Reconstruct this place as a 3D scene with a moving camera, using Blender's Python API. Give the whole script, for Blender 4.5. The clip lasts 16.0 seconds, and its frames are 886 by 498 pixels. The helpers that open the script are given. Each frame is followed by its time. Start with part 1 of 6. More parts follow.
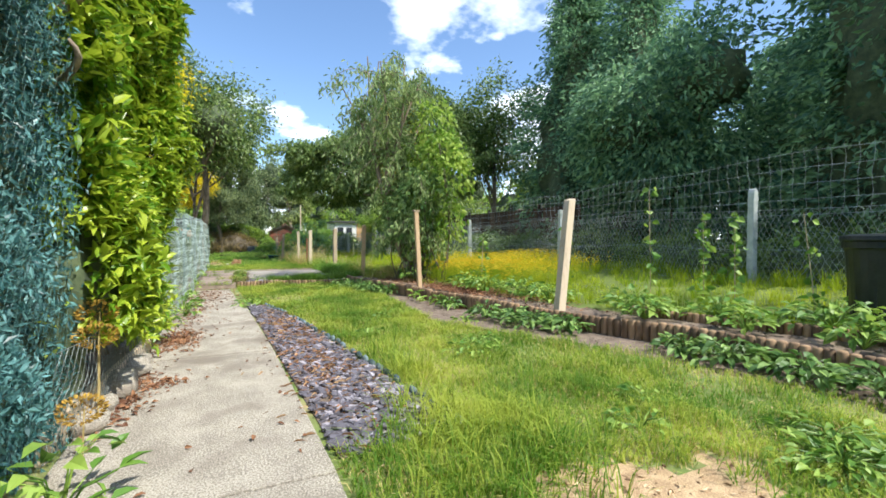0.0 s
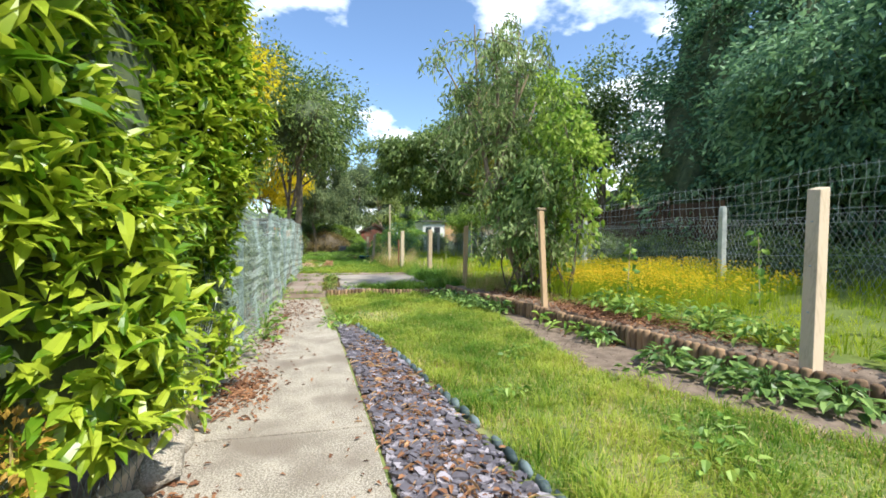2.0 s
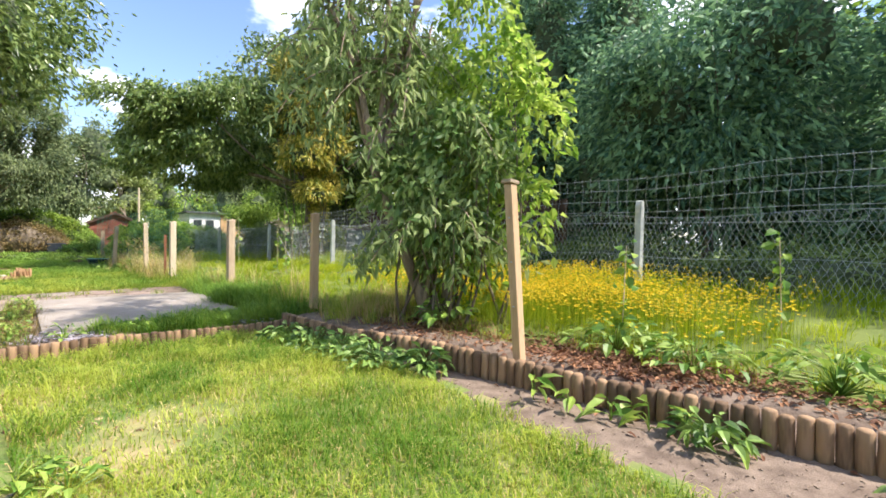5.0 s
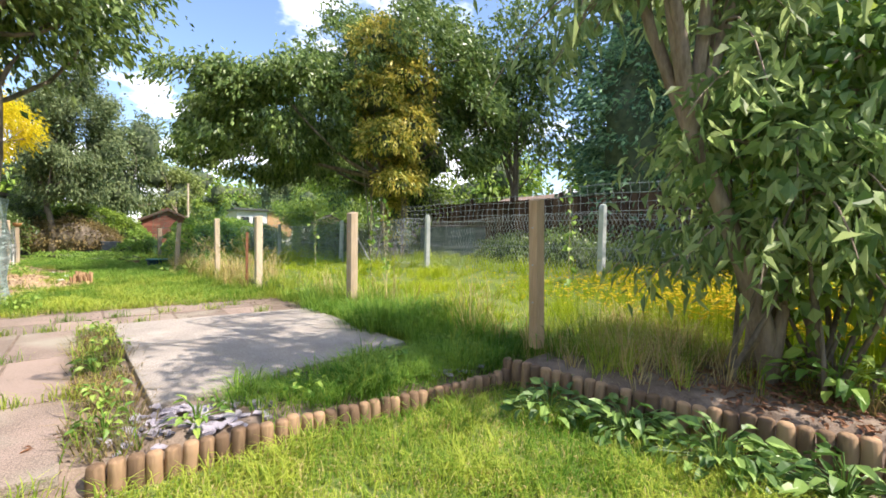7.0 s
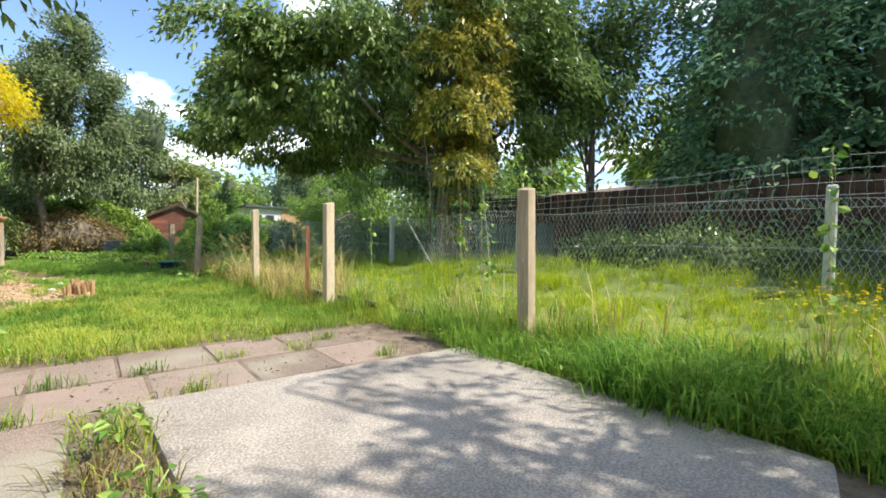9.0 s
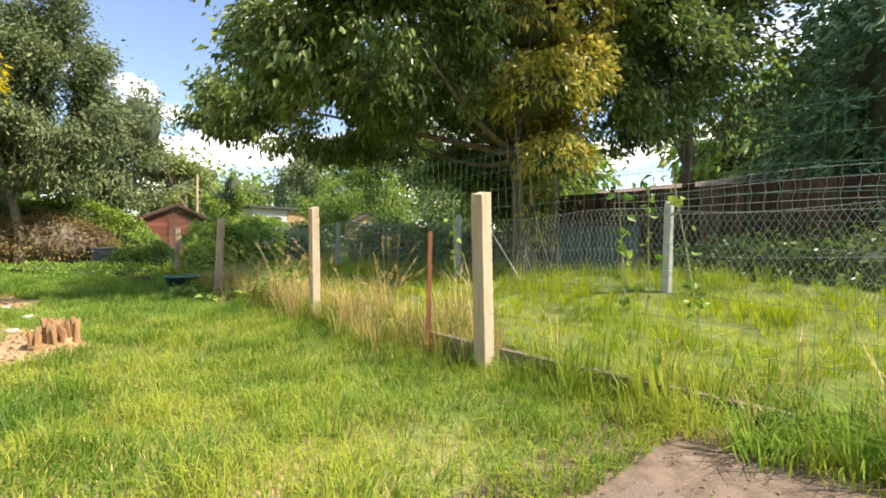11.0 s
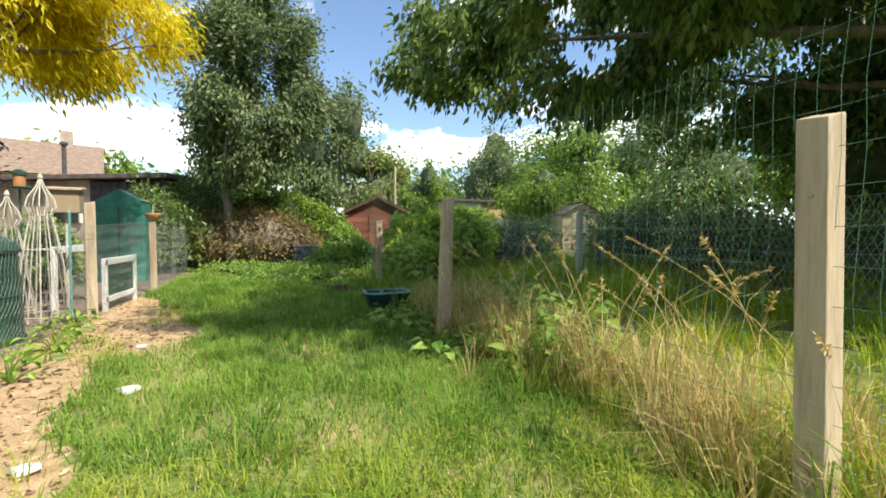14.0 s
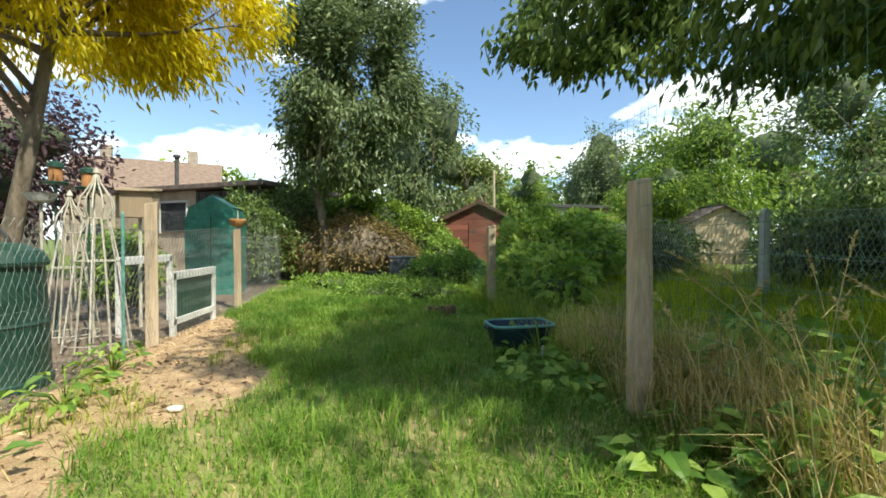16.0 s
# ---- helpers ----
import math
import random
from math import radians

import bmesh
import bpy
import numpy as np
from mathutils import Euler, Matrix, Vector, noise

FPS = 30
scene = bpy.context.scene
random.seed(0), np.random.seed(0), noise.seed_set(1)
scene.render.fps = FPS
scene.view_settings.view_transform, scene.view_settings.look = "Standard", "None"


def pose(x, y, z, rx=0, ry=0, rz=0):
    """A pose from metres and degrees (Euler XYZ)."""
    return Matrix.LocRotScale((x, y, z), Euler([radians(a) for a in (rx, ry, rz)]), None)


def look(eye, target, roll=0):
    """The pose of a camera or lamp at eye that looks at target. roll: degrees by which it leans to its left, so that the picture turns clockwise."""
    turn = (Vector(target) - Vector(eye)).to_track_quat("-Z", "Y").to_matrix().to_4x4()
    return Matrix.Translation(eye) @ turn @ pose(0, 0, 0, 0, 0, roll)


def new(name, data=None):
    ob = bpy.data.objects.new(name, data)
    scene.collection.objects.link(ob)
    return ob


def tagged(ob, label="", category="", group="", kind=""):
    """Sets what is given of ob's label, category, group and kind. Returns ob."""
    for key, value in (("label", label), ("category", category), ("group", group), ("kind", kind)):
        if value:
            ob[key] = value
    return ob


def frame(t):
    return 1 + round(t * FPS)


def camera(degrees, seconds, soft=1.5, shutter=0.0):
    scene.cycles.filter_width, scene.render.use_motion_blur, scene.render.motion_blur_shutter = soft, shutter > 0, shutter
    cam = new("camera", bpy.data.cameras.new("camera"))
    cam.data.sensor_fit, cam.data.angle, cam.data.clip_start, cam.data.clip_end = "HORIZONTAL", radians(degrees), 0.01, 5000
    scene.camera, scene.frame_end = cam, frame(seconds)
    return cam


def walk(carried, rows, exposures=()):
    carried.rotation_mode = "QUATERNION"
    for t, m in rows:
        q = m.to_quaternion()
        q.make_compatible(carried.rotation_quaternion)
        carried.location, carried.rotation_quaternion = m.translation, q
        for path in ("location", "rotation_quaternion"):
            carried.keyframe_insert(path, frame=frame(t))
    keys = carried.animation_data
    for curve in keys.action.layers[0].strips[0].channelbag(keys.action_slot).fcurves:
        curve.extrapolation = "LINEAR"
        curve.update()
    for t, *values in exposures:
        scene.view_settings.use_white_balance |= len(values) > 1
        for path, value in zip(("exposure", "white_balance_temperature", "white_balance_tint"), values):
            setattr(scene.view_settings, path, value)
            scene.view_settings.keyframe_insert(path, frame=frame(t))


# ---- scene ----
cam = camera(91.4, 16.0, soft=1.7)
ROWS = [
    (0.0, -0.012, 0.031, 1.225, 88.66, -0.04, -24.70),
    (0.5, 0.003, 0.474, 1.149, 88.88, -0.47, -14.99),
    (1.0, -0.067, 0.919, 1.254, 88.62, -0.77, -14.19),
    (1.5, -0.048, 1.464, 1.282, 88.64, -0.66, -14.39),
    (2.0, 0.041, 2.022, 1.330, 88.50, -0.39, -13.73),
    (2.5, 0.024, 2.669, 1.317, 88.30, -1.54, -16.80),
    (3.0, 0.084, 3.364, 1.293, 88.43, -2.24, -29.57),
    (5.5, 0.179, 6.795, 1.284, 88.63, -1.16, -42.48),
    (6.0, -0.012, 7.614, 1.348, 88.18, -1.21, -40.87),
    (6.5, -0.123, 8.508, 1.314, 88.34, -1.46, -40.36),
    (7.0, -0.171, 9.351, 1.254, 88.25, -1.20, -39.09),
    (7.5, -0.165, 10.187, 1.146, 88.37, -0.63, -40.24),
    (8.0, -0.280, 10.978, 1.140, 88.31, -1.10, -40.11),
    (8.5, -0.219, 11.872, 1.150, 88.22, -0.87, -39.53),
    (9.0, -0.212, 12.653, 1.116, 88.40, -1.28, -39.23),
    (11.5, -0.153, 16.822, 1.184, 88.36, -0.56, -41.08),
    (12.0, 0.034, 17.638, 1.131, 87.98, -0.22, -41.80),
    (12.5, 0.184, 18.360, 1.116, 87.98, -0.18, -40.14),
    (13.0, 0.308, 19.154, 1.091, 88.39, 0.50, -29.77),
    (13.5, 0.357, 19.773, 1.114, 88.59, -0.05, -18.51),
    (14.0, 0.461, 20.557, 1.114, 87.69, -0.53, -17.66),
    (14.5, 0.461, 21.252, 1.129, 88.05, -0.30, -13.33),
    (15.0, 0.329, 21.865, 1.084, 88.37, -0.00, -7.70),
    (15.5, 0.296, 22.266, 1.063, 88.44, -0.37, -5.61),
    (16.0, 0.372, 22.386, 1.064, 88.98, -0.31, -5.92),
]
walk(cam, [(t, pose(x, y, z, tilt, roll, yaw)) for t, x, y, z, tilt, roll, yaw in ROWS],
     exposures=[(0.0, 0.66, 5950, 8), (3.0, 0.7, 6100, 8), (5.5, 1.06, 6300, 18), (6.5, 1.02, 6350, 17), (7.5, 1.02, 6350, 16), (9.0, 0.82, 6200, 10), (11.5, 0.94, 7100, 18), (12.5, 0.94, 7200, 19), (14.0, 0.68, 6500, 8), (16.0, 0.52, 6400, 4)])

# ---- world and sun ----
SUN_AZ, SUN_EL = radians(143), radians(53)   # clockwise from +Y, and height
sun_way = Vector((math.sin(SUN_AZ) * math.cos(SUN_EL), math.cos(SUN_AZ) * math.cos(SUN_EL), math.sin(SUN_EL)))
sun = new("sun", bpy.data.lights.new("sun", "SUN"))
sun.data.energy, sun.data.angle, sun.data.color = 4.3, radians(0.6), (1.0, 0.92, 0.79)
sun.matrix_world = look(sun_way * 60, (0, 0, 0))

world = bpy.data.worlds.new("sky")
scene.world = world
world.use_nodes = True
wn, wl = world.node_tree.nodes, world.node_tree.links
wn.clear()


def sky_nodes():
    out = wn.new("ShaderNodeOutputWorld")
    bg = wn.new("ShaderNodeBackground")
    sky = wn.new("ShaderNodeTexSky")
    sky.sky_type, sky.sun_disc = "NISHITA", False
    sky.sun_elevation, sky.sun_rotation = SUN_EL, SUN_AZ
    sky.air_density, sky.dust_density, sky.ozone_density = 1.0, 0.7, 2.4
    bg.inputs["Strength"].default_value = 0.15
    tc = wn.new("ShaderNodeTexCoord")
    sep = wn.new("ShaderNodeSeparateXYZ")
    wl.new(tc.outputs["Generated"], sep.inputs[0])
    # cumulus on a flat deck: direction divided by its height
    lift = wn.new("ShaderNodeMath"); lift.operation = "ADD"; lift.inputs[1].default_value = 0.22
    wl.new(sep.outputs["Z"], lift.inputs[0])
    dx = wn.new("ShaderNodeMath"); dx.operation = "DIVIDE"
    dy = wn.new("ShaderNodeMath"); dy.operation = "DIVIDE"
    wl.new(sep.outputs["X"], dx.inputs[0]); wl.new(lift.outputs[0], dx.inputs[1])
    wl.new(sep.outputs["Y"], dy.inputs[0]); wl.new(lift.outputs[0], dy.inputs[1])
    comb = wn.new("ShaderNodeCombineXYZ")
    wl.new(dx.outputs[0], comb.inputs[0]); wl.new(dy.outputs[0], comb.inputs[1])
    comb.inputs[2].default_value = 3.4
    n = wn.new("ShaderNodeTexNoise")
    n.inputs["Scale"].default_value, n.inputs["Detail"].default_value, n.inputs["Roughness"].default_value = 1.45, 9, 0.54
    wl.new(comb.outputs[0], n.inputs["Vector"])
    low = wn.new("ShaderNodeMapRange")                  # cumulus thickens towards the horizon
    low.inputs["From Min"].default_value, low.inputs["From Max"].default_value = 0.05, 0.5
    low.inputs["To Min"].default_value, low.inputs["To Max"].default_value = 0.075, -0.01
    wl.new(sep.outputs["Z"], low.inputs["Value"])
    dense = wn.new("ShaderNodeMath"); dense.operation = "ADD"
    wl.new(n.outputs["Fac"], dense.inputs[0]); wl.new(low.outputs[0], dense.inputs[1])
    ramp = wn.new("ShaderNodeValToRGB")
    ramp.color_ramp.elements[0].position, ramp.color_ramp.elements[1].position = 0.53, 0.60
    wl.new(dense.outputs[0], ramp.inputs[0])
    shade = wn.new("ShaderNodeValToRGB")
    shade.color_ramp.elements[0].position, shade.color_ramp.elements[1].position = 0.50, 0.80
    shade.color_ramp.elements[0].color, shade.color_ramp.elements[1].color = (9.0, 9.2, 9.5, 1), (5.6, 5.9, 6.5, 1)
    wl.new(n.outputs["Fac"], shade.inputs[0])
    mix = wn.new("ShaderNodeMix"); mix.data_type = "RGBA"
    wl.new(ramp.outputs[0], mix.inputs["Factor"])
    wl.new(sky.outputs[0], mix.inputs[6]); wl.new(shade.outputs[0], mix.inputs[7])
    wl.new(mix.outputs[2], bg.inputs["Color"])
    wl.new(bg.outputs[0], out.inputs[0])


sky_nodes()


# ---- materials ----
def mat(name, c1, c2, scale=6.0, rough=0.8, bump=0.3, fine=60.0, metal=0.0, island=0.0, obj=0.0, leaf=0.0, grain=0.5, stain=None, spec=0.5, stretch=(1, 1, 1), big=0.0):
    """Two colours mixed by noise at two scales, with relief. island/obj: variation per loose piece or per object; leaf: light let through."""
    m = bpy.data.materials.new(name)
    m.use_nodes = True
    nt = m.node_tree
    N, L = nt.nodes, nt.links
    N.clear()
    out = N.new("ShaderNodeOutputMaterial")
    p = N.new("ShaderNodeBsdfPrincipled")
    p.inputs["Roughness"].default_value, p.inputs["Metallic"].default_value = rough, metal
    p.inputs["Specular IOR Level"].default_value = spec
    tc = N.new("ShaderNodeTexCoord")
    mp = N.new("ShaderNodeMapping")
    mp.inputs["Scale"].default_value = stretch
    L.new(tc.outputs["Object"], mp.inputs[0])
    a = N.new("ShaderNodeTexNoise"); a.inputs["Scale"].default_value = scale; a.inputs["Detail"].default_value = 5
    b = N.new("ShaderNodeTexNoise"); b.inputs["Scale"].default_value = fine; b.inputs["Detail"].default_value = 3
    L.new(mp.outputs[0], a.inputs["Vector"]); L.new(mp.outputs[0], b.inputs["Vector"])
    s = N.new("ShaderNodeMath"); s.operation = "MULTIPLY_ADD"
    s.inputs[1].default_value, s.inputs[2].default_value = grain, -grain / 2
    L.new(b.outputs["Fac"], s.inputs[0])
    f = N.new("ShaderNodeMath"); f.operation = "ADD"
    L.new(a.outputs["Fac"], f.inputs[0]); L.new(s.outputs[0], f.inputs[1])
    last = f
    for amount, node, socket in ((island, "ShaderNodeNewGeometry", "Random Per Island"), (obj, "ShaderNodeObjectInfo", "Random")):
        if amount:
            g = N.new(node)
            k = N.new("ShaderNodeMath"); k.operation = "MULTIPLY_ADD"
            k.inputs[1].default_value, k.inputs[2].default_value = amount, -amount / 2
            L.new(g.outputs[socket], k.inputs[0])
            add = N.new("ShaderNodeMath"); add.operation = "ADD"
            L.new(last.outputs[0], add.inputs[0]); L.new(k.outputs[0], add.inputs[1])
            last = add
    if big:
        w = N.new("ShaderNodeTexNoise"); w.inputs["Scale"].default_value = 0.9; w.inputs["Detail"].default_value = 2
        L.new(tc.outputs["Object"], w.inputs["Vector"])
        k = N.new("ShaderNodeMath"); k.operation = "MULTIPLY_ADD"
        k.inputs[1].default_value, k.inputs[2].default_value = big, -big / 2
        L.new(w.outputs["Fac"], k.inputs[0])
        add = N.new("ShaderNodeMath"); add.operation = "ADD"
        L.new(last.outputs[0], add.inputs[0]); L.new(k.outputs[0], add.inputs[1])
        last = add
    ramp = N.new("ShaderNodeValToRGB")
    ramp.color_ramp.elements[0].position, ramp.color_ramp.elements[1].position = 0.3, 0.7
    ramp.color_ramp.elements[0].color, ramp.color_ramp.elements[1].color = (*c1, 1), (*c2, 1)
    L.new(last.outputs[0], ramp.inputs[0])
    col = ramp.outputs[0]
    if stain:
        t = N.new("ShaderNodeTexNoise"); t.inputs["Scale"].default_value = scale * 0.35; t.inputs["Detail"].default_value = 6
        L.new(tc.outputs["Object"], t.inputs["Vector"])
        r = N.new("ShaderNodeValToRGB")
        r.color_ramp.elements[0].position, r.color_ramp.elements[1].position = 0.52, 0.66
        L.new(t.outputs["Fac"], r.inputs[0])
        x = N.new("ShaderNodeMix"); x.data_type = "RGBA"
        L.new(r.outputs[0], x.inputs["Factor"]); L.new(col, x.inputs[6])
        x.inputs[7].default_value = (*stain, 1)
        col = x.outputs[2]
    L.new(col, p.inputs["Base Color"])
    if bump:
        bp = N.new("ShaderNodeBump"); bp.inputs["Strength"].default_value = bump; bp.inputs["Distance"].default_value = 0.01
        L.new(f.outputs[0], bp.inputs["Height"]); L.new(bp.outputs[0], p.inputs["Normal"])
    if leaf:
        tr = N.new("ShaderNodeBsdfTranslucent")
        L.new(col, tr.inputs["Color"])
        ms = N.new("ShaderNodeMixShader"); ms.inputs[0].default_value = leaf
        L.new(p.outputs[0], ms.inputs[1]); L.new(tr.outputs[0], ms.inputs[2])
        L.new(ms.outputs[0], out.inputs[0])
    else:
        L.new(p.outputs[0], out.inputs[0])
    return m


def foliage(name, c1, c2, rough=0.45, leaf=0.35, spec=0.5, big=0.0, each=0.75):
    return mat(name, c1, c2, scale=1.2, rough=rough, bump=0.0, fine=9.0, island=each, leaf=leaf, spec=spec, big=big)


M_EARTH = mat("lawn_earth", (0.10, 0.16, 0.03), (0.24, 0.27, 0.08), 2.5, 0.95, 0.8, 70, stain=(0.38, 0.31, 0.15))
M_SOIL = mat("bed_soil", (0.12, 0.085, 0.06), (0.27, 0.205, 0.15), 7, 0.95, 1.0, 90)
M_CHIP = mat("straw_chip_ground", (0.33, 0.21, 0.11), (0.58, 0.42, 0.24), 9, 0.95, 0.5, 120, grain=1.5)
M_FIELD = mat("field_earth", (0.09, 0.13, 0.02), (0.18, 0.22, 0.04), 2.0, 0.95, 0.8, 40)
M_CONC = mat("path_concrete", (0.27, 0.235, 0.185), (0.50, 0.445, 0.36), 4.0, 0.9, 0.6, 90, grain=2.4, stain=(0.25, 0.21, 0.165))
M_PAD = mat("pad_concrete", (0.27, 0.235, 0.20), (0.44, 0.39, 0.33), 2.2, 0.9, 0.6, 80, grain=1.8, stain=(0.25, 0.22, 0.185))
M_PAVER = mat("pink_paver", (0.20, 0.155, 0.12), (0.34, 0.255, 0.205), 3.0, 0.9, 0.6, 110, grain=1.8, obj=0.5, stain=(0.34, 0.30, 0.23))
M_SLATE = mat("slate_chip", (0.13, 0.118, 0.137), (0.41, 0.37, 0.405), 12, 0.55, 0.3, 60, island=0.9, obj=0.9)
M_EDGE = mat("blue_edging", (0.05, 0.08, 0.085), (0.17, 0.22, 0.23), 9, 0.7, 0.5, 60, obj=0.6)
M_LOG = mat("log_timber", (0.15, 0.092, 0.05), (0.36, 0.23, 0.125), 9, 0.85, 0.6, 60, obj=0.8, stretch=(1, 1, 0.18), stain=(0.12, 0.10, 0.06))
M_POST = mat("post_timber", (0.36, 0.275, 0.18), (0.60, 0.48, 0.335), 8, 0.85, 0.5, 60, obj=0.5, stretch=(1, 1, 0.12))
M_ORANGE = mat("new_post_timber", (0.42, 0.27, 0.14), (0.58, 0.40, 0.23), 8, 0.8, 0.5, 60, obj=0.4, stretch=(1, 1, 0.12))
M_CPOST = mat("post_concrete", (0.40, 0.43, 0.40), (0.58, 0.60, 0.55), 9, 0.9, 0.4, 90)
M_RUST = mat("rusty_steel", (0.12, 0.045, 0.02), (0.27, 0.11, 0.05), 14, 0.8, 0.4, 80)
M_WIRE = mat("galvanised_wire", (0.30, 0.34, 0.34), (0.50, 0.54, 0.54), 30, 0.45, 0.0, 90, metal=0.4)
M_RUSTWIRE = mat("dull_wire", (0.13, 0.15, 0.14), (0.26, 0.28, 0.26), 30, 0.6, 0.0, 90, metal=0.3)
M_GWIRE = mat("green_coated_wire", (0.05, 0.16, 0.10), (0.10, 0.24, 0.16), 30, 0.5, 0.0, 90)
M_PALEWIRE = mat("pale_plastic_wire", (0.20, 0.27, 0.24), (0.36, 0.44, 0.39), 30, 0.5, 0.0, 90)
M_BARK = mat("bark", (0.10, 0.08, 0.055), (0.27, 0.22, 0.16), 9, 0.95, 1.0, 50, stretch=(1, 1, 0.3))
M_PALEBARK = mat("pale_bark", (0.17, 0.125, 0.085), (0.36, 0.28, 0.20), 9, 0.95, 1.0, 50, stretch=(1, 1, 0.3))
F_GRASS = foliage("grass_blade", (0.14, 0.28, 0.028), (0.52, 0.58, 0.09), 0.5, 0.5, 0.25, big=1.1, each=0.45)
F_FIELD = foliage("field_grass_blade", (0.22, 0.34, 0.012), (0.52, 0.58, 0.03), 0.55, 0.5, 0.25, big=0.7, each=0.45)
F_DRY = foliage("dry_grass_stalk", (0.46, 0.34, 0.12), (0.76, 0.61, 0.29), 0.6, 0.3, 0.3)
F_LUSH = foliage("lush_grass_blade", (0.10, 0.24, 0.03), (0.34, 0.50, 0.08), 0.5, 0.5, 0.25, big=0.5, each=0.5)
F_HEDGE = foliage("bright_hedge_leaf", (0.13, 0.26, 0.012), (0.45, 0.54, 0.04), 0.35, 0.35)
F_NET = foliage("teal_screen_strand", (0.025, 0.09, 0.09), (0.16, 0.34, 0.33), 0.4, 0.2)
F_BUD = foliage("buddleia_leaf", (0.18, 0.27, 0.09), (0.45, 0.54, 0.22), 0.55, 0.58)
F_CHERRY = foliage("cherry_leaf", (0.08, 0.145, 0.03), (0.27, 0.36, 0.10), 0.35, 0.3)
# ivy: the gold end of the range is sunlight put into the leaf colour
F_SUN_IVY = foliage("sun_tinted_ivy_leaf", (0.22, 0.27, 0.04), (0.72, 0.60, 0.12), 0.45, 0.4)
F_DARK = foliage("dark_conifer_spray", (0.08, 0.18, 0.10), (0.27, 0.44, 0.20), 0.6, 0.35)
F_MIDTREE = foliage("mid_green_leaf", (0.11, 0.21, 0.02), (0.36, 0.48, 0.07), 0.5, 0.35)
F_YELLOW = foliage("golden_locust_leaf", (0.62, 0.52, 0.012), (0.95, 0.82, 0.03), 0.5, 0.6)
F_OLIVE = foliage("grey_green_leaf", (0.09, 0.14, 0.05), (0.28, 0.34, 0.14), 0.5, 0.3)
F_WEED = foliage("weed_leaf", (0.12, 0.25, 0.03), (0.36, 0.50, 0.09), 0.5, 0.35)
F_BEAN = foliage("bean_leaf", (0.08, 0.17, 0.03), (0.28, 0.42, 0.10), 0.45, 0.3)
F_BRAMBLE = foliage("dry_bramble_leaf", (0.14, 0.12, 0.04), (0.34, 0.24, 0.09), 0.7, 0.25)
F_DEADLEAF = foliage("fallen_leaf", (0.16, 0.07, 0.035), (0.34, 0.17, 0.08), 0.8, 0.1)
F_NEEDLE = foliage("dead_stem_bit", (0.30, 0.16, 0.07), (0.58, 0.38, 0.20), 0.8, 0.1)
# vine and hop leaf, made paler to carry sunlight in its colour
F_LIME = foliage("sun_tinted_vine_leaf", (0.20, 0.35, 0.04), (0.50, 0.62, 0.12), 0.5, 0.62)
F_BUDLEAF = foliage("grey_green_broad_leaf", (0.15, 0.27, 0.08), (0.40, 0.52, 0.18), 0.5, 0.58)
F_PURPLE = foliage("purple_leaf", (0.03, 0.015, 0.02), (0.10, 0.05, 0.055), 0.5, 0.2)
F_SEDUM = foliage("dried_flower", (0.30, 0.18, 0.03), (0.60, 0.38, 0.06), 0.7, 0.2)
F_WILLOW = foliage("willow_leaf", (0.17, 0.22, 0.05), (0.36, 0.42, 0.12), 0.5, 0.35)
F_PETAL = foliage("yellow_petal", (0.75, 0.52, 0.015), (0.95, 0.74, 0.03), 0.6, 0.35)
F_WHITE = foliage("white_petal", (0.75, 0.76, 0.7), (0.9, 0.9, 0.86), 0.6, 0.3)


# ---- mesh helpers ----
rng = np.random.default_rng(7)


def thing(name, x=0.0, y=0.0, z=0.0, rz=0.0):
    ob = new(name)
    ob.matrix_world = pose(x, y, z, 0, 0, rz)
    ob.empty_display_size = 0.2
    return ob


def raw(name, verts, faces, material, smooth=False):
    """A mesh from arrays of corners and of equal-sided faces."""
    me = bpy.data.meshes.new(name)
    verts, faces = np.asarray(verts, np.float32), np.asarray(faces, np.int32)
    k = faces.shape[1]
    me.vertices.add(len(verts)); me.vertices.foreach_set("co", verts.ravel())
    me.loops.add(faces.size); me.loops.foreach_set("vertex_index", faces.ravel())
    me.polygons.add(len(faces))
    me.polygons.foreach_set("loop_start", np.arange(0, faces.size, k, dtype=np.int32))
    me.polygons.foreach_set("loop_total", np.full(len(faces), k, np.int32))
    me.polygons.foreach_set("use_smooth", np.full(len(faces), smooth))
    me.update(calc_edges=True)
    me.validate()
    me.materials.append(material)
    return me


def put(name, me, parent=None, m=None, label="", kind=""):
    ob = new(name, me)
    if parent:
        ob.parent = parent
    if m is not None:
        ob.matrix_local = m
    if label or kind:
        tagged(ob, label=label, kind=kind)
    return ob


def part(name, bm, material, parent, label="", m=None, smooth=False):
    me = bpy.data.meshes.new(name)
    bm.to_mesh(me); bm.free()
    me.materials.append(material)
    if smooth:
        me.polygons.foreach_set("use_smooth", np.full(len(me.polygons), True))
    return put(name, me, parent, m, label)


def box(sx, sy, sz, bevel=0.006, at=(0, 0, 0), rot=(0, 0, 0), bm=None):
    """A bevelled block whose base middle is at `at`."""
    b = bmesh.new()
    bmesh.ops.create_cube(b, size=1.0)
    bmesh.ops.scale(b, vec=(sx, sy, sz), verts=b.verts)
    if bevel:
        bmesh.ops.bevel(b, geom=b.edges[:], offset=bevel, segments=2, affect="EDGES", profile=0.6)
    bmesh.ops.translate(b, vec=(0, 0, sz / 2), verts=b.verts)
    bmesh.ops.transform(b, matrix=pose(*at, *rot), verts=b.verts)
    return join(bm, b)


def join(bm, b):
    if bm is None:
        return b
    me = bpy.data.meshes.new("tmp")
    b.to_mesh(me); b.free()
    bm.from_mesh(me)
    bpy.data.meshes.remove(me)
    return bm


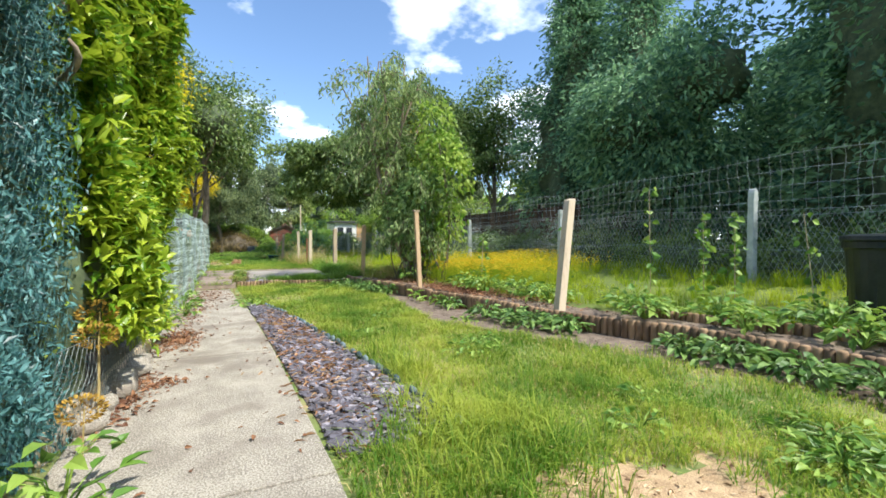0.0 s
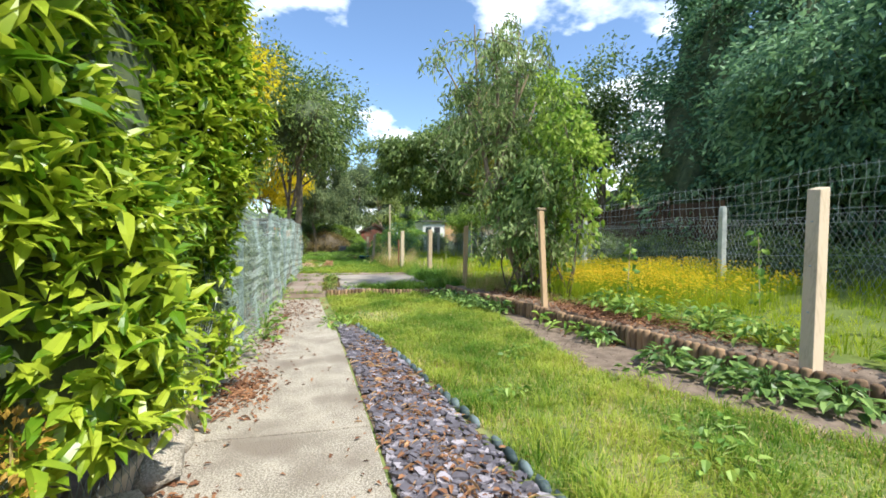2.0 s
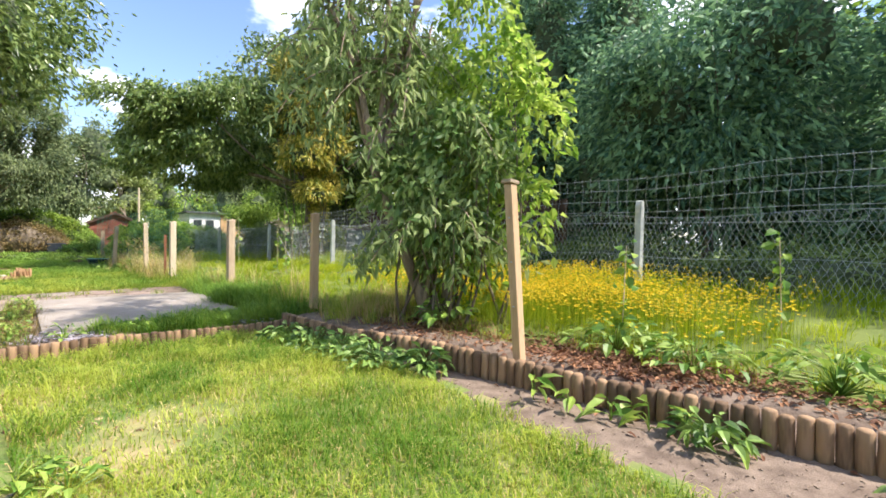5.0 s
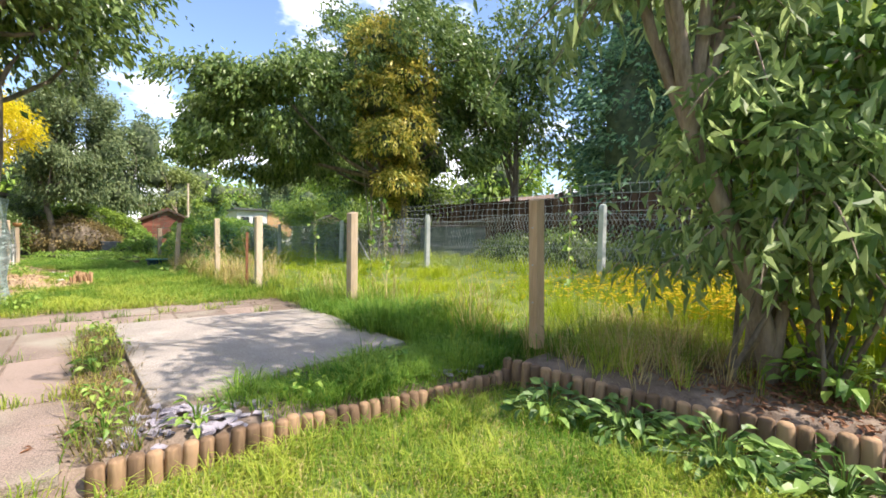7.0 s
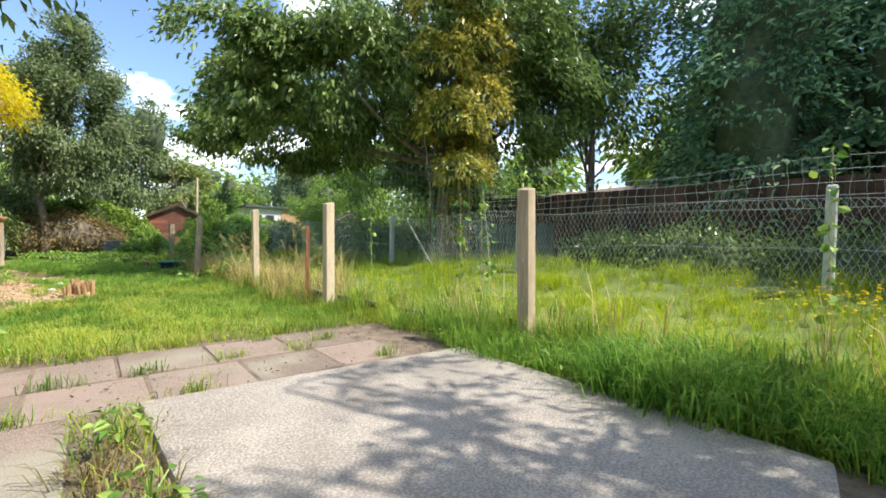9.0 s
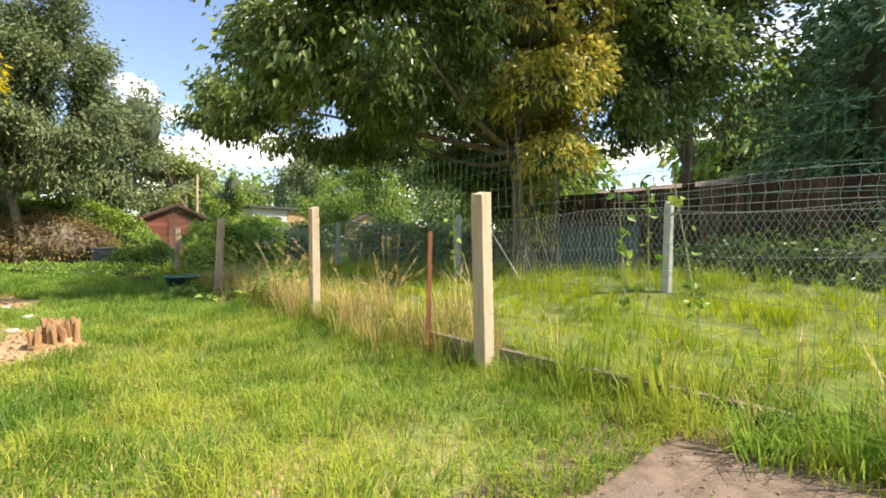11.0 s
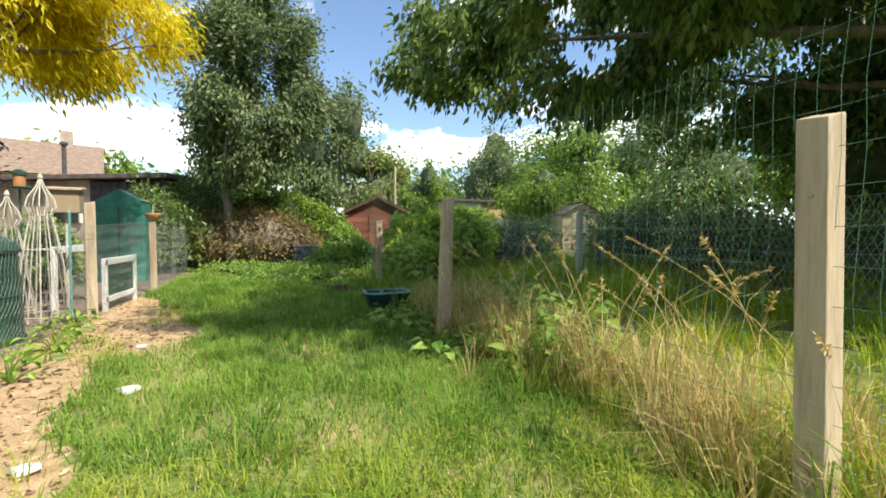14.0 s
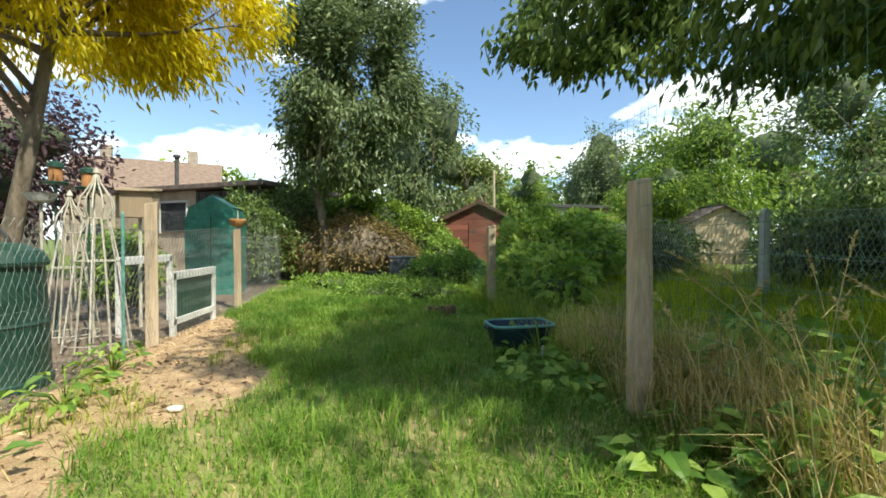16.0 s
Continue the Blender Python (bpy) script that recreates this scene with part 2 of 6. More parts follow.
def lathe(profile, sides=20, bm=None, at=(0, 0, 0)):
    """A turned shape from (radius, height) pairs."""
    b = bmesh.new()
    rings = []
    for r, h in profile:
        rings.append([b.verts.new((r * math.cos(2 * math.pi * i / sides), r * math.sin(2 * math.pi * i / sides), h)) for i in range(sides)])
    for lo, hi in zip(rings, rings[1:]):
        for i in range(sides):
            b.faces.new((lo[i], lo[(i + 1) % sides], hi[(i + 1) % sides], hi[i]))
    b.faces.new(rings[0][::-1]); b.faces.new(rings[-1])
    bmesh.ops.translate(b, vec=at, verts=b.verts)
    return join(bm, b)


def tubes(paths, radii, sides=5):
    """Corners and faces of tapered tubes along paths; radii: one (start, end) or a list along each path."""
    V, F, n0 = [], [], 0
    ang = np.arange(sides) * 2 * math.pi / sides
    for path, rad in zip(paths, radii):
        P = np.asarray(path, float)
        n = len(P)
        R = np.interp(np.linspace(0, 1, n), np.linspace(0, 1, len(rad)), rad)
        T = np.gradient(P, axis=0)
        T /= np.linalg.norm(T, axis=1)[:, None] + 1e-9
        up = np.where(np.abs(T[:, 2:3]) > 0.9, [[1.0, 0, 0]], [[0, 0, 1.0]])
        A = np.cross(T, up); A /= np.linalg.norm(A, axis=1)[:, None] + 1e-9
        B = np.cross(T, A)
        ring = P[:, None] + R[:, None, None] * (np.cos(ang)[None, :, None] * A[:, None] + np.sin(ang)[None, :, None] * B[:, None])
        V.append(ring.reshape(-1, 3))
        i = np.arange(n - 1)[:, None] * sides
        j = np.arange(sides)[None]
        k = (j + 1) % sides
        F.append(np.stack([i + j, i + k, i + sides + k, i + sides + j], -1).reshape(-1, 4) + n0)
        n0 += n * sides
    return np.concatenate(V), np.concatenate(F)


def wires(segs, r, sides=3):
    """Straight thin rods for many (start, end) pairs at once."""
    S = np.asarray(segs, float)
    a, b = S[:, 0], S[:, 1]
    T = b - a
    T /= np.linalg.norm(T, axis=1)[:, None] + 1e-9
    up = np.where(np.abs(T[:, 2:3]) > 0.9, [[1.0, 0, 0]], [[0, 0, 1.0]])
    A = np.cross(T, up); A /= np.linalg.norm(A, axis=1)[:, None] + 1e-9
    B = np.cross(T, A)
    ang = np.arange(sides) * 2 * math.pi / sides
    off = r * (np.cos(ang)[None, :, None] * A[:, None] + np.sin(ang)[None, :, None] * B[:, None])
    V = np.concatenate([a[:, None] + off, b[:, None] + off], 1).reshape(-1, 3)
    base = np.arange(len(S))[:, None] * 2 * sides
    j = np.arange(sides)
    k = (j + 1) % sides
    F = np.stack([base + j, base + k, base + sides + k, base + sides + j], -1).reshape(-1, 4)
    return V, F


def unit(v):
    return v / (np.linalg.norm(v, axis=-1, keepdims=True) + 1e-9)


def leaves(P, way, size, width=0.42, fold=0.12, sag=0.15):
    """Folded leaf blades: base at P, pointing along way; two triangles each side of the midrib meet at the tip."""
    n = len(P)
    way = unit(way)
    side = unit(np.cross(way, rng.normal(size=(n, 3))))
    nor = np.cross(side, way)
    L = np.broadcast_to(np.asarray(size, float), (n,))[:, None]
    mid = P + way * L * 0.45
    tip = P + way * L - np.array([0, 0, 1.0]) * L * sag
    V = np.stack([P, mid + side * L * width * 0.5 + nor * L * fold, tip, mid - side * L * width * 0.5 + nor * L * fold], 1).reshape(-1, 3)
    b = np.arange(n)[:, None] * 4
    F = np.stack([b + [0, 1, 2], b + [0, 2, 3]], 1).reshape(-1, 3)
    return V, F


def blades(P, height, width, lean, heading=None):
    """Bent grass blades on the points P."""
    n = len(P)
    a = rng.uniform(0, 2 * math.pi, n) if heading is None else heading
    d = np.stack([np.cos(a), np.sin(a), np.zeros(n)], 1)
    s = np.stack([-np.sin(a), np.cos(a), np.zeros(n)], 1) * (np.asarray(width) * np.ones(n))[:, None] / 2
    h = (np.asarray(height) * np.ones(n))[:, None]
    l = (np.asarray(lean) * np.ones(n))[:, None]
    up = np.array([0, 0, 1.0])
    mid = P + d * h * l * 0.35 + up * h * 0.6
    tip = P + d * h * l + up * h * (1 - 0.35 * l)
    V = np.stack([P - s, P + s, mid + s * 0.8, mid - s * 0.8, tip], 1).reshape(-1, 3)
    b = np.arange(n)[:, None] * 5
    F = np.stack([b + [0, 1, 2], b + [0, 2, 3], b + [3, 2, 4]], 1).reshape(-1, 3)
    return V, F


def along(poly, y):
    """x of a line that runs up the garden, at y."""
    P = np.asarray(poly, float)
    return np.interp(y, P[:, 1], P[:, 0])


def smooth(a, b, v):
    t = np.clip((np.asarray(v, float) - a) / (b - a), 0, 1)
    return t * t * (3 - 2 * t)


# ---- plan ----
BED = [(5.0, -4.0), (4.85, 1.75), (4.72, 2.3), (4.44, 3.45), (4.03, 4.6), (3.72, 5.6), (3.5, 6.8), (3.23, 8.3), (3.04, 9.3), (2.84, 10.1), (2.68, 10.9), (2.53, 11.8)]   # log edge of the raised bed
FENCE = [(5.2, -4), (4.6, 3), (3.75, 6.5), (3.35, 8.5), (3.0, 11.9), (2.84, 15.3), (2.48, 18.6), (2.36, 21.65), (1.92, 25.0), (1.8, 29.2), (1.7, 33)]
LINK = [(8.45, -0.5), (5.95, 33.7)]                                                                  # chain-link fence behind the bed
LEFT = [(-0.98, -4), (-1.0, 7), (-1.12, 12), (-1.3, 20), (-1.95, 24.5), (-2.1, 29.3), (-2.5, 34)]   # boundary on the path's side
PATH_R = [(0.43, -4), (0.41, 2.4), (0.31, 4.3), (0.19, 6.2), (0.02, 8.3), (-0.27, 11.4)]
SLATE_R = [(1.24, 2.5), (1.13, 3.6), (0.94, 5.1), (0.8, 6.0), (0.6, 7.3), (0.24, 8.8)]
LOG_Y = 11.85                                                                                        # cross row of logs


def height(x, y):
    x, y = np.asarray(x, float), np.asarray(y, float)
    bed = along(BED, y)
    terrace = 0.12 * smooth(LOG_Y + 0.06, LOG_Y + 0.18, y) * (1 - smooth(17.2, 20.0, y))
    edge = np.where(y < 11.8, bed, along(FENCE, y) + 0.1)
    raised = (0.21 - 0.08 * smooth(18, 24, y)) * smooth(edge + np.where(y < 11.8, 0.09, 0.0), edge + np.where(y < 11.8, 0.2, 0.35), x)
    z = np.maximum(terrace * smooth(-1.6, -1.1, x), raised)
    rough = 0.03 * (np.sin(x * 2.3 + y * 1.1) + np.sin(x * 1.1 - y * 1.9)) * smooth(edge + 0.4, edge + 1.4, x)
    return z + rough + 0.25 * smooth(5, 8, x) * (1 - smooth(40, 60, y)) * (1 - smooth(20, 30, y) * 0.6)


def grid_axis(lo, hi, step, reach):
    inner = list(np.arange(lo, hi + 1e-6, step))
    out, d = [], step
    a, b = lo, hi
    left, right = [], []
    while b < reach:
        d *= 1.45
        b += d; a -= d
        left.append(a); right.append(b)
    return np.array(left[::-1] + inner + right)


def build_ground():
    xs, ys = grid_axis(-3.2, 8.4, 0.116, 900), grid_axis(-1.0, 32, 0.11, 900)
    X, Y = np.meshgrid(xs, ys)
    Z = height(X, Y)
    V = np.stack([X, Y, Z], -1).reshape(-1, 3)
    nx, ny = len(xs), len(ys)
    i, j = np.meshgrid(np.arange(nx - 1), np.arange(ny - 1))
    a = (j * nx + i).ravel()
    F = np.stack([a, a + 1, a + nx + 1, a + nx], -1)
    me = raw("ground", V, F, M_EARTH, True)
    for m in (M_SOIL, M_CHIP, M_FIELD):
        me.materials.append(m)
    c = V[F].mean(1)
    cx, cy = c[:, 0], c[:, 1]
    wob = 0.12 * np.sin(cx * 7 + cy * 3) + 0.1 * np.sin(cy * 5.3 - cx * 4) + 0.08 * np.sin(cy * 13.1 + cx * 9)
    idx = np.zeros(len(c), np.int32)
    bed = along(BED, cy)
    strip = np.interp(cy, [0, 3, 6, 9.5, 10.2], [0.75, 0.75, 1.15, 0.2, 0.0])
    idx[(cy < 10.2) & (cx > bed - strip + wob * 0.6) & (cx < bed + 0.6)] = 1
    idx[(cx > along(FENCE, cy) + 0.25) & (cx > bed + 0.6)] = 3
    idx[(cy > 11.8) & (cx > along(FENCE, cy) + 0.25)] = 3
    idx[(cy > 11.9) & (cy < 17.3) & (cx < 2.6) & (cx > -1.4)] = 1
    idx[(cy >= 10.2) & (cy < 11.85) & (cx > bed + 0.08) & (cx < bed + 1.3)] = 1
    idx[chip_zone(cx, cy) > 0.5] = 2
    idx[(cx < along(LEFT, cy) - 0.1)] = 1
    idx[(np.abs(cx) > 14) | (cy > 36) | (cy < -3)] = 3
    me.polygons.foreach_set("material_index", idx)
    ob = put("ground", me)
    return tagged(ob, "garden earth under grass, soil, straw and weeds", "ground", kind="structure")


def chip_zone(x, y):
    """1 where the ground is bare straw and wood chip."""
    wob = 0.18 * np.sin(x * 5 + y * 2.2) + 0.14 * np.sin(y * 4.1 - x * 3)
    edge = np.interp(y, [19.5, 21, 21.8, 22.4, 23.4, 24.4, 25.1, 25.7, 27, 27.6, 28.4, 29.3], [-1.7, -0.9, -0.1, -0.4, -0.8, -0.98, -0.75, -0.62, -1.0, -1.4, -1.9, -2.4])
    a = smooth(0.12, -0.12, x - edge - wob) * (y > 19.5) * (y < 29.3)
    b = smooth(0.1, -0.1, ((x - 1.78) / 0.62) ** 2 + ((y - 1.42) / 0.42) ** 2 - 1 + 2.2 * wob + 0.25 * np.sin(x * 17) * np.sin(y * 19))
    d = 0.36 * smooth(0.5, -0.6, ((x - 0.55) / 0.6) ** 2 + ((y - 9.35) / 0.45) ** 2 - 1 + wob)
    e = 0.42 * smooth(0.5, -0.6, ((x - 3.75) / 0.5) ** 2 + ((y - 2.4) / 1.2) ** 2 - 1 + wob)
    return np.maximum.reduce([a, b, d, e])


build_ground()


# ---- paving ----
def slab(name, corners, z, thick, material, parent, bevel=0.008):
    """One flat piece with worn edges, from four corners."""
    bm = bmesh.new()
    lo = [bm.verts.new((x, y, z - thick)) for x, y in corners]
    hi = [bm.verts.new((x, y, z)) for x, y in corners]
    n = len(corners)
    bm.faces.new(hi); bm.faces.new(lo[::-1])
    for i in range(n):
        bm.faces.new((lo[i], lo[(i + 1) % n], hi[(i + 1) % n], hi[i]))
    bmesh.ops.recalc_face_normals(bm, faces=bm.faces)
    bmesh.ops.bevel(bm, geom=[e for e in bm.edges if e.verts[0].co.z > z - 0.001 or e.verts[1].co.z > z - 0.001], offset=bevel, segments=2, affect="EDGES", profile=0.6)
    return part(name, bm, material, parent)


def build_path():
    path = tagged(thing("path"), "pale cast concrete garden path with dirt in its joints", "path", kind="structure")
    cuts = [-4.0, -1.2, 2.25, 5.0, 8.2, 11.45]
    for a, b in zip(cuts, cuts[1:]):
        a, b = a + 0.008, b - 0.008
        jog = 0.06 if a > 8 else 0.0
        slab("slab", [(along(LEFT, a) - 0.02 + 0.1 * (a < 3), a), (along(PATH_R, a) - jog, a), (along(PATH_R, b) - jog, b), (along(LEFT, b) - 0.02, b)], 0.03 + 0.004 * math.sin(a * 3), 0.09, M_CONC, path)
    return path


def build_patio():
    patio = tagged(thing("patio"), "weathered concrete base with pinkish slabs around it", "patio", kind="structure")
    slab("concrete_base", [(0.12, 12.55), (2.32, 13.0), (2.3, 15.45), (0.0, 15.55)], 0.165, 0.1, M_PAD, patio, 0.015)
    g = 0.012
    rows = [(11.95, 13.1), (13.1, 14.35), (14.35, 15.6)]
    for a, b in rows:                                   # grey slabs beside the path's end
        xl = along(LEFT, a) + 0.05
        xm = (xl - 0.28) / 2 + rng.uniform(-0.06, 0.06)
        for u, v in ((xl, xm), (xm, -0.28)):
            slab("paving_slab", [(u + g, a + g), (v - g, a + g), (v - g, b - g), (u + g, b - g)], 0.125 + rng.uniform(-0.008, 0.008), 0.06, M_PAVER, patio)
    for r, (a, b) in enumerate([(15.62, 16.22), (16.22, 16.82)]):
        x = -1.12
        while x < 1.75 - r * 0.45:
            w = 0.6 if (x * 7 + r) % 2 < 1.3 else 0.46
            slab("paving_slab", [(x + g, a + g + 0.02 * x), (x + w - g, a + g + 0.02 * x), (x + w - g, b - g + 0.02 * x), (x + g, b - g + 0.02 * x)],
                 0.125 + rng.uniform(-0.008, 0.008), 0.05, M_PAVER, patio)
            x += w
    return patio


build_path()
build_patio()


# ---- posts and fences ----
def timber_post(x, y, z, h, w, lean=(0, 0), rz=0.0, material=None, cap=False, label="weathered square timber fence post in the grass"):
    ob = tagged(thing("fence_post", x, y, z, rz), label, "fence post", "timber posts of the wire fence")
    bm = box(w, w, h, 0.008)
    top = [v for v in bm.verts if v.co.z > h - 0.02]
    for v in top:
        v.co.z += 0.25 * w * (v.co.x / w + 0.4 * v.co.y / w)
    for v in bm.verts:
        v.co.x += v.co.z * math.tan(radians(lean[0]))
        v.co.y += v.co.z * math.tan(radians(lean[1]))
    part("shaft", bm, material or M_POST, ob)
    tip = (h * math.tan(radians(lean[0])), h * math.tan(radians(lean[1])))
    if cap:
        part("cap", box(w * 1.55, w * 1.3, 0.035, 0.008, (tip[0], tip[1], h - 0.005), (0, 4, 0)), M_POST, ob, "flat timber cap on the post")
    for k in range(3):                                   # wire staples
        zz = h * (0.3 + 0.25 * k)
        f = zz / h
        part("staple", box(0.006, 0.02, 0.012, 0.002, (-w / 2 - 0.002 + tip[0] * f, tip[1] * f, zz)), M_WIRE, ob)
    return ob


def concrete_post(x, y, z, top):
    ob = tagged(thing("concrete_post", x, y, z, -4), "pale grey concrete post with a rounded top", "fence post", "concrete posts of the chain-link fence")
    bm = bmesh.new()
    h, w, d = top - z, 0.13, 0.11
    prof = [(-w / 2, 0), (w / 2, 0), (w * 0.42, h - 0.08), (w * 0.28, h - 0.02), (0, h), (-w * 0.28, h - 0.02), (-w * 0.42, h - 0.08)]
    fr = [bm.verts.new((px, -d / 2, pz)) for px, pz in prof]
    bk = [bm.verts.new((px, d / 2, pz)) for px, pz in prof]
    bm.faces.new(fr); bm.faces.new(bk[::-1])
    for i in range(len(prof)):
        bm.faces.new((fr[i], bk[i], bk[(i + 1) % len(prof)], fr[(i + 1) % len(prof)]))
    bmesh.ops.recalc_face_normals(bm, faces=bm.faces)
    bmesh.ops.bevel(bm, geom=[e for e in bm.edges if abs(e.verts[0].co.y - e.verts[1].co.y) < 0.01], offset=0.008, segments=1, affect="EDGES")
    part("shaft", bm, M_CPOST, ob)
    for zz in (0.35, 0.75, 1.12):
        if zz < h:
            part("line_wire_tie", box(0.15, 0.012, 0.008, 0.002, (0, -d / 2 - 0.004, zz)), M_WIRE, ob)
    return ob


for y in (0.0, 4.65, 9.3, 13.85, 18.9, 23.5, 28.85, 33.6):
    x = float(along(LINK, y))
    concrete_post(x, y, float(height(x, y)) - 0.05, 2.2 - 0.02 * y)

timber_post(4.03, 4.88, 0.2, 1.62, 0.12, (14.0, 9.2), 0, None, False, "pale split timber post leaning in the raised bed")
timber_post(3.32, 8.44, 0.2, 1.6, 0.085, (-1.2, 4.5), 0, M_ORANGE, True, "orange-brown timber post with a flat cap in the raised bed")
timber_post(2.98, 11.84, 0.25, 1.36, 0.1, (1.6, 3.8), -6, M_ORANGE)
timber_post(2.83, 15.16, 0.12, 1.45, 0.12, (1.2, 2.5), 8)
timber_post(2.46, 18.5, 0.05, 1.52, 0.125, (1.0, 3.8), 4)
timber_post(2.36, 21.68, 0.0, 1.57, 0.11, (-0.8, 1.2), 3)
timber_post(1.86, 24.9, 0.0, 1.48, 0.115, (4.2, 8.0), 2)
timber_post(1.88, 29.3, 0.0, 1.32, 0.12, (0.5, 2), 5)


def chain_link(name, line, y0, y1, z0, z1, mesh, r, material, label, wave=0.02, top_sag=0.04, stuff="woven_mesh"):
    """Woven diamond mesh hung along a line of the plan; z0, z1 are heights above the ground as functions of y."""
    ob = tagged(thing(name), label, "wire fence")
    n = int((y1 - y0) / mesh)
    ys = y0 + np.arange(n + 1) * mesh
    rows = int(round((z1 - z0) / mesh))
    segs = []

    def at(u, k):
        y = y0 + u * mesh
        x = along(line, y) + wave * math.sin(y * 1.7 + k * 0.35) + wave * 0.6 * math.sin(y * 4.1)
        g = float(height(x, y))
        sag = top_sag * math.sin(y * 1.35) * k / rows
        return (x, y + 0.012 * math.sin(k * 2.1 + y), g * 0.75 + z0 + k * mesh + sag)

    for i in range(n):
        for k in range(rows):
            a, b = (i, i + 0.5) if k % 2 == 0 else (i + 0.5, i)
            segs.append((at(a, k), at(b, k + 1)))
            c, d = (i + 1, i + 0.5) if k % 2 == 0 else (i + 0.5, i + 1)
            segs.append((at(c, k), at(d, k + 1)))
    V, F = wires(segs, r)
    tagged(put(stuff, raw(stuff, V, F, material), ob), kind="stuff")
    for k in (0, rows // 2, rows):
        pts = [at((y - y0) / mesh, k) for y in np.arange(y0, y1, 0.3)]
        V, F = tubes([pts], [(r * 1.1, r * 1.1)], 4)
        put("line_wire", raw("line_wire", V, F, material), ob)
    return ob


def square_mesh(name, line, y0, y1, z0, z1, sy, sz, r, material, label, wave=0.03, ripple=0.02, fall=0.0):
    ob = tagged(thing(name), label, "wire fence")

    def at(y, z):
        f = (z - z0) / (z1 - z0)
        return (along(line, y) + wave * math.sin(y * 1.3 + z * 1.5) + ripple * math.sin(y * 5 + z * 4), y + ripple * math.sin(z * 9 + y * 2), z - fall * (y - y0) * f + ripple * 2.5 * math.sin(y * 1.9) * f)

    up = []
    for y in np.arange(y0, y1, sy):
        zs = np.linspace(z0, z1, 8)
        up += [(at(y, a), at(y, b)) for a, b in zip(zs, zs[1:])]
    V, F = wires(up, r)
    tagged(put("upright_wire_mesh", raw("upright_wire_mesh", V, F, material), ob), kind="stuff")
    for z in np.arange(z0, z1 + 0.01, sz):
        V, F = tubes([[at(y, z) for y in np.arange(y0, y1 + 0.01, 0.25)]], [(r * 1.2, r * 1.2)], 4)
        put("line_wire", raw("line_wire", V, F, material), ob)
    return ob


chain_link("chain_link_fence", LINK, -0.4, 33.5, 0.12, 1.42, 0.085, 0.0032, M_WIRE, "galvanised chain-link fence sagging between concrete posts", 0.03)
square_mesh("stock_fence", LINK, -0.4, 20.0, 1.62, 2.8, 0.16, 0.28, 0.003, M_WIRE, "loose galvanised square wire mesh above a chain-link fence", 0.05, 0.014, 0.035)
square_mesh("garden_wire_fence", FENCE, 15.2, 30.5, 0.1, 1.95, 0.075, 0.15, 0.0011, M_GWIRE, "thin green square wire mesh on timber posts", 0.02, 0.01)
chain_link("path_wire_fence", LEFT, 5.9, 20.6, 0.02, 1.72, 0.06, 0.0017, M_PALEWIRE, "pale plastic-coated chain-link fence beside the path", 0.03)
chain_link("plot_wire_fence", LEFT, 20.6, 33.0, 0.02, 1.22, 0.065, 0.0013, M_RUSTWIRE, "thin chain-link netting along the vegetable plot", 0.03)


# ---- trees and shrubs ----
# dark colour of the solid cores: the shade deep in the leaves, painted
M_INNER_SHADE = mat("inner_shade", (0.05, 0.07, 0.035), (0.12, 0.15, 0.07), 6, 0.95, 0.6, 30)


def limb(a, b, bend=0.15, n=7, sag=0.0):
    a, b = np.asarray(a, float), np.asarray(b, float)
    t = np.linspace(0, 1, n)[:, None]
    L = np.linalg.norm(b - a)
    w = rng.normal(size=3) * bend * L * 0.5
    return a + (b - a) * t + w * np.sin(t * math.pi) - np.array([0, 0, 1.0]) * sag * L * t ** 2


def crown_points(blobs, clumps):
    """Clump middles spread through a few ellipsoids, denser towards their skins, with gaps."""
    vol = np.array([rx * ry * rz for _, (rx, ry, rz) in blobs]) ** 0.75
    out = []
    for (c, r), v in zip(blobs, vol / vol.sum()):
        n = max(4, int(clumps * v))
        d = unit(rng.normal(size=(n * 3, 3)))
        rad = rng.uniform(0.4, 1.0, n * 3) ** 0.6
        p = d * rad[:, None] * np.asarray(r) + np.asarray(c)
        gap = np.array([noise.noise(Vector(q * 0.9)) for q in p])
        out.append(p[np.argsort(-gap)[:n]] if n > 8 else p[:n])
    return np.concatenate(out)


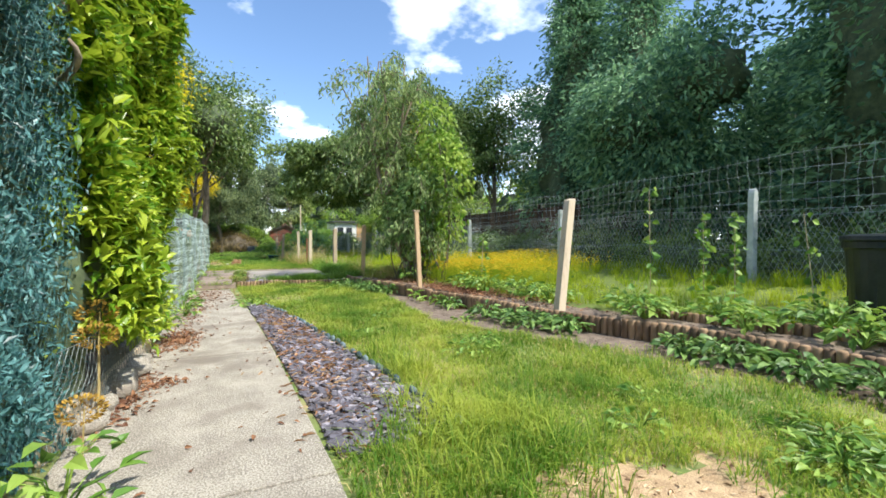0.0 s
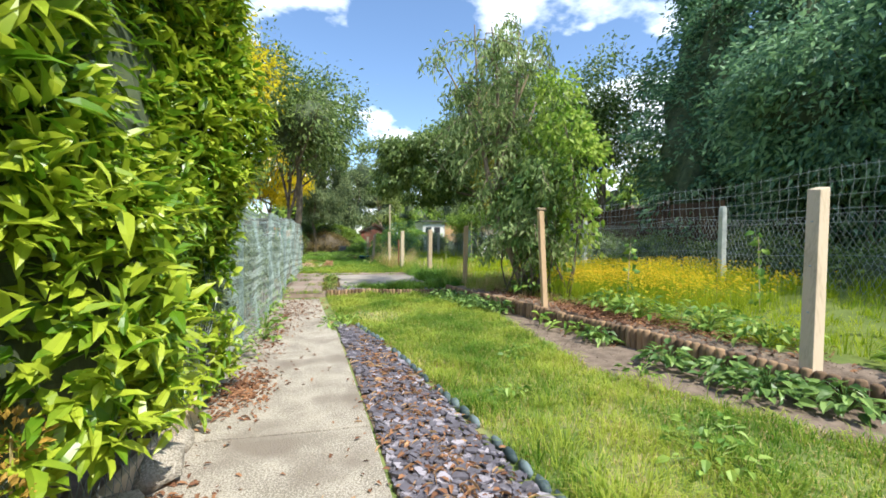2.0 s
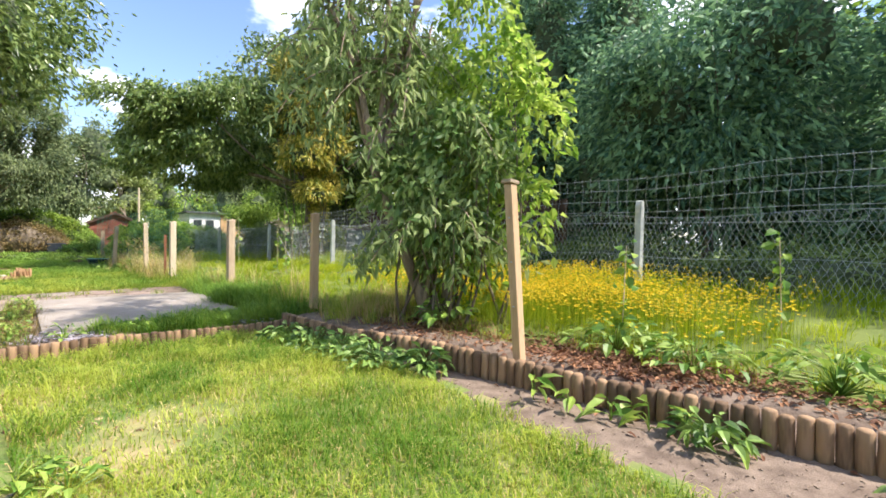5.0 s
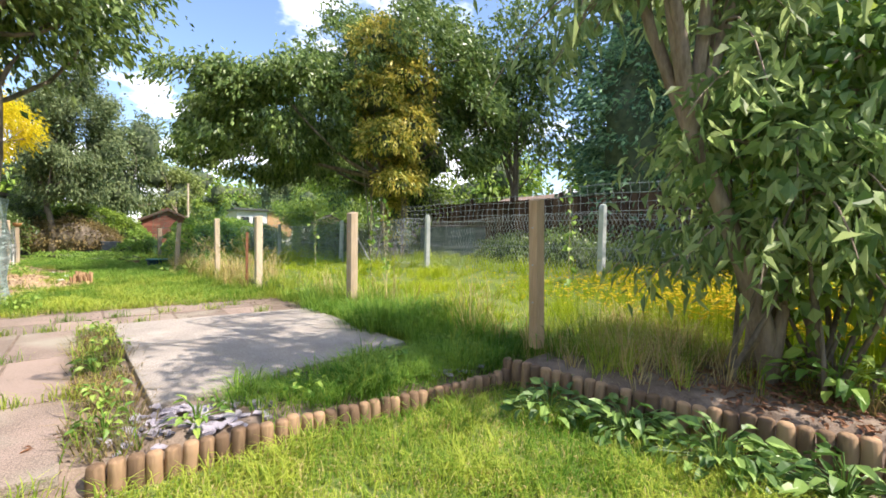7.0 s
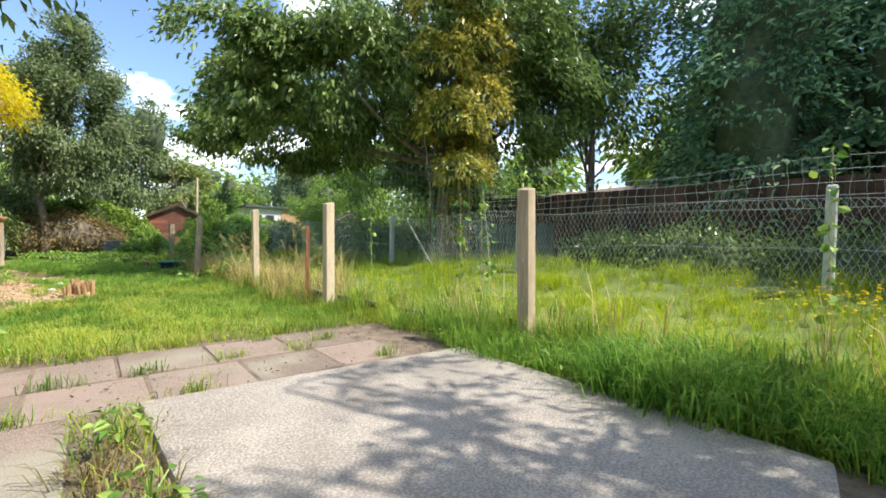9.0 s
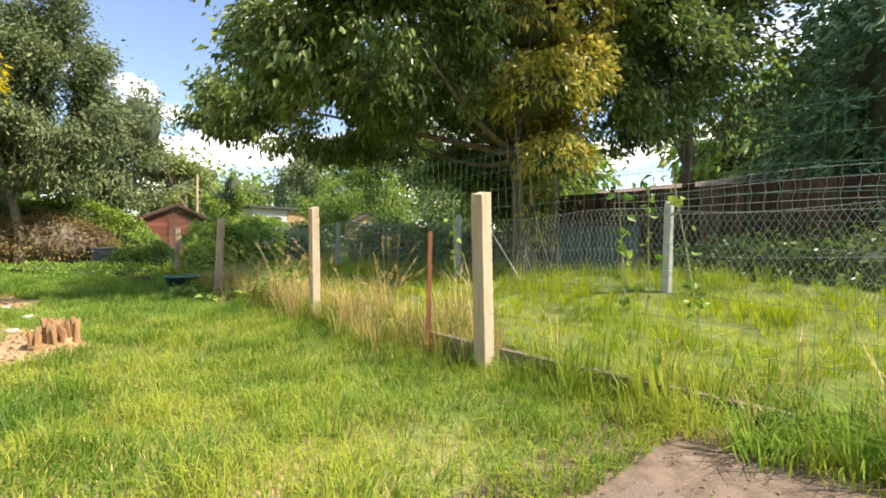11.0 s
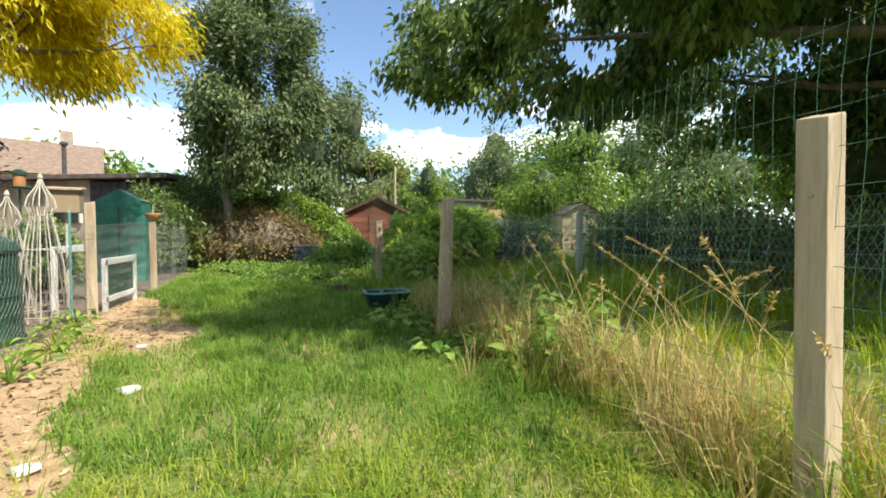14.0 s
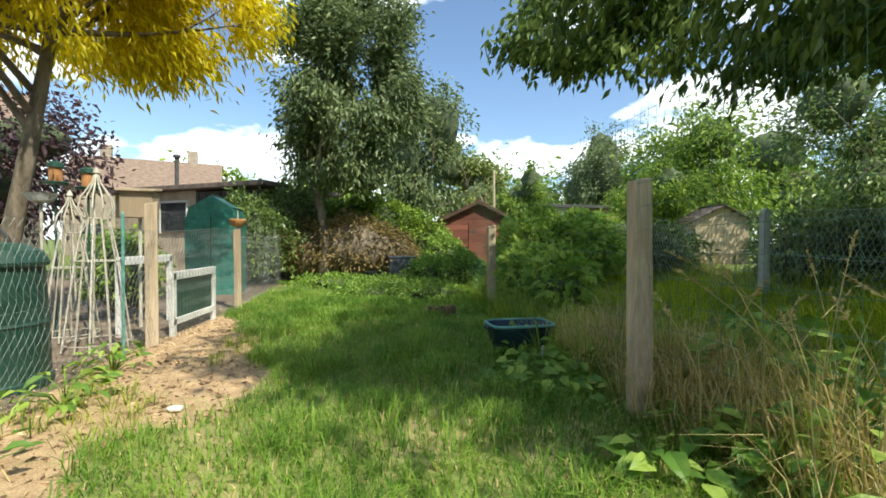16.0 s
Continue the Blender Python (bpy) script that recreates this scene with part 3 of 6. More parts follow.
def tree(name, label, base, trunk_top, r0, blobs, clumps, per, size, spread, leaf, bark, droop=0.35, width=0.42, limbs=14, leader=None, out=0.6, category="tree"):
    ob = tagged(thing(name, *base), label, category)
    b = np.asarray(base, float)
    C = crown_points(blobs, clumps)
    top = np.asarray(trunk_top, float)
    paths, radii = [limb(b - [0, 0, 0.15], top, 0.06, 9)], [(r0 * 1.35, r0, r0 * 0.8, r0 * 0.6)]
    for c in C[rng.choice(len(C), min(limbs, len(C)), replace=False)]:
        s = top if rng.random() < 0.6 else b + (top - b) * rng.uniform(0.65, 1.0)
        p = limb(s, c, 0.16, 8, -0.04)
        paths.append(p); radii.append((r0 * 0.42, r0 * 0.22, r0 * 0.06))
        for k in (4, 6):
            q = C[np.argmin(np.linalg.norm(C - p[k] - rng.normal(size=3) * spread * 2, axis=1))]
            paths.append(limb(p[k], q, 0.2, 5)); radii.append((r0 * 0.16, r0 * 0.04))
    V, F = tubes(paths, radii, 7)
    put("trunk", raw("trunk", V - b, F, bark, True), ob)
    n = len(C) * per
    P = np.repeat(C, per, 0) + rng.normal(size=(n, 3)) * spread * np.array([1, 1, 0.7])
    mid = np.mean([np.asarray(c) for c, _ in blobs], 0)
    way = unit(P - mid) * out + rng.normal(size=(n, 3)) * 0.55 - np.array([0, 0, droop])
    V, F = leaves(P, way, size * rng.uniform(0.6, 1.25, n), width)
    put("crown", raw("crown", V - b, F, leaf), ob)
    return ob


# weeping buddleia on the bed's corner
def build_buddleia():
    b = np.array([3.92, 10.25, 0.22])
    ob = tagged(thing("buddleia", *b), "tall arching buddleia shrub with narrow grey-green leaves", "shrub")
    fork = np.array([3.25, 10.7, 2.05])
    tops = [(2.35, 11.5, 5.2), (2.9, 11.0, 5.9), (3.75, 10.6, 5.7), (4.4, 11.0, 4.5), (3.4, 11.7, 6.1), (3.0, 10.2, 5.5), (4.2, 10.4, 5.4)]
    paths, radii = [limb(b - [0, 0, 0.2], fork, 0.04, 9)], [(0.10, 0.07, 0.055)]
    for k in range(4):
        paths.append(limb(b + [rng.normal() * 0.15, rng.normal() * 0.15, -0.1], b + [0.1 + rng.normal() * 0.2, rng.normal() * 0.25, 1.2], 0.08, 7)); radii.append((0.06, 0.02))
    tips = []
    for t in tops:
        p = limb(fork, t, 0.1, 10)
        paths.append(p); radii.append((0.052, 0.035, 0.014))
        for k in range(11):                             # arching side shoots that hang at their ends
            s = p[rng.integers(3, 10)]
            a = rng.uniform(0, 6.28)
            L = rng.uniform(0.6, 1.3)
            u = np.linspace(0, 1, 7)[:, None]
            q = s + np.array([math.cos(a), math.sin(a), 0]) * L * u + np.array([0, 0, 1.0]) * (0.35 * L * u - 0.95 * L * u ** 2.2)
            paths.append(q); radii.append((0.014, 0.004)); tips.append(q)
    for k in range(55):                                 # leafy skirt
        a, r = rng.uniform(0, 6.28), rng.uniform(0.3, 0.95)
        s = b + [r * 0.4 * math.cos(a), r * 0.4 * math.sin(a), rng.uniform(0.8, 2.6)]
        u = np.linspace(0, 1, 7)[:, None]
        q = s + np.array([math.cos(a), math.sin(a), 0]) * r * u + np.array([0, 0, 1.0]) * (0.4 * u - 0.75 * u ** 2)
        paths.append(q); radii.append((0.012, 0.004)); tips.append(q)
    for k, (p, r) in enumerate(zip(paths, radii)):      # trunk and limbs, each its own piece
        if r[0] > 0.03:
            V, F = tubes([p], [r], 7)
            put("limb" if k else "trunk", raw("limb", V - b, F, M_PALEBARK, True), ob)
    thin = [k for k, r in enumerate(radii) if r[0] <= 0.03]
    V, F = tubes([paths[k] for k in thin], [radii[k] for k in thin], 5)
    tagged(put("brushwood", raw("brushwood", V - b, F, M_PALEBARK, True), ob), kind="stuff")
    P = []
    for q in tips:
        m = 72
        i = rng.uniform(1, 6, m)
        j = np.minimum(i.astype(int), 5)
        P.append(q[j] + (q[j + 1] - q[j]) * (i - j)[:, None] + rng.normal(size=(m, 3)) * 0.09)
    P = np.concatenate(P)
    P = P[P[:, 2] > 0.75]
    W = rng.normal(size=P.shape) * 0.55 - [0, 0, 0.75]
    V, F = leaves(P, W, rng.uniform(0.09, 0.19, len(P)), 0.32)
    put("crown", raw("crown", V - b, F, F_BUD), ob)


build_buddleia()
# cherry over the neighbouring plot, its trunk wrapped in ivy
tree("cherry_tree", "broad dark-leaved cherry tree overhanging the wire fence", (8.3, 22.6, 0.3), (8.1, 22.8, 3.2), 0.24,
     [((8.6, 23.0, 7.6), (3.6, 4.0, 1.9)), ((5.2, 27.3, 4.9), (2.6, 2.8, 1.7)), ((8.8, 27.3, 5.6), (3.4, 3.5, 2.6)), ((5.4, 24.2, 5.2), (2.2, 2.6, 1.8)), ((3.6, 23.6, 4.6), (2.0, 1.75, 1.0)), ((3.1, 28.6, 4.7), (1.6, 1.7, 0.9)), ((10.8, 21.0, 5.6), (1.8, 2.2, 2.2)), ((3.5, 22.2, 5.4), (1.6, 1.3, 0.7)), ((3.1, 23.6, 5.4), (1.5, 1.5, 0.6)), ((4.8, 22.6, 5.8), (1.6, 1.6, 0.9)), ((2.5, 24.9, 5.6), (1.5, 1.5, 0.5)), ((2.1, 23.5, 5.6), (1.1, 1.1, 0.4))],
     2250, 42, 0.18, 0.2, F_CHERRY, M_BARK, 0.65, 0.48, 15)
# tall tree at the garden's end
tree("end_tree", "slender grey-green tree at the garden's end", (-1.45, 33.3, 0.0), (-1.7, 33.5, 2.6), 0.13,
     [((-0.9, 33.5, 4.6), (1.7, 1.6, 1.5)), ((-0.7, 33.5, 6.2), (1.5, 1.4, 1.4)), ((-0.9, 33.4, 7.5), (1.0, 1.0, 1.1)), ((-1.1, 33.3, 3.2), (1.5, 1.3, 0.8)), ((-1.6, 33.5, 5.6), (1.1, 1.1, 1.0)), ((-0.2, 33.5, 5.0), (1.0, 1.1, 1.0))],
     900, 52, 0.15, 0.24, F_OLIVE, M_BARK, 0.2, 0.4, 14)
tree("golden_locust_tree", "golden-yellow feathery locust tree beside the vegetable plot", (-3.95, 27.4, 0.0), (-3.5, 27.7, 3.4), 0.1,
     [((-2.6, 29.0, 4.4), (1.0, 1.3, 0.9)), ((-3.4, 27.9, 4.2), (1.4, 1.4, 1.1)), ((-3.5, 26.6, 5.2), (1.5, 1.5, 1.0)), ((-4.7, 28.4, 4.4), (1.6, 1.7, 1.1)), ((-4.8, 26.0, 4.5), (1.4, 1.7, 1.1))],
     950, 52, 0.14, 0.21, F_YELLOW, M_BARK, 0.7, 0.3, 16)


def conifer(x, y, h, r, n, leaf=None, label="tall dark evergreen tree behind the fence"):
    ob = tagged(thing("evergreen_tree", x, y, 0.2), label, "tree", "dark evergreens behind the fence")
    V, F = tubes([[(0, 0, -0.2), (0.1, 0, h * 0.5), (0, 0.1, h * 0.95)]], [(0.28, 0.15, 0.03)], 7)
    put("trunk", raw("trunk", V, F, M_BARK, True), ob)
    # added solid core, coloured as the shade between the boughs
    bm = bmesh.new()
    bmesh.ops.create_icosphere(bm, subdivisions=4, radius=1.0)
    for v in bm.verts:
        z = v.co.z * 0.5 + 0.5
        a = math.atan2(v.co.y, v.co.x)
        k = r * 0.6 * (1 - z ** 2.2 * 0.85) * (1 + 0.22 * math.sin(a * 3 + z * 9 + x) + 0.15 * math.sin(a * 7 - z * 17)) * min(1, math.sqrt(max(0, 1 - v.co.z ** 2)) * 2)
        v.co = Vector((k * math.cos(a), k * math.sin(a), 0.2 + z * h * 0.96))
    part("inner_core", bm, M_INNER_SHADE, ob, smooth=True)
    k = 34                                              # sprays to a bough
    m = n // k
    z = rng.uniform(0.02, 1, m) ** 0.9
    a = rng.uniform(0, 2 * math.pi, m)
    lump = 1 + 0.22 * np.sin(a * 3 + z * 9 + x) + 0.15 * np.sin(a * 7 - z * 17)
    rr = r * (1 - z ** 2.2 * 0.85) * lump * rng.uniform(0.78, 1.08, m)
    out = np.repeat(np.stack([np.cos(a), np.sin(a), np.full(m, -0.35)], 1), k, 0)
    mid = np.repeat(np.stack([rr * np.cos(a), rr * np.sin(a), 0.3 + z * h], 1), k, 0)
    n = m * k
    P = mid + out * rng.uniform(-0.55, 0.25, n)[:, None] + rng.normal(size=(n, 3)) * [0.24, 0.24, 0.13]
    way = out * 0.9 + rng.normal(size=(n, 3)) * 0.5 + [0, 0, 0.1]
    V, F = leaves(P, way, rng.uniform(0.12, 0.3, n), 0.42)
    put("crown", raw("crown", V, F, leaf or F_DARK), ob)
    return ob


for x, y, h, r, n in [(14.6, 16.4, 13.0, 2.7, 26000), (15.2, 13.3, 12.0, 2.3, 18000), (13.6, 4.6, 11.5, 2.5, 26000), (13.4, 0.8, 11.5, 3.0, 22000), (13.0, -4.0, 10.5, 3.0, 14000), (17.5, 8.5, 7.6, 3.2, 12000), (18.5, 17.5, 10.0, 3.0, 10000)]:
    conifer(x, y, h, r, int(n * 0.95))


def broad(P, way, nor, size, width=0.5, curl=0.25, tilt=0.12):
    """Broad leaves with a sunk midrib and a curled tip: eight triangles each."""
    n = len(P)
    way = unit(np.asarray(way, float))
    side = unit(np.cross(way, nor))
    nor = np.cross(side, way)
    L = (np.asarray(size) * np.ones(n))[:, None]
    at = lambda u, c: P + way * L * u - nor * L * curl * c
    w = L * width / 2
    V = np.stack([P, at(0.33, 0.08), at(0.7, 0.35), at(1.0, 0.9),
                  at(0.3, 0.02) + side * w + nor * L * tilt, at(0.68, 0.28) + side * w * 0.72 + nor * L * tilt * 0.7,
                  at(0.3, 0.02) - side * w + nor * L * tilt, at(0.68, 0.28) - side * w * 0.72 + nor * L * tilt * 0.7], 1).reshape(-1, 3)
    b = np.arange(n)[:, None] * 8
    tri = [[0, 1, 4], [1, 2, 5], [1, 5, 4], [2, 3, 5], [0, 6, 1], [1, 6, 7], [1, 7, 2], [2, 7, 3]]
    F = np.stack([b + t for t in tri], 1).reshape(-1, 3)
    return V, F


def lump(name, r, material, parent, at=(0, 0, 0), rough=0.25, freq=1.2, sub=3, seed=0.0):
    """A lumpy closed body, for dark shade cores in plants, stones and heaps."""
    bm = bmesh.new()
    bmesh.ops.create_icosphere(bm, subdivisions=sub, radius=1.0)
    for v in bm.verts:
        k = 1 + rough * noise.noise(v.co * freq * 2 + Vector((seed, seed * 2, 0))) + rough * 0.6 * noise.noise(v.co * freq * 6 + Vector((0, seed, 9)))
        v.co = Vector((v.co.x * r[0] * k + at[0], v.co.y * r[1] * k + at[1], v.co.z * r[2] * k + at[2]))
    return part(name, bm, material, parent, smooth=True)


def bush(name, label, blobs, n, size, leaf, category="shrub", width=0.45, droop=0.2, core=0.72, group="", stems=10):
    """A dense bush: leaves on the skins of several lumps over a dark core that stands in for inner shade."""
    x, y, _ = blobs[0][0]
    base = np.array([x, y, float(height(x, y)) - 0.02])
    ob = tagged(thing(name, *base), label, category, group)
    vol = np.array([a * b * c for _, (a, b, c) in blobs]) ** 0.67
    Ps, Ws = [], []
    for k, ((c, r), v) in enumerate(zip(blobs, vol / vol.sum())):
        m = int(n * v)
        d = unit(rng.normal(size=(m, 3)))
        d[:, 2] = np.where(d[:, 2] < -0.5, -d[:, 2], d[:, 2])
        lum = 1 + 0.16 * np.sin(d[:, 0] * 5 + k) * np.sin(d[:, 1] * 6 + 2 * k) + 0.12 * np.sin(d[:, 2] * 9 + d[:, 0] * 7)
        p = d * np.asarray(r) * (lum * rng.uniform(0.72, 1.06, m))[:, None] + np.asarray(c)
        Ps.append(p); Ws.append(d * 0.7 + rng.normal(size=(m, 3)) * 0.5 - [0, 0, droop])
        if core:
            lump("inner_core", tuple(q * core for q in r), M_BARK if leaf is F_BRAMBLE else M_INNER_SHADE, ob, tuple(np.asarray(c) - base), 0.3, 1.4, 3, k * 3.1)
    P, W = np.concatenate(Ps), np.concatenate(Ws)
    keep = P[:, 2] > height(P[:, 0], P[:, 1]) + 0.02
    P, W = P[keep], W[keep]
    V, F = leaves(P, W, size * rng.uniform(0.6, 1.3, len(P)), width)
    put("foliage", raw("foliage", V - base, F, leaf), ob)
    paths = []
    for _ in range(stems):
        c, r = blobs[rng.integers(len(blobs))]
        e = np.asarray(c) + unit(rng.normal(size=3)) * np.asarray(r) * 0.8
        e[2] = max(e[2], base[2] + 0.2)
        paths.append(limb((c[0] + rng.normal() * 0.08, c[1] + rng.normal() * 0.08, float(height(c[0], c[1])) - 0.02), e, 0.12, 6) - base)
    V, F = tubes(paths, [(0.022, 0.006)] * len(paths), 5)
    tagged(put("stemwork", raw("stemwork", V, F, M_BARK, True), ob), kind="stuff")
    return ob




# ---- evergreen screen and hedge beside the path ----
def build_screen():
    ob = tagged(thing("netted_hedge", -1.25, 0.6, 0.0), "dark teal evergreen hedge behind green garden netting", "hedge")
    n = 62000
    y = rng.uniform(-1.2, 3.3, n); z = rng.uniform(0.0, 3.3, n)
    x = -0.98 - 0.12 * np.sin(y * 2.2) * np.sin(z * 2.7) - 0.06 * np.sin(z * 9 + y * 5) + rng.uniform(-0.16, 0.02, n)
    x -= 0.5 * smooth(2.8, 3.4, y) * rng.random(n)
    m = 9000
    y[:m], z[:m], x[:m] = rng.uniform(2.9, 3.5, m), rng.uniform(0, 3.2, m), rng.uniform(-1.5, -0.95, m)
    P = np.stack([x, y, z], 1)
    W = np.stack([rng.uniform(0.1, 0.8, n), rng.normal(size=n) * 0.9, rng.normal(size=n) * 0.9 + 0.2], 1)
    V, F = leaves(P, W, rng.uniform(0.03, 0.065, n), 0.32, 0.05)
    put("foliage", raw("foliage", V - [-1.25, 0.6, 0], F, F_NET), ob)
    # added dark block behind the strands: the hedge's inner shade as colour
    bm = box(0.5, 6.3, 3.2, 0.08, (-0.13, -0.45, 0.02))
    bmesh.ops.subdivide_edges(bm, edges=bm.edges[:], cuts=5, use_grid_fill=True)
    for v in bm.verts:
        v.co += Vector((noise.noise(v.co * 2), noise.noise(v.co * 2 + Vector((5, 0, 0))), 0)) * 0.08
    part("inner_core", bm, M_INNER_SHADE, ob)
    segs = []
    for yy in np.arange(-1, 3.2, 0.07):
        for zz in np.arange(0.05, 3.2, 0.07):
            xx = lambda a, b: -0.9 - 0.06 * math.sin(a * 2.2) * math.sin(b * 2.7)
            segs.append(((xx(yy, zz), yy, zz), (xx(yy, zz), yy + 0.035, zz + 0.07)))
            segs.append(((xx(yy, zz), yy + 0.07, zz), (xx(yy, zz), yy + 0.035, zz + 0.07)))
    V, F = wires(segs, 0.0005)
    tagged(put("netting", raw("netting", V - [-1.25, 0.6, 0], F, M_NET), ob), "fine green plastic netting", kind="stuff")
    return ob


M_NET = mat("green_netting", (0.02, 0.10, 0.09), (0.05, 0.18, 0.16), 20, 0.5, 0.0, 60)
build_screen()


def build_hedge():
    o = np.array([-1.15, 5.4, 0.0])
    ob = tagged(thing("hedge", *o), "tall bright yellow-green hedge of glossy leaves", "hedge")
    n = 2500
    y = rng.uniform(3.4, 6.15, n)
    top = np.interp(y, [3.4, 4.0, 5.2, 6.15], [3.9, 4.3, 4.2, 3.7])
    z = rng.uniform(0.32, 1.0, n) * top
    low = np.interp(y, [3.4, 4.6, 5.2, 7.7], [0.55, 0.5, 0.15, 0.15])
    z = np.maximum(z, low + rng.random(n) * 0.6)
    z = np.where(rng.random(n) < 0.22, rng.uniform(0, 1, n) * 1.4 + low, z)
    x = -0.84 + 0.16 * np.sin(y * 1.9 + z) + 0.1 * np.sin(z * 3.3 - y * 2) - 0.25 * smooth(3.3, 4.4, z) + rng.uniform(-0.2, 0.04, n) - 0.5 * smooth(3.9, 3.4, y) * rng.random(n)
    tips = np.stack([x, y, z], 1)
    k = 8                                               # leaves of one shoot stand round it like a star
    P = np.repeat(tips, k, 0)
    a = rng.uniform(0, 2 * math.pi, n * k)
    W = np.stack([0.45 + 0.5 * np.cos(a) + rng.normal(size=n * k) * 0.2, np.sin(a) * 0.9 + rng.normal(size=n * k) * 0.2, 0.25 + rng.normal(size=n * k) * 0.55], 1)
    P = P + rng.normal(size=P.shape) * 0.03
    V, F = broad(P, W, np.array([0.5, 0, 1.0]) + rng.normal(size=P.shape) * 0.3, rng.uniform(0.085, 0.16, n * k), 0.36, 0.3, 0.06)
    put("foliage", raw("foliage", V - o, F, F_HEDGE), ob)
    # added block in shade colour, fills the gaps between leaves
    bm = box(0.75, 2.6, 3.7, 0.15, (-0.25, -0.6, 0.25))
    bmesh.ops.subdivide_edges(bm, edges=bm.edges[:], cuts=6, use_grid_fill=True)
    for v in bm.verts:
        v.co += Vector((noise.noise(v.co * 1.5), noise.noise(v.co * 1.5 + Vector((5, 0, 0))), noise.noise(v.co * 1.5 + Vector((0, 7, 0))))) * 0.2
    part("inner_core", bm, M_INNER_SHADE, ob)
    paths = [limb((-1.35, yy, 0), (-1.2 + rng.normal() * 0.08, yy + rng.normal() * 0.4, rng.uniform(2, 3.8)), 0.12, 8) - o for yy in np.arange(3.9, 6.1, 0.35)]
    paths += [limb((-1.1, 3.5, 2.6), (-0.85, 3.3, 2.75), 0.3, 6) - o, limb((-1.1, 3.6, 2.2), (-0.9, 3.15, 2.35), 0.3, 6) - o]
    V, F = tubes(paths, [(0.03, 0.02, 0.01)] * len(paths), 6)
    put("stemwork", raw("stemwork", V, F, M_PALEBARK, True), ob)
    return ob


build_hedge()
chain_link("low_wire_fence", [(-0.93, 3), (-0.93, 6)], 2.9, 5.9, 0.05, 0.65, 0.075, 0.0016, M_RUSTWIRE, "rusting chain-link wire at the foot of the hedge", 0.03)
board = tagged(thing("gravel_board", -0.98, 4.2, 0.0, 88), "split mossy timber board lying under the hedge", "board")
part("plank", box(2.4, 0.05, 0.2, 0.012, (0, 0, 0), (4, 0, 0)), M_POST, board)
for a, b in ((3.4, 0.16), (4.1, 0.22), (3.75, 0.12), (4.6, 0.2), (4.95, 0.13)):
    st = tagged(thing("rock", -0.9, a, 0.02), "rough pale rubble stone at the hedge's foot", "stone", "rubble under the hedge")
    lump("stone", (b * 0.6, b, b * 0.55), M_CONC, st, (0, 0, b * 0.3), 0.4, 1.2, 2, a)


# ---- timber log edging ----
def log_mesh(h, r, k):
    bm = lathe([(r * 0.96, -0.06), (r, 0.0), (r * (0.98 + 0.02 * (k % 3)), h * 0.6), (r * 0.95, h - 0.015), (r * 0.75, h - 0.003), (r * 0.3, h)], 9)
    for v in bm.verts:
        v.co.x += 0.004 * math.sin(k * 2 + v.co.z * 20)
        v.co.z += 0.004 * math.sin(k * 3.7) * (v.co.z > h * 0.5)
    me = bpy.data.meshes.new("log")
    bm.to_mesh(me); bm.free()
    me.materials.append(M_LOG)
    me.polygons.foreach_set("use_smooth", np.full(len(me.polygons), True))
    return me


def log_edging(points, h, r, label):
    P = np.asarray(points, float)
    d = np.concatenate([[0], np.cumsum(np.linalg.norm(np.diff(P, axis=0), axis=1))])
    ob = tagged(thing("log_edging", P[0][0], P[0][1], 0), label, "garden edging")
    kinds = [log_mesh(h + rng.uniform(-0.006, 0.006), r * rng.uniform(0.92, 1.05), k) for k in range(7)]
    s, pos = r, []
    while s < d[-1]:
        pos.append((np.interp(s, d, P[:, 0]), np.interp(s, d, P[:, 1])))
        s += r * 1.86
    for i, (x, y) in enumerate(pos):
        sink = 0.014 * math.sin(i * 0.17) + 0.003 * math.sin(i * 1.7)
        put("log", kinds[rng.integers(7)], ob, pose(x - P[0][0], y - P[0][1], sink, rng.normal() * 1.5, rng.normal() * 1.5, rng.uniform(0, 360)))
    return ob


bed_line = [(x + 0.02, y) for x, y in BED if y > 0]
log_edging([(4.92, -1.0)] + bed_line, 0.235, 0.047, "brown half-round timber log edging holding a raised bed")
log_edging([(-0.2, 11.9), (1.1, 11.84), (2.7, 11.78)], 0.155, 0.041, "low brown timber log edging in front of a patio")
log_edging([(5.5, 1.6), (5.15, 3.0), (4.75, 4.3)], 0.33, 0.04, "second row of timber log edging inside the bed")
log_edging([(0.75, 28.5), (1.2, 28.55)], 0.14, 0.04, "short piece of timber log edging in weeds")

# ---- slate strip ----
def chip_mesh(k):
    r = np.random.default_rng(100 + k)
    m = 6 + k % 3
    a = np.sort(r.uniform(0, 2 * math.pi, m))
    rad = r.uniform(0.6, 1.0, m)
    bm = bmesh.new()
    t = 0.16 + 0.1 * (k % 2)
    lo = [bm.verts.new((rad[i] * math.cos(a[i]) * 1.05, rad[i] * 0.75 * math.sin(a[i]) * 1.05, 0)) for i in range(m)]
    hi = [bm.verts.new((rad[i] * math.cos(a[i]), rad[i] * 0.75 * math.sin(a[i]), t + 0.05 * math.sin(i * 2 + k))) for i in range(m)]
    bm.faces.new(hi); bm.faces.new(lo[::-1])
    for i in range(m):
        bm.faces.new((lo[i], lo[(i + 1) % m], hi[(i + 1) % m], hi[i]))
    bmesh.ops.triangulate(bm, faces=bm.faces[:])
    me = bpy.data.meshes.new("slate_chip")
    bm.to_mesh(me); bm.free()
    me.materials.append(M_SLATE)
    return me


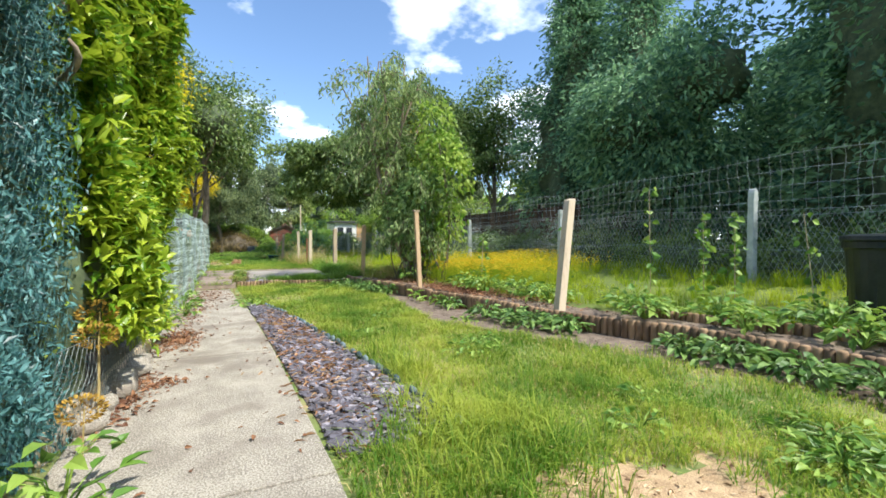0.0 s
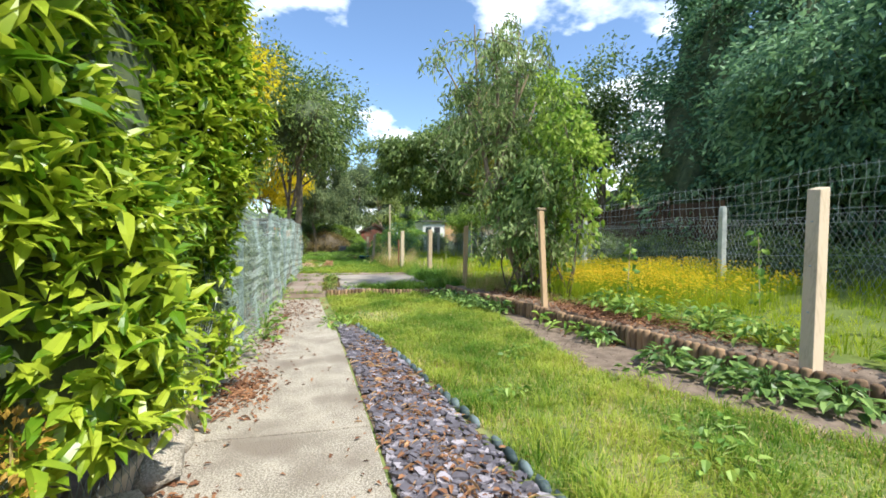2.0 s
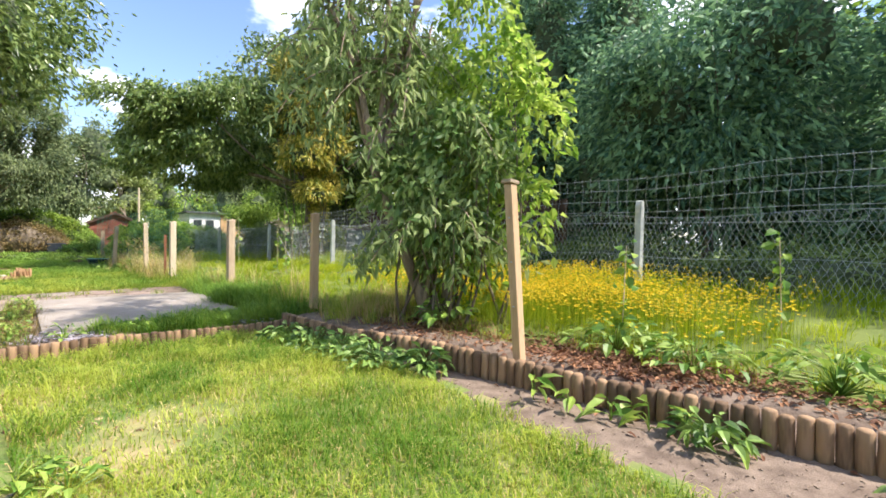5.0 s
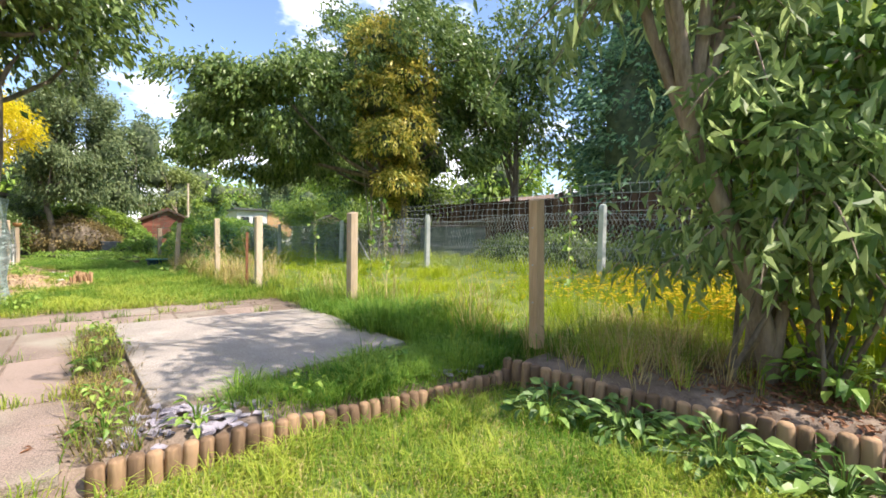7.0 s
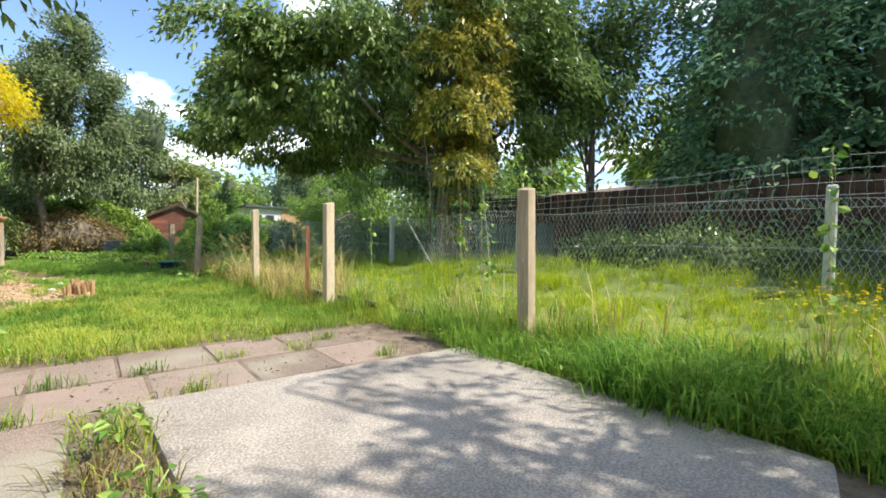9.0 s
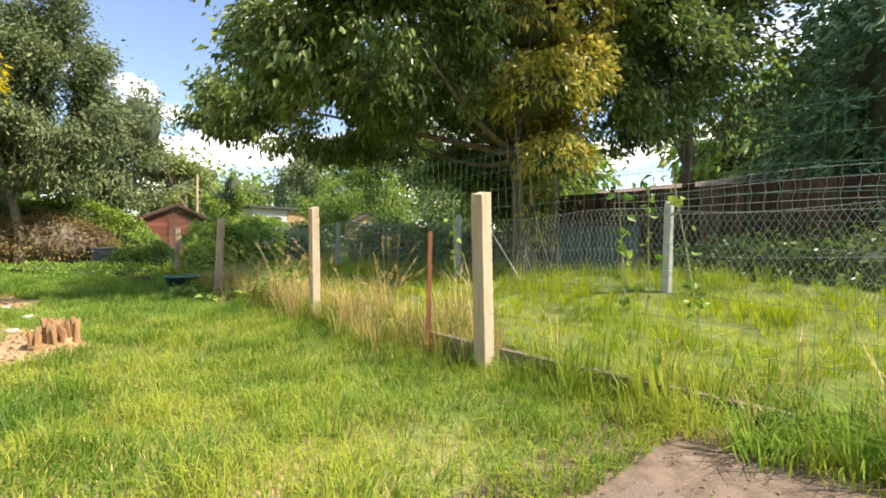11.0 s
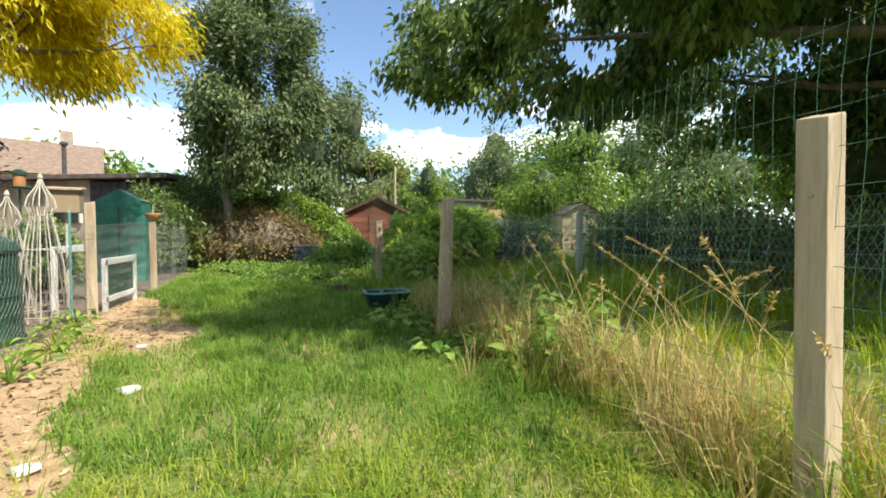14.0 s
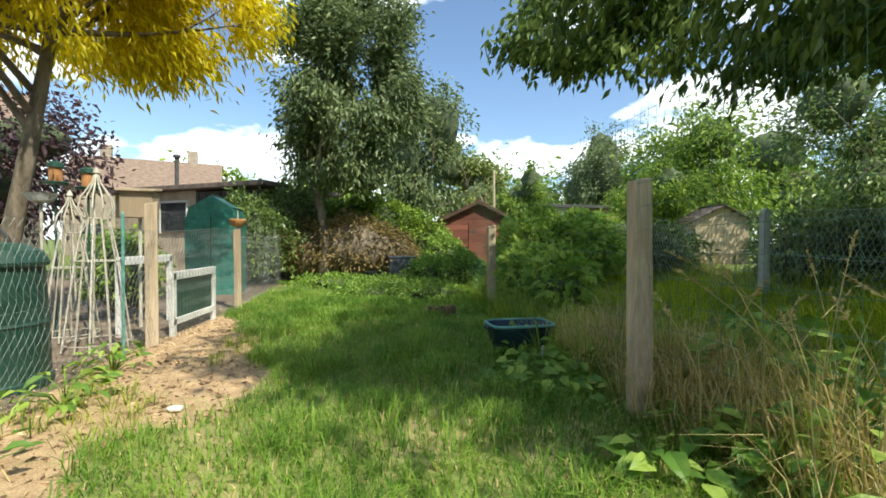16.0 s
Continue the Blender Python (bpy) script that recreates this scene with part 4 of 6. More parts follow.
def build_slate():
    ob = tagged(thing("slate_bed", 0.7, 5.5, 0.0), "strip of loose purple-grey slate chippings beside the path", "slate chippings")
    kinds = [chip_mesh(k) for k in range(9)]
    geo = []
    for me in kinds:
        v = np.array([q.co[:] for q in me.vertices]); f = np.array([list(p.vertices) for p in me.polygons])
        geo.append((v, f))
    V, F, n0, made = [], [], 0, 0
    for i in range(4200):
        y = rng.uniform(2.45, 8.9)
        lo, hi = along(PATH_R, y) + 0.04, along(SLATE_R, y) - 0.02
        if y > 8.4:
            hi -= 0.15
        if hi - lo < 0.05:
            continue
        if rng.random() > (hi - lo) / 0.75:
            continue
        x = rng.uniform(lo, hi)
        s = rng.uniform(0.022, 0.062)
        m = pose(x - 0.7, y - 5.5, 0.004 + rng.random() * 0.028, rng.normal() * 10, rng.normal() * 10, rng.uniform(0, 360)) @ Matrix.Diagonal((s, s, s, 1))
        k = rng.integers(9)
        if made < 300 and s > 0.04 and y < 6.2:
            put("slate_chip", kinds[k], ob, m)
            made += 1
        else:
            v, f = geo[k]
            M = np.array(m)
            V.append(v @ M[:3, :3].T + M[:3, 3]); F.append(f + n0); n0 += len(v)
    tagged(put("chipping_bed", raw("chipping_bed", np.concatenate(V), np.concatenate(F), M_SLATE), ob), kind="stuff")
    slab("bedding", [(0.46, 2.42), (1.2, 2.5), (0.32, 8.7), (0.02, 8.9)], 0.008, 0.03, M_SOIL, ob).location = (-0.7, -5.5, 0)
    return ob


build_slate()


def slate_heap(x0, x1, y0, y1, n, label):
    ob = tagged(thing("slate_heap", (x0 + x1) / 2, (y0 + y1) / 2, 0.1), label, "slate chippings", "loose slate by the patio")
    kinds = [chip_mesh(k) for k in range(9)]
    for i in range(n):
        x, y = rng.uniform(x0, x1), rng.uniform(y0, y1)
        s = rng.uniform(0.03, 0.07)
        put("slate_chip", kinds[rng.integers(9)], ob, pose(x - (x0 + x1) / 2, y - (y0 + y1) / 2, float(height(x, y)) - 0.1 + rng.random() * 0.02, rng.normal() * 9, rng.normal() * 9, rng.uniform(0, 360)) @ Matrix.Diagonal((s, s, s, 1)))


slate_heap(-0.15, 0.75, 12.0, 12.5, 90, "scattered grey slate chips behind the low log edging")
slate_heap(1.9, 2.5, 12.0, 12.5, 70, "heap of grey slate chips at the patio's corner")
edge = tagged(thing("stone_edging", 1.0, 5.0, 0.0), "low blue-grey stone edging between slate and lawn", "garden edging")
for y in np.arange(2.55, 8.6, 0.17):
    x = along(SLATE_R, y) + 0.03
    if rng.random() < 0.9:
        lump("edging_stone", (0.035, 0.095, 0.045), M_EDGE, edge, (x - 1.0, y - 5.0, 0.015 + 0.01 * rng.random()), 0.3, 1.0, 1, y)


# ---- grass ----
def scatter(n, x0, x1, y0, y1):
    return rng.uniform(x0, x1, n), rng.uniform(y0, y1, n)


def lawn_mask(x, y):
    """How thick the short grass stands at a place, 0 to 1."""
    first = (y < LOG_Y - 0.05) & (y > -2) & (x < along(BED, y) - np.interp(y, [0, 3, 6, 9.5, 10.2], [0.55, 0.65, 1.12, 0.25, 0.05])) & \
        (x > np.where(y < 2.5, along(PATH_R, y) + 0.03, np.where(y < 8.7, along(SLATE_R, y) + 0.06, along(PATH_R, y) + 0.1)))
    second = (y > 16.9) & (y < 31.5) & (x < along(FENCE, y) + 0.1) & (x > along(LEFT, y) + 0.05)
    rim = (y > LOG_Y + 0.05) & (y <= 16.9) & ((x > 2.3) & (x < along(FENCE, y) + 0.2) | ((y < 12.75) & (x > 0.6)))
    strip = (y > 12.0) & (y < 15.6) & (x > -0.3) & (x < 0.03)
    m = np.where(first | second, 1.0, np.where(rim, 0.9, np.where(strip, 0.45, 0.0)))
    patch = 0.5 + 0.5 * np.sin(x * 2.1 + 1.3 * np.sin(y * 1.3)) * np.sin(y * 1.7 + np.sin(x * 2.7))
    m = m * (0.55 + 0.45 * patch)
    bare = np.maximum(0, 1 - ((x - 1.5) / 0.9) ** 2 - ((y - 4.4) / 0.8) ** 2) * 0.4 + np.maximum(0, 1 - ((x - 0.9) / 0.8) ** 2 - ((y - 9.3) / 0.7) ** 2) * 0.6
    return m * (1 - 0.995 * np.minimum(1, 1.3 * chip_zone(x, y))) * (1 - bare)


def lawn(label, n, box4, tall, leaf=None):
    x, y = scatter(n, *box4)
    keep = rng.random(n) < lawn_mask(x, y)
    x, y = x[keep], y[keep]
    tuft = 0.6 + 0.7 * np.maximum(0, np.sin(x * 6.1 + np.sin(y * 4)) * np.sin(y * 5.3 + 0.7 * np.sin(x * 5)))
    edge_y = np.minimum(np.abs(y - LOG_Y), 0.6) / 0.6
    h = tall * tuft * rng.uniform(0.5, 1.35, len(x)) * (1.5 - 0.5 * edge_y)
    P = np.stack([x, y, height(x, y) - 0.005], 1)
    V, F = blades(P, h, rng.uniform(0.004, 0.008, len(x)), rng.uniform(0.4, 1.3, len(x)))
    ob = put("lawn_grass", raw("lawn_grass", V, F, leaf or F_GRASS))
    return tagged(ob, label, "grass", kind="stuff")


lawn("bright green uneven lawn grass with pale worn patches", 205000, (-0.3, 4.3, 0.2, 11.9), 0.12)
lawn("grass tufts round the concrete base", 26000, (-0.4, 3.1, 11.8, 17.0), 0.16)
lawn("long bright green lawn grass lit by the sun", 80000, (-2.4, 3.0, 16.8, 22.8), 0.15)
# same lawn in cooler, deeper blades: tree shade put into the colour
lawn("long soft green lawn grass, coloured for tree shade", 115000, (-2.4, 3.0, 22.8, 31.5), 0.15, F_LUSH)


lawn("short dry straw blades mixed through the lawn", 60000, (-0.3, 4.3, 0.2, 11.9), 0.075, F_DRY)
lawn("short dry straw blades mixed through the long lawn", 46000, (-2.4, 3.0, 16.8, 31.5), 0.08, F_DRY)


def rough_grass(label, n, inside, tall, width, leaf, lean=(0.25, 1.0), box4=(1.5, 8.4, -1, 34)):
    k = 22                                              # blades to a tuft, spreading from its middle
    x, y = scatter(n // k, *box4)
    keep = rng.random(len(x)) < inside(x, y)
    x, y = x[keep], y[keep]
    size = np.repeat(tall(x, y) * rng.uniform(0.55, 1.3, len(x)), k)
    a, r = rng.uniform(0, 2 * math.pi, len(x) * k), np.abs(rng.normal(size=len(x) * k)) * 0.07
    x, y = np.repeat(x, k) + r * np.cos(a), np.repeat(y, k) + r * np.sin(a)
    h = size * rng.uniform(0.45, 1.15, len(x))
    P = np.stack([x, y, height(x, y) - 0.01], 1)
    V, F = blades(P, h, width * rng.uniform(0.7, 1.3, len(x)), rng.uniform(*lean, len(x)), a + rng.normal(size=len(x)) * 0.5)
    ob = put("rough_grass", raw("rough_grass", V, F, leaf))
    return tagged(ob, label, "grass", kind="stuff")


rough_grass("long bright grass tufts at the end of the slate strip", 20000, lambda x, y: np.exp(-((x - 1.3) / 0.45) ** 2 - ((y - 2.2) / 0.45) ** 2) + 0.5 * np.exp(-((x - 1.3) / 0.12) ** 2) * (y > 2) * (y < 4.5),
            lambda x, y: 0.24 + 0 * x, 0.007, F_GRASS, (0.4, 1.1), (0.5, 2.4, 1.4, 4.6))
fx = lambda x, y: x - along(FENCE, y)
rough_grass("tall lush grass of the neighbouring plot", 105000,
            lambda x, y: np.where(x > np.where(y < 11.8, along(BED, y) + 0.75, along(FENCE, y) + 0.15), 0.95, 0.0) * (1 - 0.6 * smooth(6, 8, y) * smooth(13, 11, y) * smooth(5.2, 4, x)),
            lambda x, y: 0.22 + 0.13 * np.sin(x * 2.3) * np.sin(y * 1.9) + 0.2 * smooth(7.0, 7.8, x) + 0.1 * smooth(20, 25, y), 0.007, F_FIELD)
rough_grass("long tufted grass leaning along the wire fence", 36000,
            lambda x, y: np.exp(-((fx(x, y) - 0.1) / 0.28) ** 2) * (y > 12.1) * np.where(y < 18, 1.0, 0.75),
            lambda x, y: 0.42 + 0.12 * np.sin(y * 3), 0.008, F_GRASS, (0.3, 1.0), (1.2, 3.6, 12, 31))
rough_grass("deep lush green grass beside the concrete base", 34000, lambda x, y: (x > 2.3 + 0.12 * np.sin(y * 4)) * (x < along(FENCE, y) + 0.35) * np.exp(-((y - 13.8) / 1.9) ** 2),
            lambda x, y: 0.34 + 0.1 * np.sin(y * 2.7 + x), 0.008, F_LUSH, (0.4, 1.2), (2.2, 3.6, 12, 17))
rough_grass("green grass between the concrete base and the log edging", 12000, lambda x, y: 0.9 * (x > 0.7 + 0.3 * np.sin(y * 9)) * (y < 12.5 + 0.2 * x / 2.4), lambda x, y: 0.2 + 0.05 * np.sin(x * 5), 0.007, F_LUSH, (0.5, 1.3), (0.5, 2.6, 11.98, 12.95))
rough_grass("brown dry grass in the gap beside the concrete base", 3200, lambda x, y: 0.4 + 0.4 * np.sin(y * 3) ** 2, lambda x, y: 0.14 + 0 * x, 0.006, F_BRAMBLE, (0.5, 1.3), (-0.27, 0.05, 12.0, 15.2))
rough_grass("thick tufts standing up through the lawn", 30000, lambda x, y: 0.7 * lawn_mask(x, y) * (np.sin(x * 3.7 + np.sin(y * 2.3)) * np.sin(y * 3.1 + x) > -0.1), lambda x, y: 0.15 + 0.04 * np.sin(x * 4 + y * 3), 0.006, F_GRASS, (0.5, 1.3), (0.2, 4.2, 0.9, 11.8))
rough_grass("thick tufts of long lawn grass in the sun", 36000, lambda x, y: 0.75 * lawn_mask(x, y) * (np.sin(x * 3.1 + np.sin(y * 2.1)) * np.sin(y * 2.9 + x) > -0.1), lambda x, y: 0.2 + 0.05 * np.sin(x * 4 + y * 3), 0.006, F_LUSH, (0.5, 1.3), (-1.2, 2.6, 17.0, 30.0))
rough_grass("dry straw-coloured grass stalks along the wire fence", 42000,
            lambda x, y: np.exp(-((fx(x, y) - 0.2) / 0.3) ** 2) * (np.exp(-((y - 20.3) / 1.5) ** 2) + 0.45 * np.exp(-((y - 24.0) / 1.5) ** 2) + 0.3 * np.exp(-((y - 13) / 1.3) ** 2) + 0.25 * np.exp(-((y - 16) / 1.3) ** 2)),
            lambda x, y: 0.62 + 0.18 * np.sin(y * 4), 0.007, F_DRY, (0.15, 0.9), (1.2, 3.8, 11.9, 28))

rough_grass("dry brown litter and dead stems at the buddleia's foot", 7000, lambda x, y: np.exp(-((x - 3.75) / 0.45) ** 2 - ((y - 10.2) / 0.8) ** 2) * (x > along(BED, y) + 0.15),
            lambda x, y: 0.2 + 0 * x, 0.006, F_BRAMBLE, (0.5, 1.3), (2.8, 4.6, 8.8, 11.7))
rough_grass("grass tufts straggling over bare ground", 5000, lambda x, y: 0.55 * np.exp(-((x - 2.3) / 0.8) ** 2 - ((y - 1.75) / 0.5) ** 2), lambda x, y: 0.11 + 0 * x, 0.006, F_GRASS, (0.5, 1.3), (1.0, 3.9, 0.9, 3.0))

rough_grass("tangle of dry straw stems leaning on the wire fence", 16000, lambda x, y: np.exp(-((fx(x, y) - 0.25) / 0.3) ** 2) * (0.35 + 0.65 * np.sin(y * 2.2) ** 2),
            lambda x, y: 0.55 + 0 * x, 0.005, F_DRY, (0.3, 1.2), (1.5, 3.6, 21.8, 26.5))

rough_grass("straggling half-dry grass behind the corner of the log edging", 9000, lambda x, y: np.exp(-((x - 3.7) / 0.6) ** 2 - ((y - 11.3) / 0.6) ** 2) * (x > along(BED, y) + 0.2),
            lambda x, y: 0.4 + 0 * x, 0.006, F_DRY, (0.3, 1.1), (2.8, 5.2, 10.0, 12.6))
rough_grass("green grass behind the corner of the log edging", 9000, lambda x, y: np.exp(-((x - 3.7) / 0.7) ** 2 - ((y - 11.4) / 0.7) ** 2) * (x > along(BED, y) + 0.2),
            lambda x, y: 0.34 + 0 * x, 0.007, F_GRASS, (0.3, 1.1), (2.8, 5.2, 10.0, 12.6))


# ---- dry seed stalks, flowers, bed plants ----
def stalk(x, y, h, lean, heading, label="long dry grass stalk with a seed head"):
    ob = tagged(thing("dry_stalk", x, y, float(height(x, y))), label, "dry stalk", "dry stalks by the fence")
    t = np.linspace(0, 1, 9)[:, None]
    d = np.array([math.cos(heading), math.sin(heading), 0])
    p = t * np.array([0, 0, h]) * (1 - 0.25 * lean * t) + d * h * lean * t ** 1.6
    V, F = tubes([p], [(0.004, 0.002)], 5)
    put("stem", raw("stem", V, F, F_DRY), ob)
    n = 26
    q = p[-1] - (p[-1] - p[-2]) * rng.uniform(0, 1.3, n)[:, None]
    V, F = leaves(q, rng.normal(size=(n, 3)) * 0.5 + (p[-1] - p[-2]) * 8, 0.035, 0.3)
    tagged(put("seed_head", raw("seed_head", V, F, F_DRY), ob), kind="stuff")
    return ob


for i in range(60):
    y = rng.choice([rng.normal(20.6, 0.9), rng.normal(24.0, 0.8), rng.normal(22.5, 1.0)])
    stalk(float(along(FENCE, y)) + rng.normal(0.25, 0.2), y, rng.uniform(0.6, 1.2), rng.uniform(0.2, 0.8), rng.uniform(0, 6.28))


def buttercups(n):
    x, y = scatter(n, 4.0, 7.6, 6.8, 17.0)
    k = rng.random(n) < np.exp(-((y - 9.8) / 2.1) ** 2) * np.exp(-((x - 5.6) / 1.4) ** 2)
    x, y = x[k], y[k]
    h = rng.uniform(0.28, 0.5, len(x))
    P = np.stack([x, y, height(x, y) + h], 1)
    m = 5
    a = np.tile(np.arange(m) * 2 * math.pi / m, len(P)) + np.repeat(rng.uniform(0, 6.28, len(P)), m)
    W = np.stack([np.cos(a), np.sin(a), np.full(len(a), 0.35)], 1)
    V, F = leaves(np.repeat(P, m, 0), W, 0.019, 0.9, 0.05, 0.0)
    ob = tagged(thing("buttercups", 5.8, 10.8, 0.3), "drift of small yellow wild flowers in the grass", "flowers", kind="stuff")
    o = np.array([5.8, 10.8, 0.3])
    tagged(put("petals", raw("petals", V - o, F, F_PETAL), ob), kind="stuff")
    S = np.stack([P - np.stack([0 * h, 0 * h, h], 1), P], 1)
    V, F = wires(S, 0.0016)
    tagged(put("flower_stems", raw("flower_stems", V - o, F, F_FIELD), ob), kind="stuff")


buttercups(32000)


def leafy_plant(x, y, r, h, n, size, leaf=None, label="broad-leaved weed growing by the bed", name="weed", group="", width=0.55):
    z = float(height(x, y))
    ob = tagged(thing(name, x, y, z), label, "plant", group)
    a = rng.uniform(0, 2 * math.pi, n)
    q = np.sqrt(rng.random(n))
    tip = np.stack([np.cos(a) * r * q, np.sin(a) * r * q, h * (1 - 0.55 * q ** 2) * rng.uniform(0.5, 1.0, n)], 1)
    S = [np.array([(0, 0, 0), tip[i] * [0.4, 0.4, 0.75], tip[i]]) for i in range(0, n, 2)]
    V, F = tubes(S, [(0.005, 0.003)] * len(S), 4)
    tagged(put("stemwork", raw("stemwork", V, F, leaf or F_WEED), ob), kind="stuff")
    W = np.stack([np.cos(a), np.sin(a), rng.uniform(-0.5, 0.4, n)], 1) + rng.normal(size=(n, 3)) * 0.25
    V, F = broad(tip, W, np.array([0, 0, 1.0]) + rng.normal(size=(n, 3)) * 0.35, size * rng.uniform(0.6, 1.3, n), width)
    put("foliage", raw("foliage", V, F, leaf or F_WEED), ob)
    return ob


bed_group = "leafy plants along the raised bed"
for y, dx, r, n in [(0.9, -0.35, 0.35, 60), (1.6, -0.35, 0.35, 60), (2.1, -0.4, 0.3, 60), (2.7, -0.3, 0.36, 76), (3.1, -0.3, 0.25, 44), (4.5, -0.2, 0.22, 40), (4.9, -0.35, 0.3, 60), (5.3, -0.25, 0.25, 44), (5.8, -0.3, 0.22, 36),
                    (6.9, -0.2, 0.18, 26), (9.2, -0.2, 0.2, 34), (9.7, -0.3, 0.32, 56), (10.2, -0.3, 0.32, 56), (10.7, -0.25, 0.28, 46), (11.2, -0.3, 0.26, 40)]:
    leafy_plant(float(along(BED, y)) + dx, y, r * 1.1, 0.24, int(n * 2.1), 0.115 if y < 9.5 else 0.1, F_BEAN, "dark green bean plant in front of the log edging", "bean_plant", bed_group)
for y, dx, r, n, h in [(1.5, 0.8, 0.5, 110, 0.35), (2.4, 0.9, 0.5, 120, 0.4), (3.4, 0.8, 0.45, 100, 0.35), (4.3, 0.75, 0.5, 110, 0.35), (5.6, 0.7, 0.45, 90, 0.3), (6.4, 0.9, 0.5, 100, 0.4), (7.3, 0.8, 0.4, 80, 0.35), (8.0, 1.0, 0.45, 80, 0.35), (9.9, 0.9, 0.4, 70, 0.4), (0.6, 1.0, 0.6, 120, 0.45), (2.0, 0.35, 0.25, 60, 0.3), (2.9, 0.35, 0.25, 60, 0.3), (3.9, 0.3, 0.25, 56, 0.3), (1.2, 1.7, 0.6, 120, 0.45)]:
    leafy_plant(float(along(BED, y)) + dx, y, r, h, n, 0.12, None, "sprawling green potato plant in the raised bed", "potato_plant", "plants in the raised bed")
for y in (6.75, 7.0, 7.25, 7.5, 7.8, 8.1):
    leafy_plant(float(along(BED, y)) - 0.2, y, 0.08, 0.2, 7, 0.17, None, "young broad-bladed seedling in bare soil", "seedling", "row of seedlings", 0.33)
for x, y, r, n in [(2.2, 4.1, 0.3, 40), (2.45, 4.4, 0.25, 30), (2.0, 6.5, 0.2, 20), (1.4, 5.3, 0.2, 20), (2.9, 5.6, 0.2, 22), (0.05, 9.0, 0.22, 46), (0.25, 8.75, 0.18, 36), (-0.05, 8.55, 0.15, 24), (2.85, 1.2, 0.3, 110), (3.05, 0.95, 0.3, 100), (3.2, 1.4, 0.3, 90), (2.3, 2.0, 0.2, 24), (2.7, 2.3, 0.2, 20)]:
    leafy_plant(x, y, r, 0.14, n, 0.075, None, "low broad-leaved weed in the lawn", "lawn_weed", "weeds in the lawn")
for x, y, r, n, h in [(1.75, 25.7, 0.3, 40, 0.22), (1.5, 25.3, 0.3, 36, 0.2), (1.6, 26.2, 0.3, 34, 0.2), (1.9, 24.4, 0.25, 26, 0.25), (2.2, 23.9, 0.3, 30, 0.45), (2.35, 23.3, 0.3, 36, 0.5), (2.1, 23.5, 0.25, 26, 0.3), (2.45, 24.1, 0.3, 30, 0.6), (2.75, 23.8, 0.32, 60, 0.55), (2.1, 24.2, 0.26, 44, 0.3), (1.35, 25.6, 0.26, 34, 0.16), (2.6, 24.8, 0.35, 60, 0.6), (1.55, 24.2, 0.22, 26, 0.18)]:
    leafy_plant(x, y, r, h, n, 0.12, None, "large-leaved green weed at the fence's foot", "weed", "weeds at the fence's foot", 0.7)
for x, y in [(-1.7, 25.3), (-1.85, 26.0), (-1.55, 24.4), (-1.0, 17.6), (-1.1, 10.0), (-0.95, 8.6), (-0.85, 7.85), (-1.0, 6.9), (-1.15, 11.6), (-1.2, 13.5)]:
    leafy_plant(x, y, 0.25, 0.3, 46, 0.085, None, "small leafy weed along the wire fence", "weed", "weeds along the wire fence")
leafy_plant(-0.75, 2.4, 0.24, 0.4, 30, 0.12, F_WEED, "young bright green sapling with broad leaves", "sapling")
leafy_plant(-0.66, 2.15, 0.18, 0.26, 18, 0.11, F_WEED, "young bright green sapling with broad leaves", "sapling")
leafy_plant(-0.38, 2.12, 0.12, 0.16, 9, 0.085, F_HEDGE, "small bright weed in a path joint", "weed")
for x, y, z in [(-0.85, 3.35, 0.62), (-0.88, 3.5, 0.75), (-0.82, 2.95, 0.3)]:
    ob = tagged(thing("sedum", x, y, 0.0), "dried golden-brown flower head beside the hedge", "flower", "dried flower heads")
    V, F = tubes([[(0, 0, 0), (0.01, 0.01, z)]], [(0.005, 0.004)], 5)
    put("stem", raw("stem", V, F, F_DRY), ob)
    n = 240
    d = unit(rng.normal(size=(n, 3))) * np.array([0.1, 0.1, 0.06]) + [0, 0, z]
    V, F = leaves(d, d - [0, 0, z - 0.05], 0.03, 0.5)
    put("flower_head", raw("flower_head", V, F, F_SEDUM), ob)

for x, y in [(-0.12, 12.3), (-0.1, 12.9), (-0.15, 13.6), (-0.05, 14.4), (-0.1, 15.1), (0.3, 12.15), (1.0, 12.25), (1.8, 12.4), (2.5, 12.6), (2.55, 13.5), (2.5, 14.6), (2.4, 15.8)]:
    leafy_plant(x, y, 0.14, 0.2, 26, 0.06, None, "small leafy weed between slabs", "weed", "weeds between the slabs")


def joint_tufts(spots):
    P = np.concatenate([np.stack([x + rng.normal(size=60) * 0.07, y + rng.normal(size=60) * 0.03, np.full(60, 0.11)], 1) for x, y in spots])
    V, F = blades(P, rng.uniform(0.06, 0.16, len(P)), 0.006, rng.uniform(0.2, 1.0, len(P)))
    return tagged(put("joint_grass", raw("joint_grass", V, F, F_GRASS)), "tufts of grass growing in paving joints", "grass", kind="stuff")


joint_tufts([(-0.55, 15.63), (-0.9, 15.62), (-0.4, 16.22), (0.1, 16.24), (0.62, 16.3), (1.2, 16.28), (1.7, 15.7), (0.3, 15.65), (-0.9, 16.8), (-0.3, 16.85), (0.4, 16.9), (1.0, 16.75), (1.5, 16.5), (-0.32, 13.1), (-0.8, 14.35), (-0.6, 13.1), (-1.0, 12.0), (-0.4, 11.75), (-0.7, 11.7)])

rough_grass("scattered grass tufts growing through wood chippings", 14000, lambda x, y: 0.55 * (chip_zone(x, y) > 0.5) * (np.sin(x * 3.1 + y) * np.sin(y * 2.3) > 0.35), lambda x, y: 0.16 + 0 * x, 0.006, F_GRASS, (0.4, 1.1), (-2.1, -0.2, 20, 29))


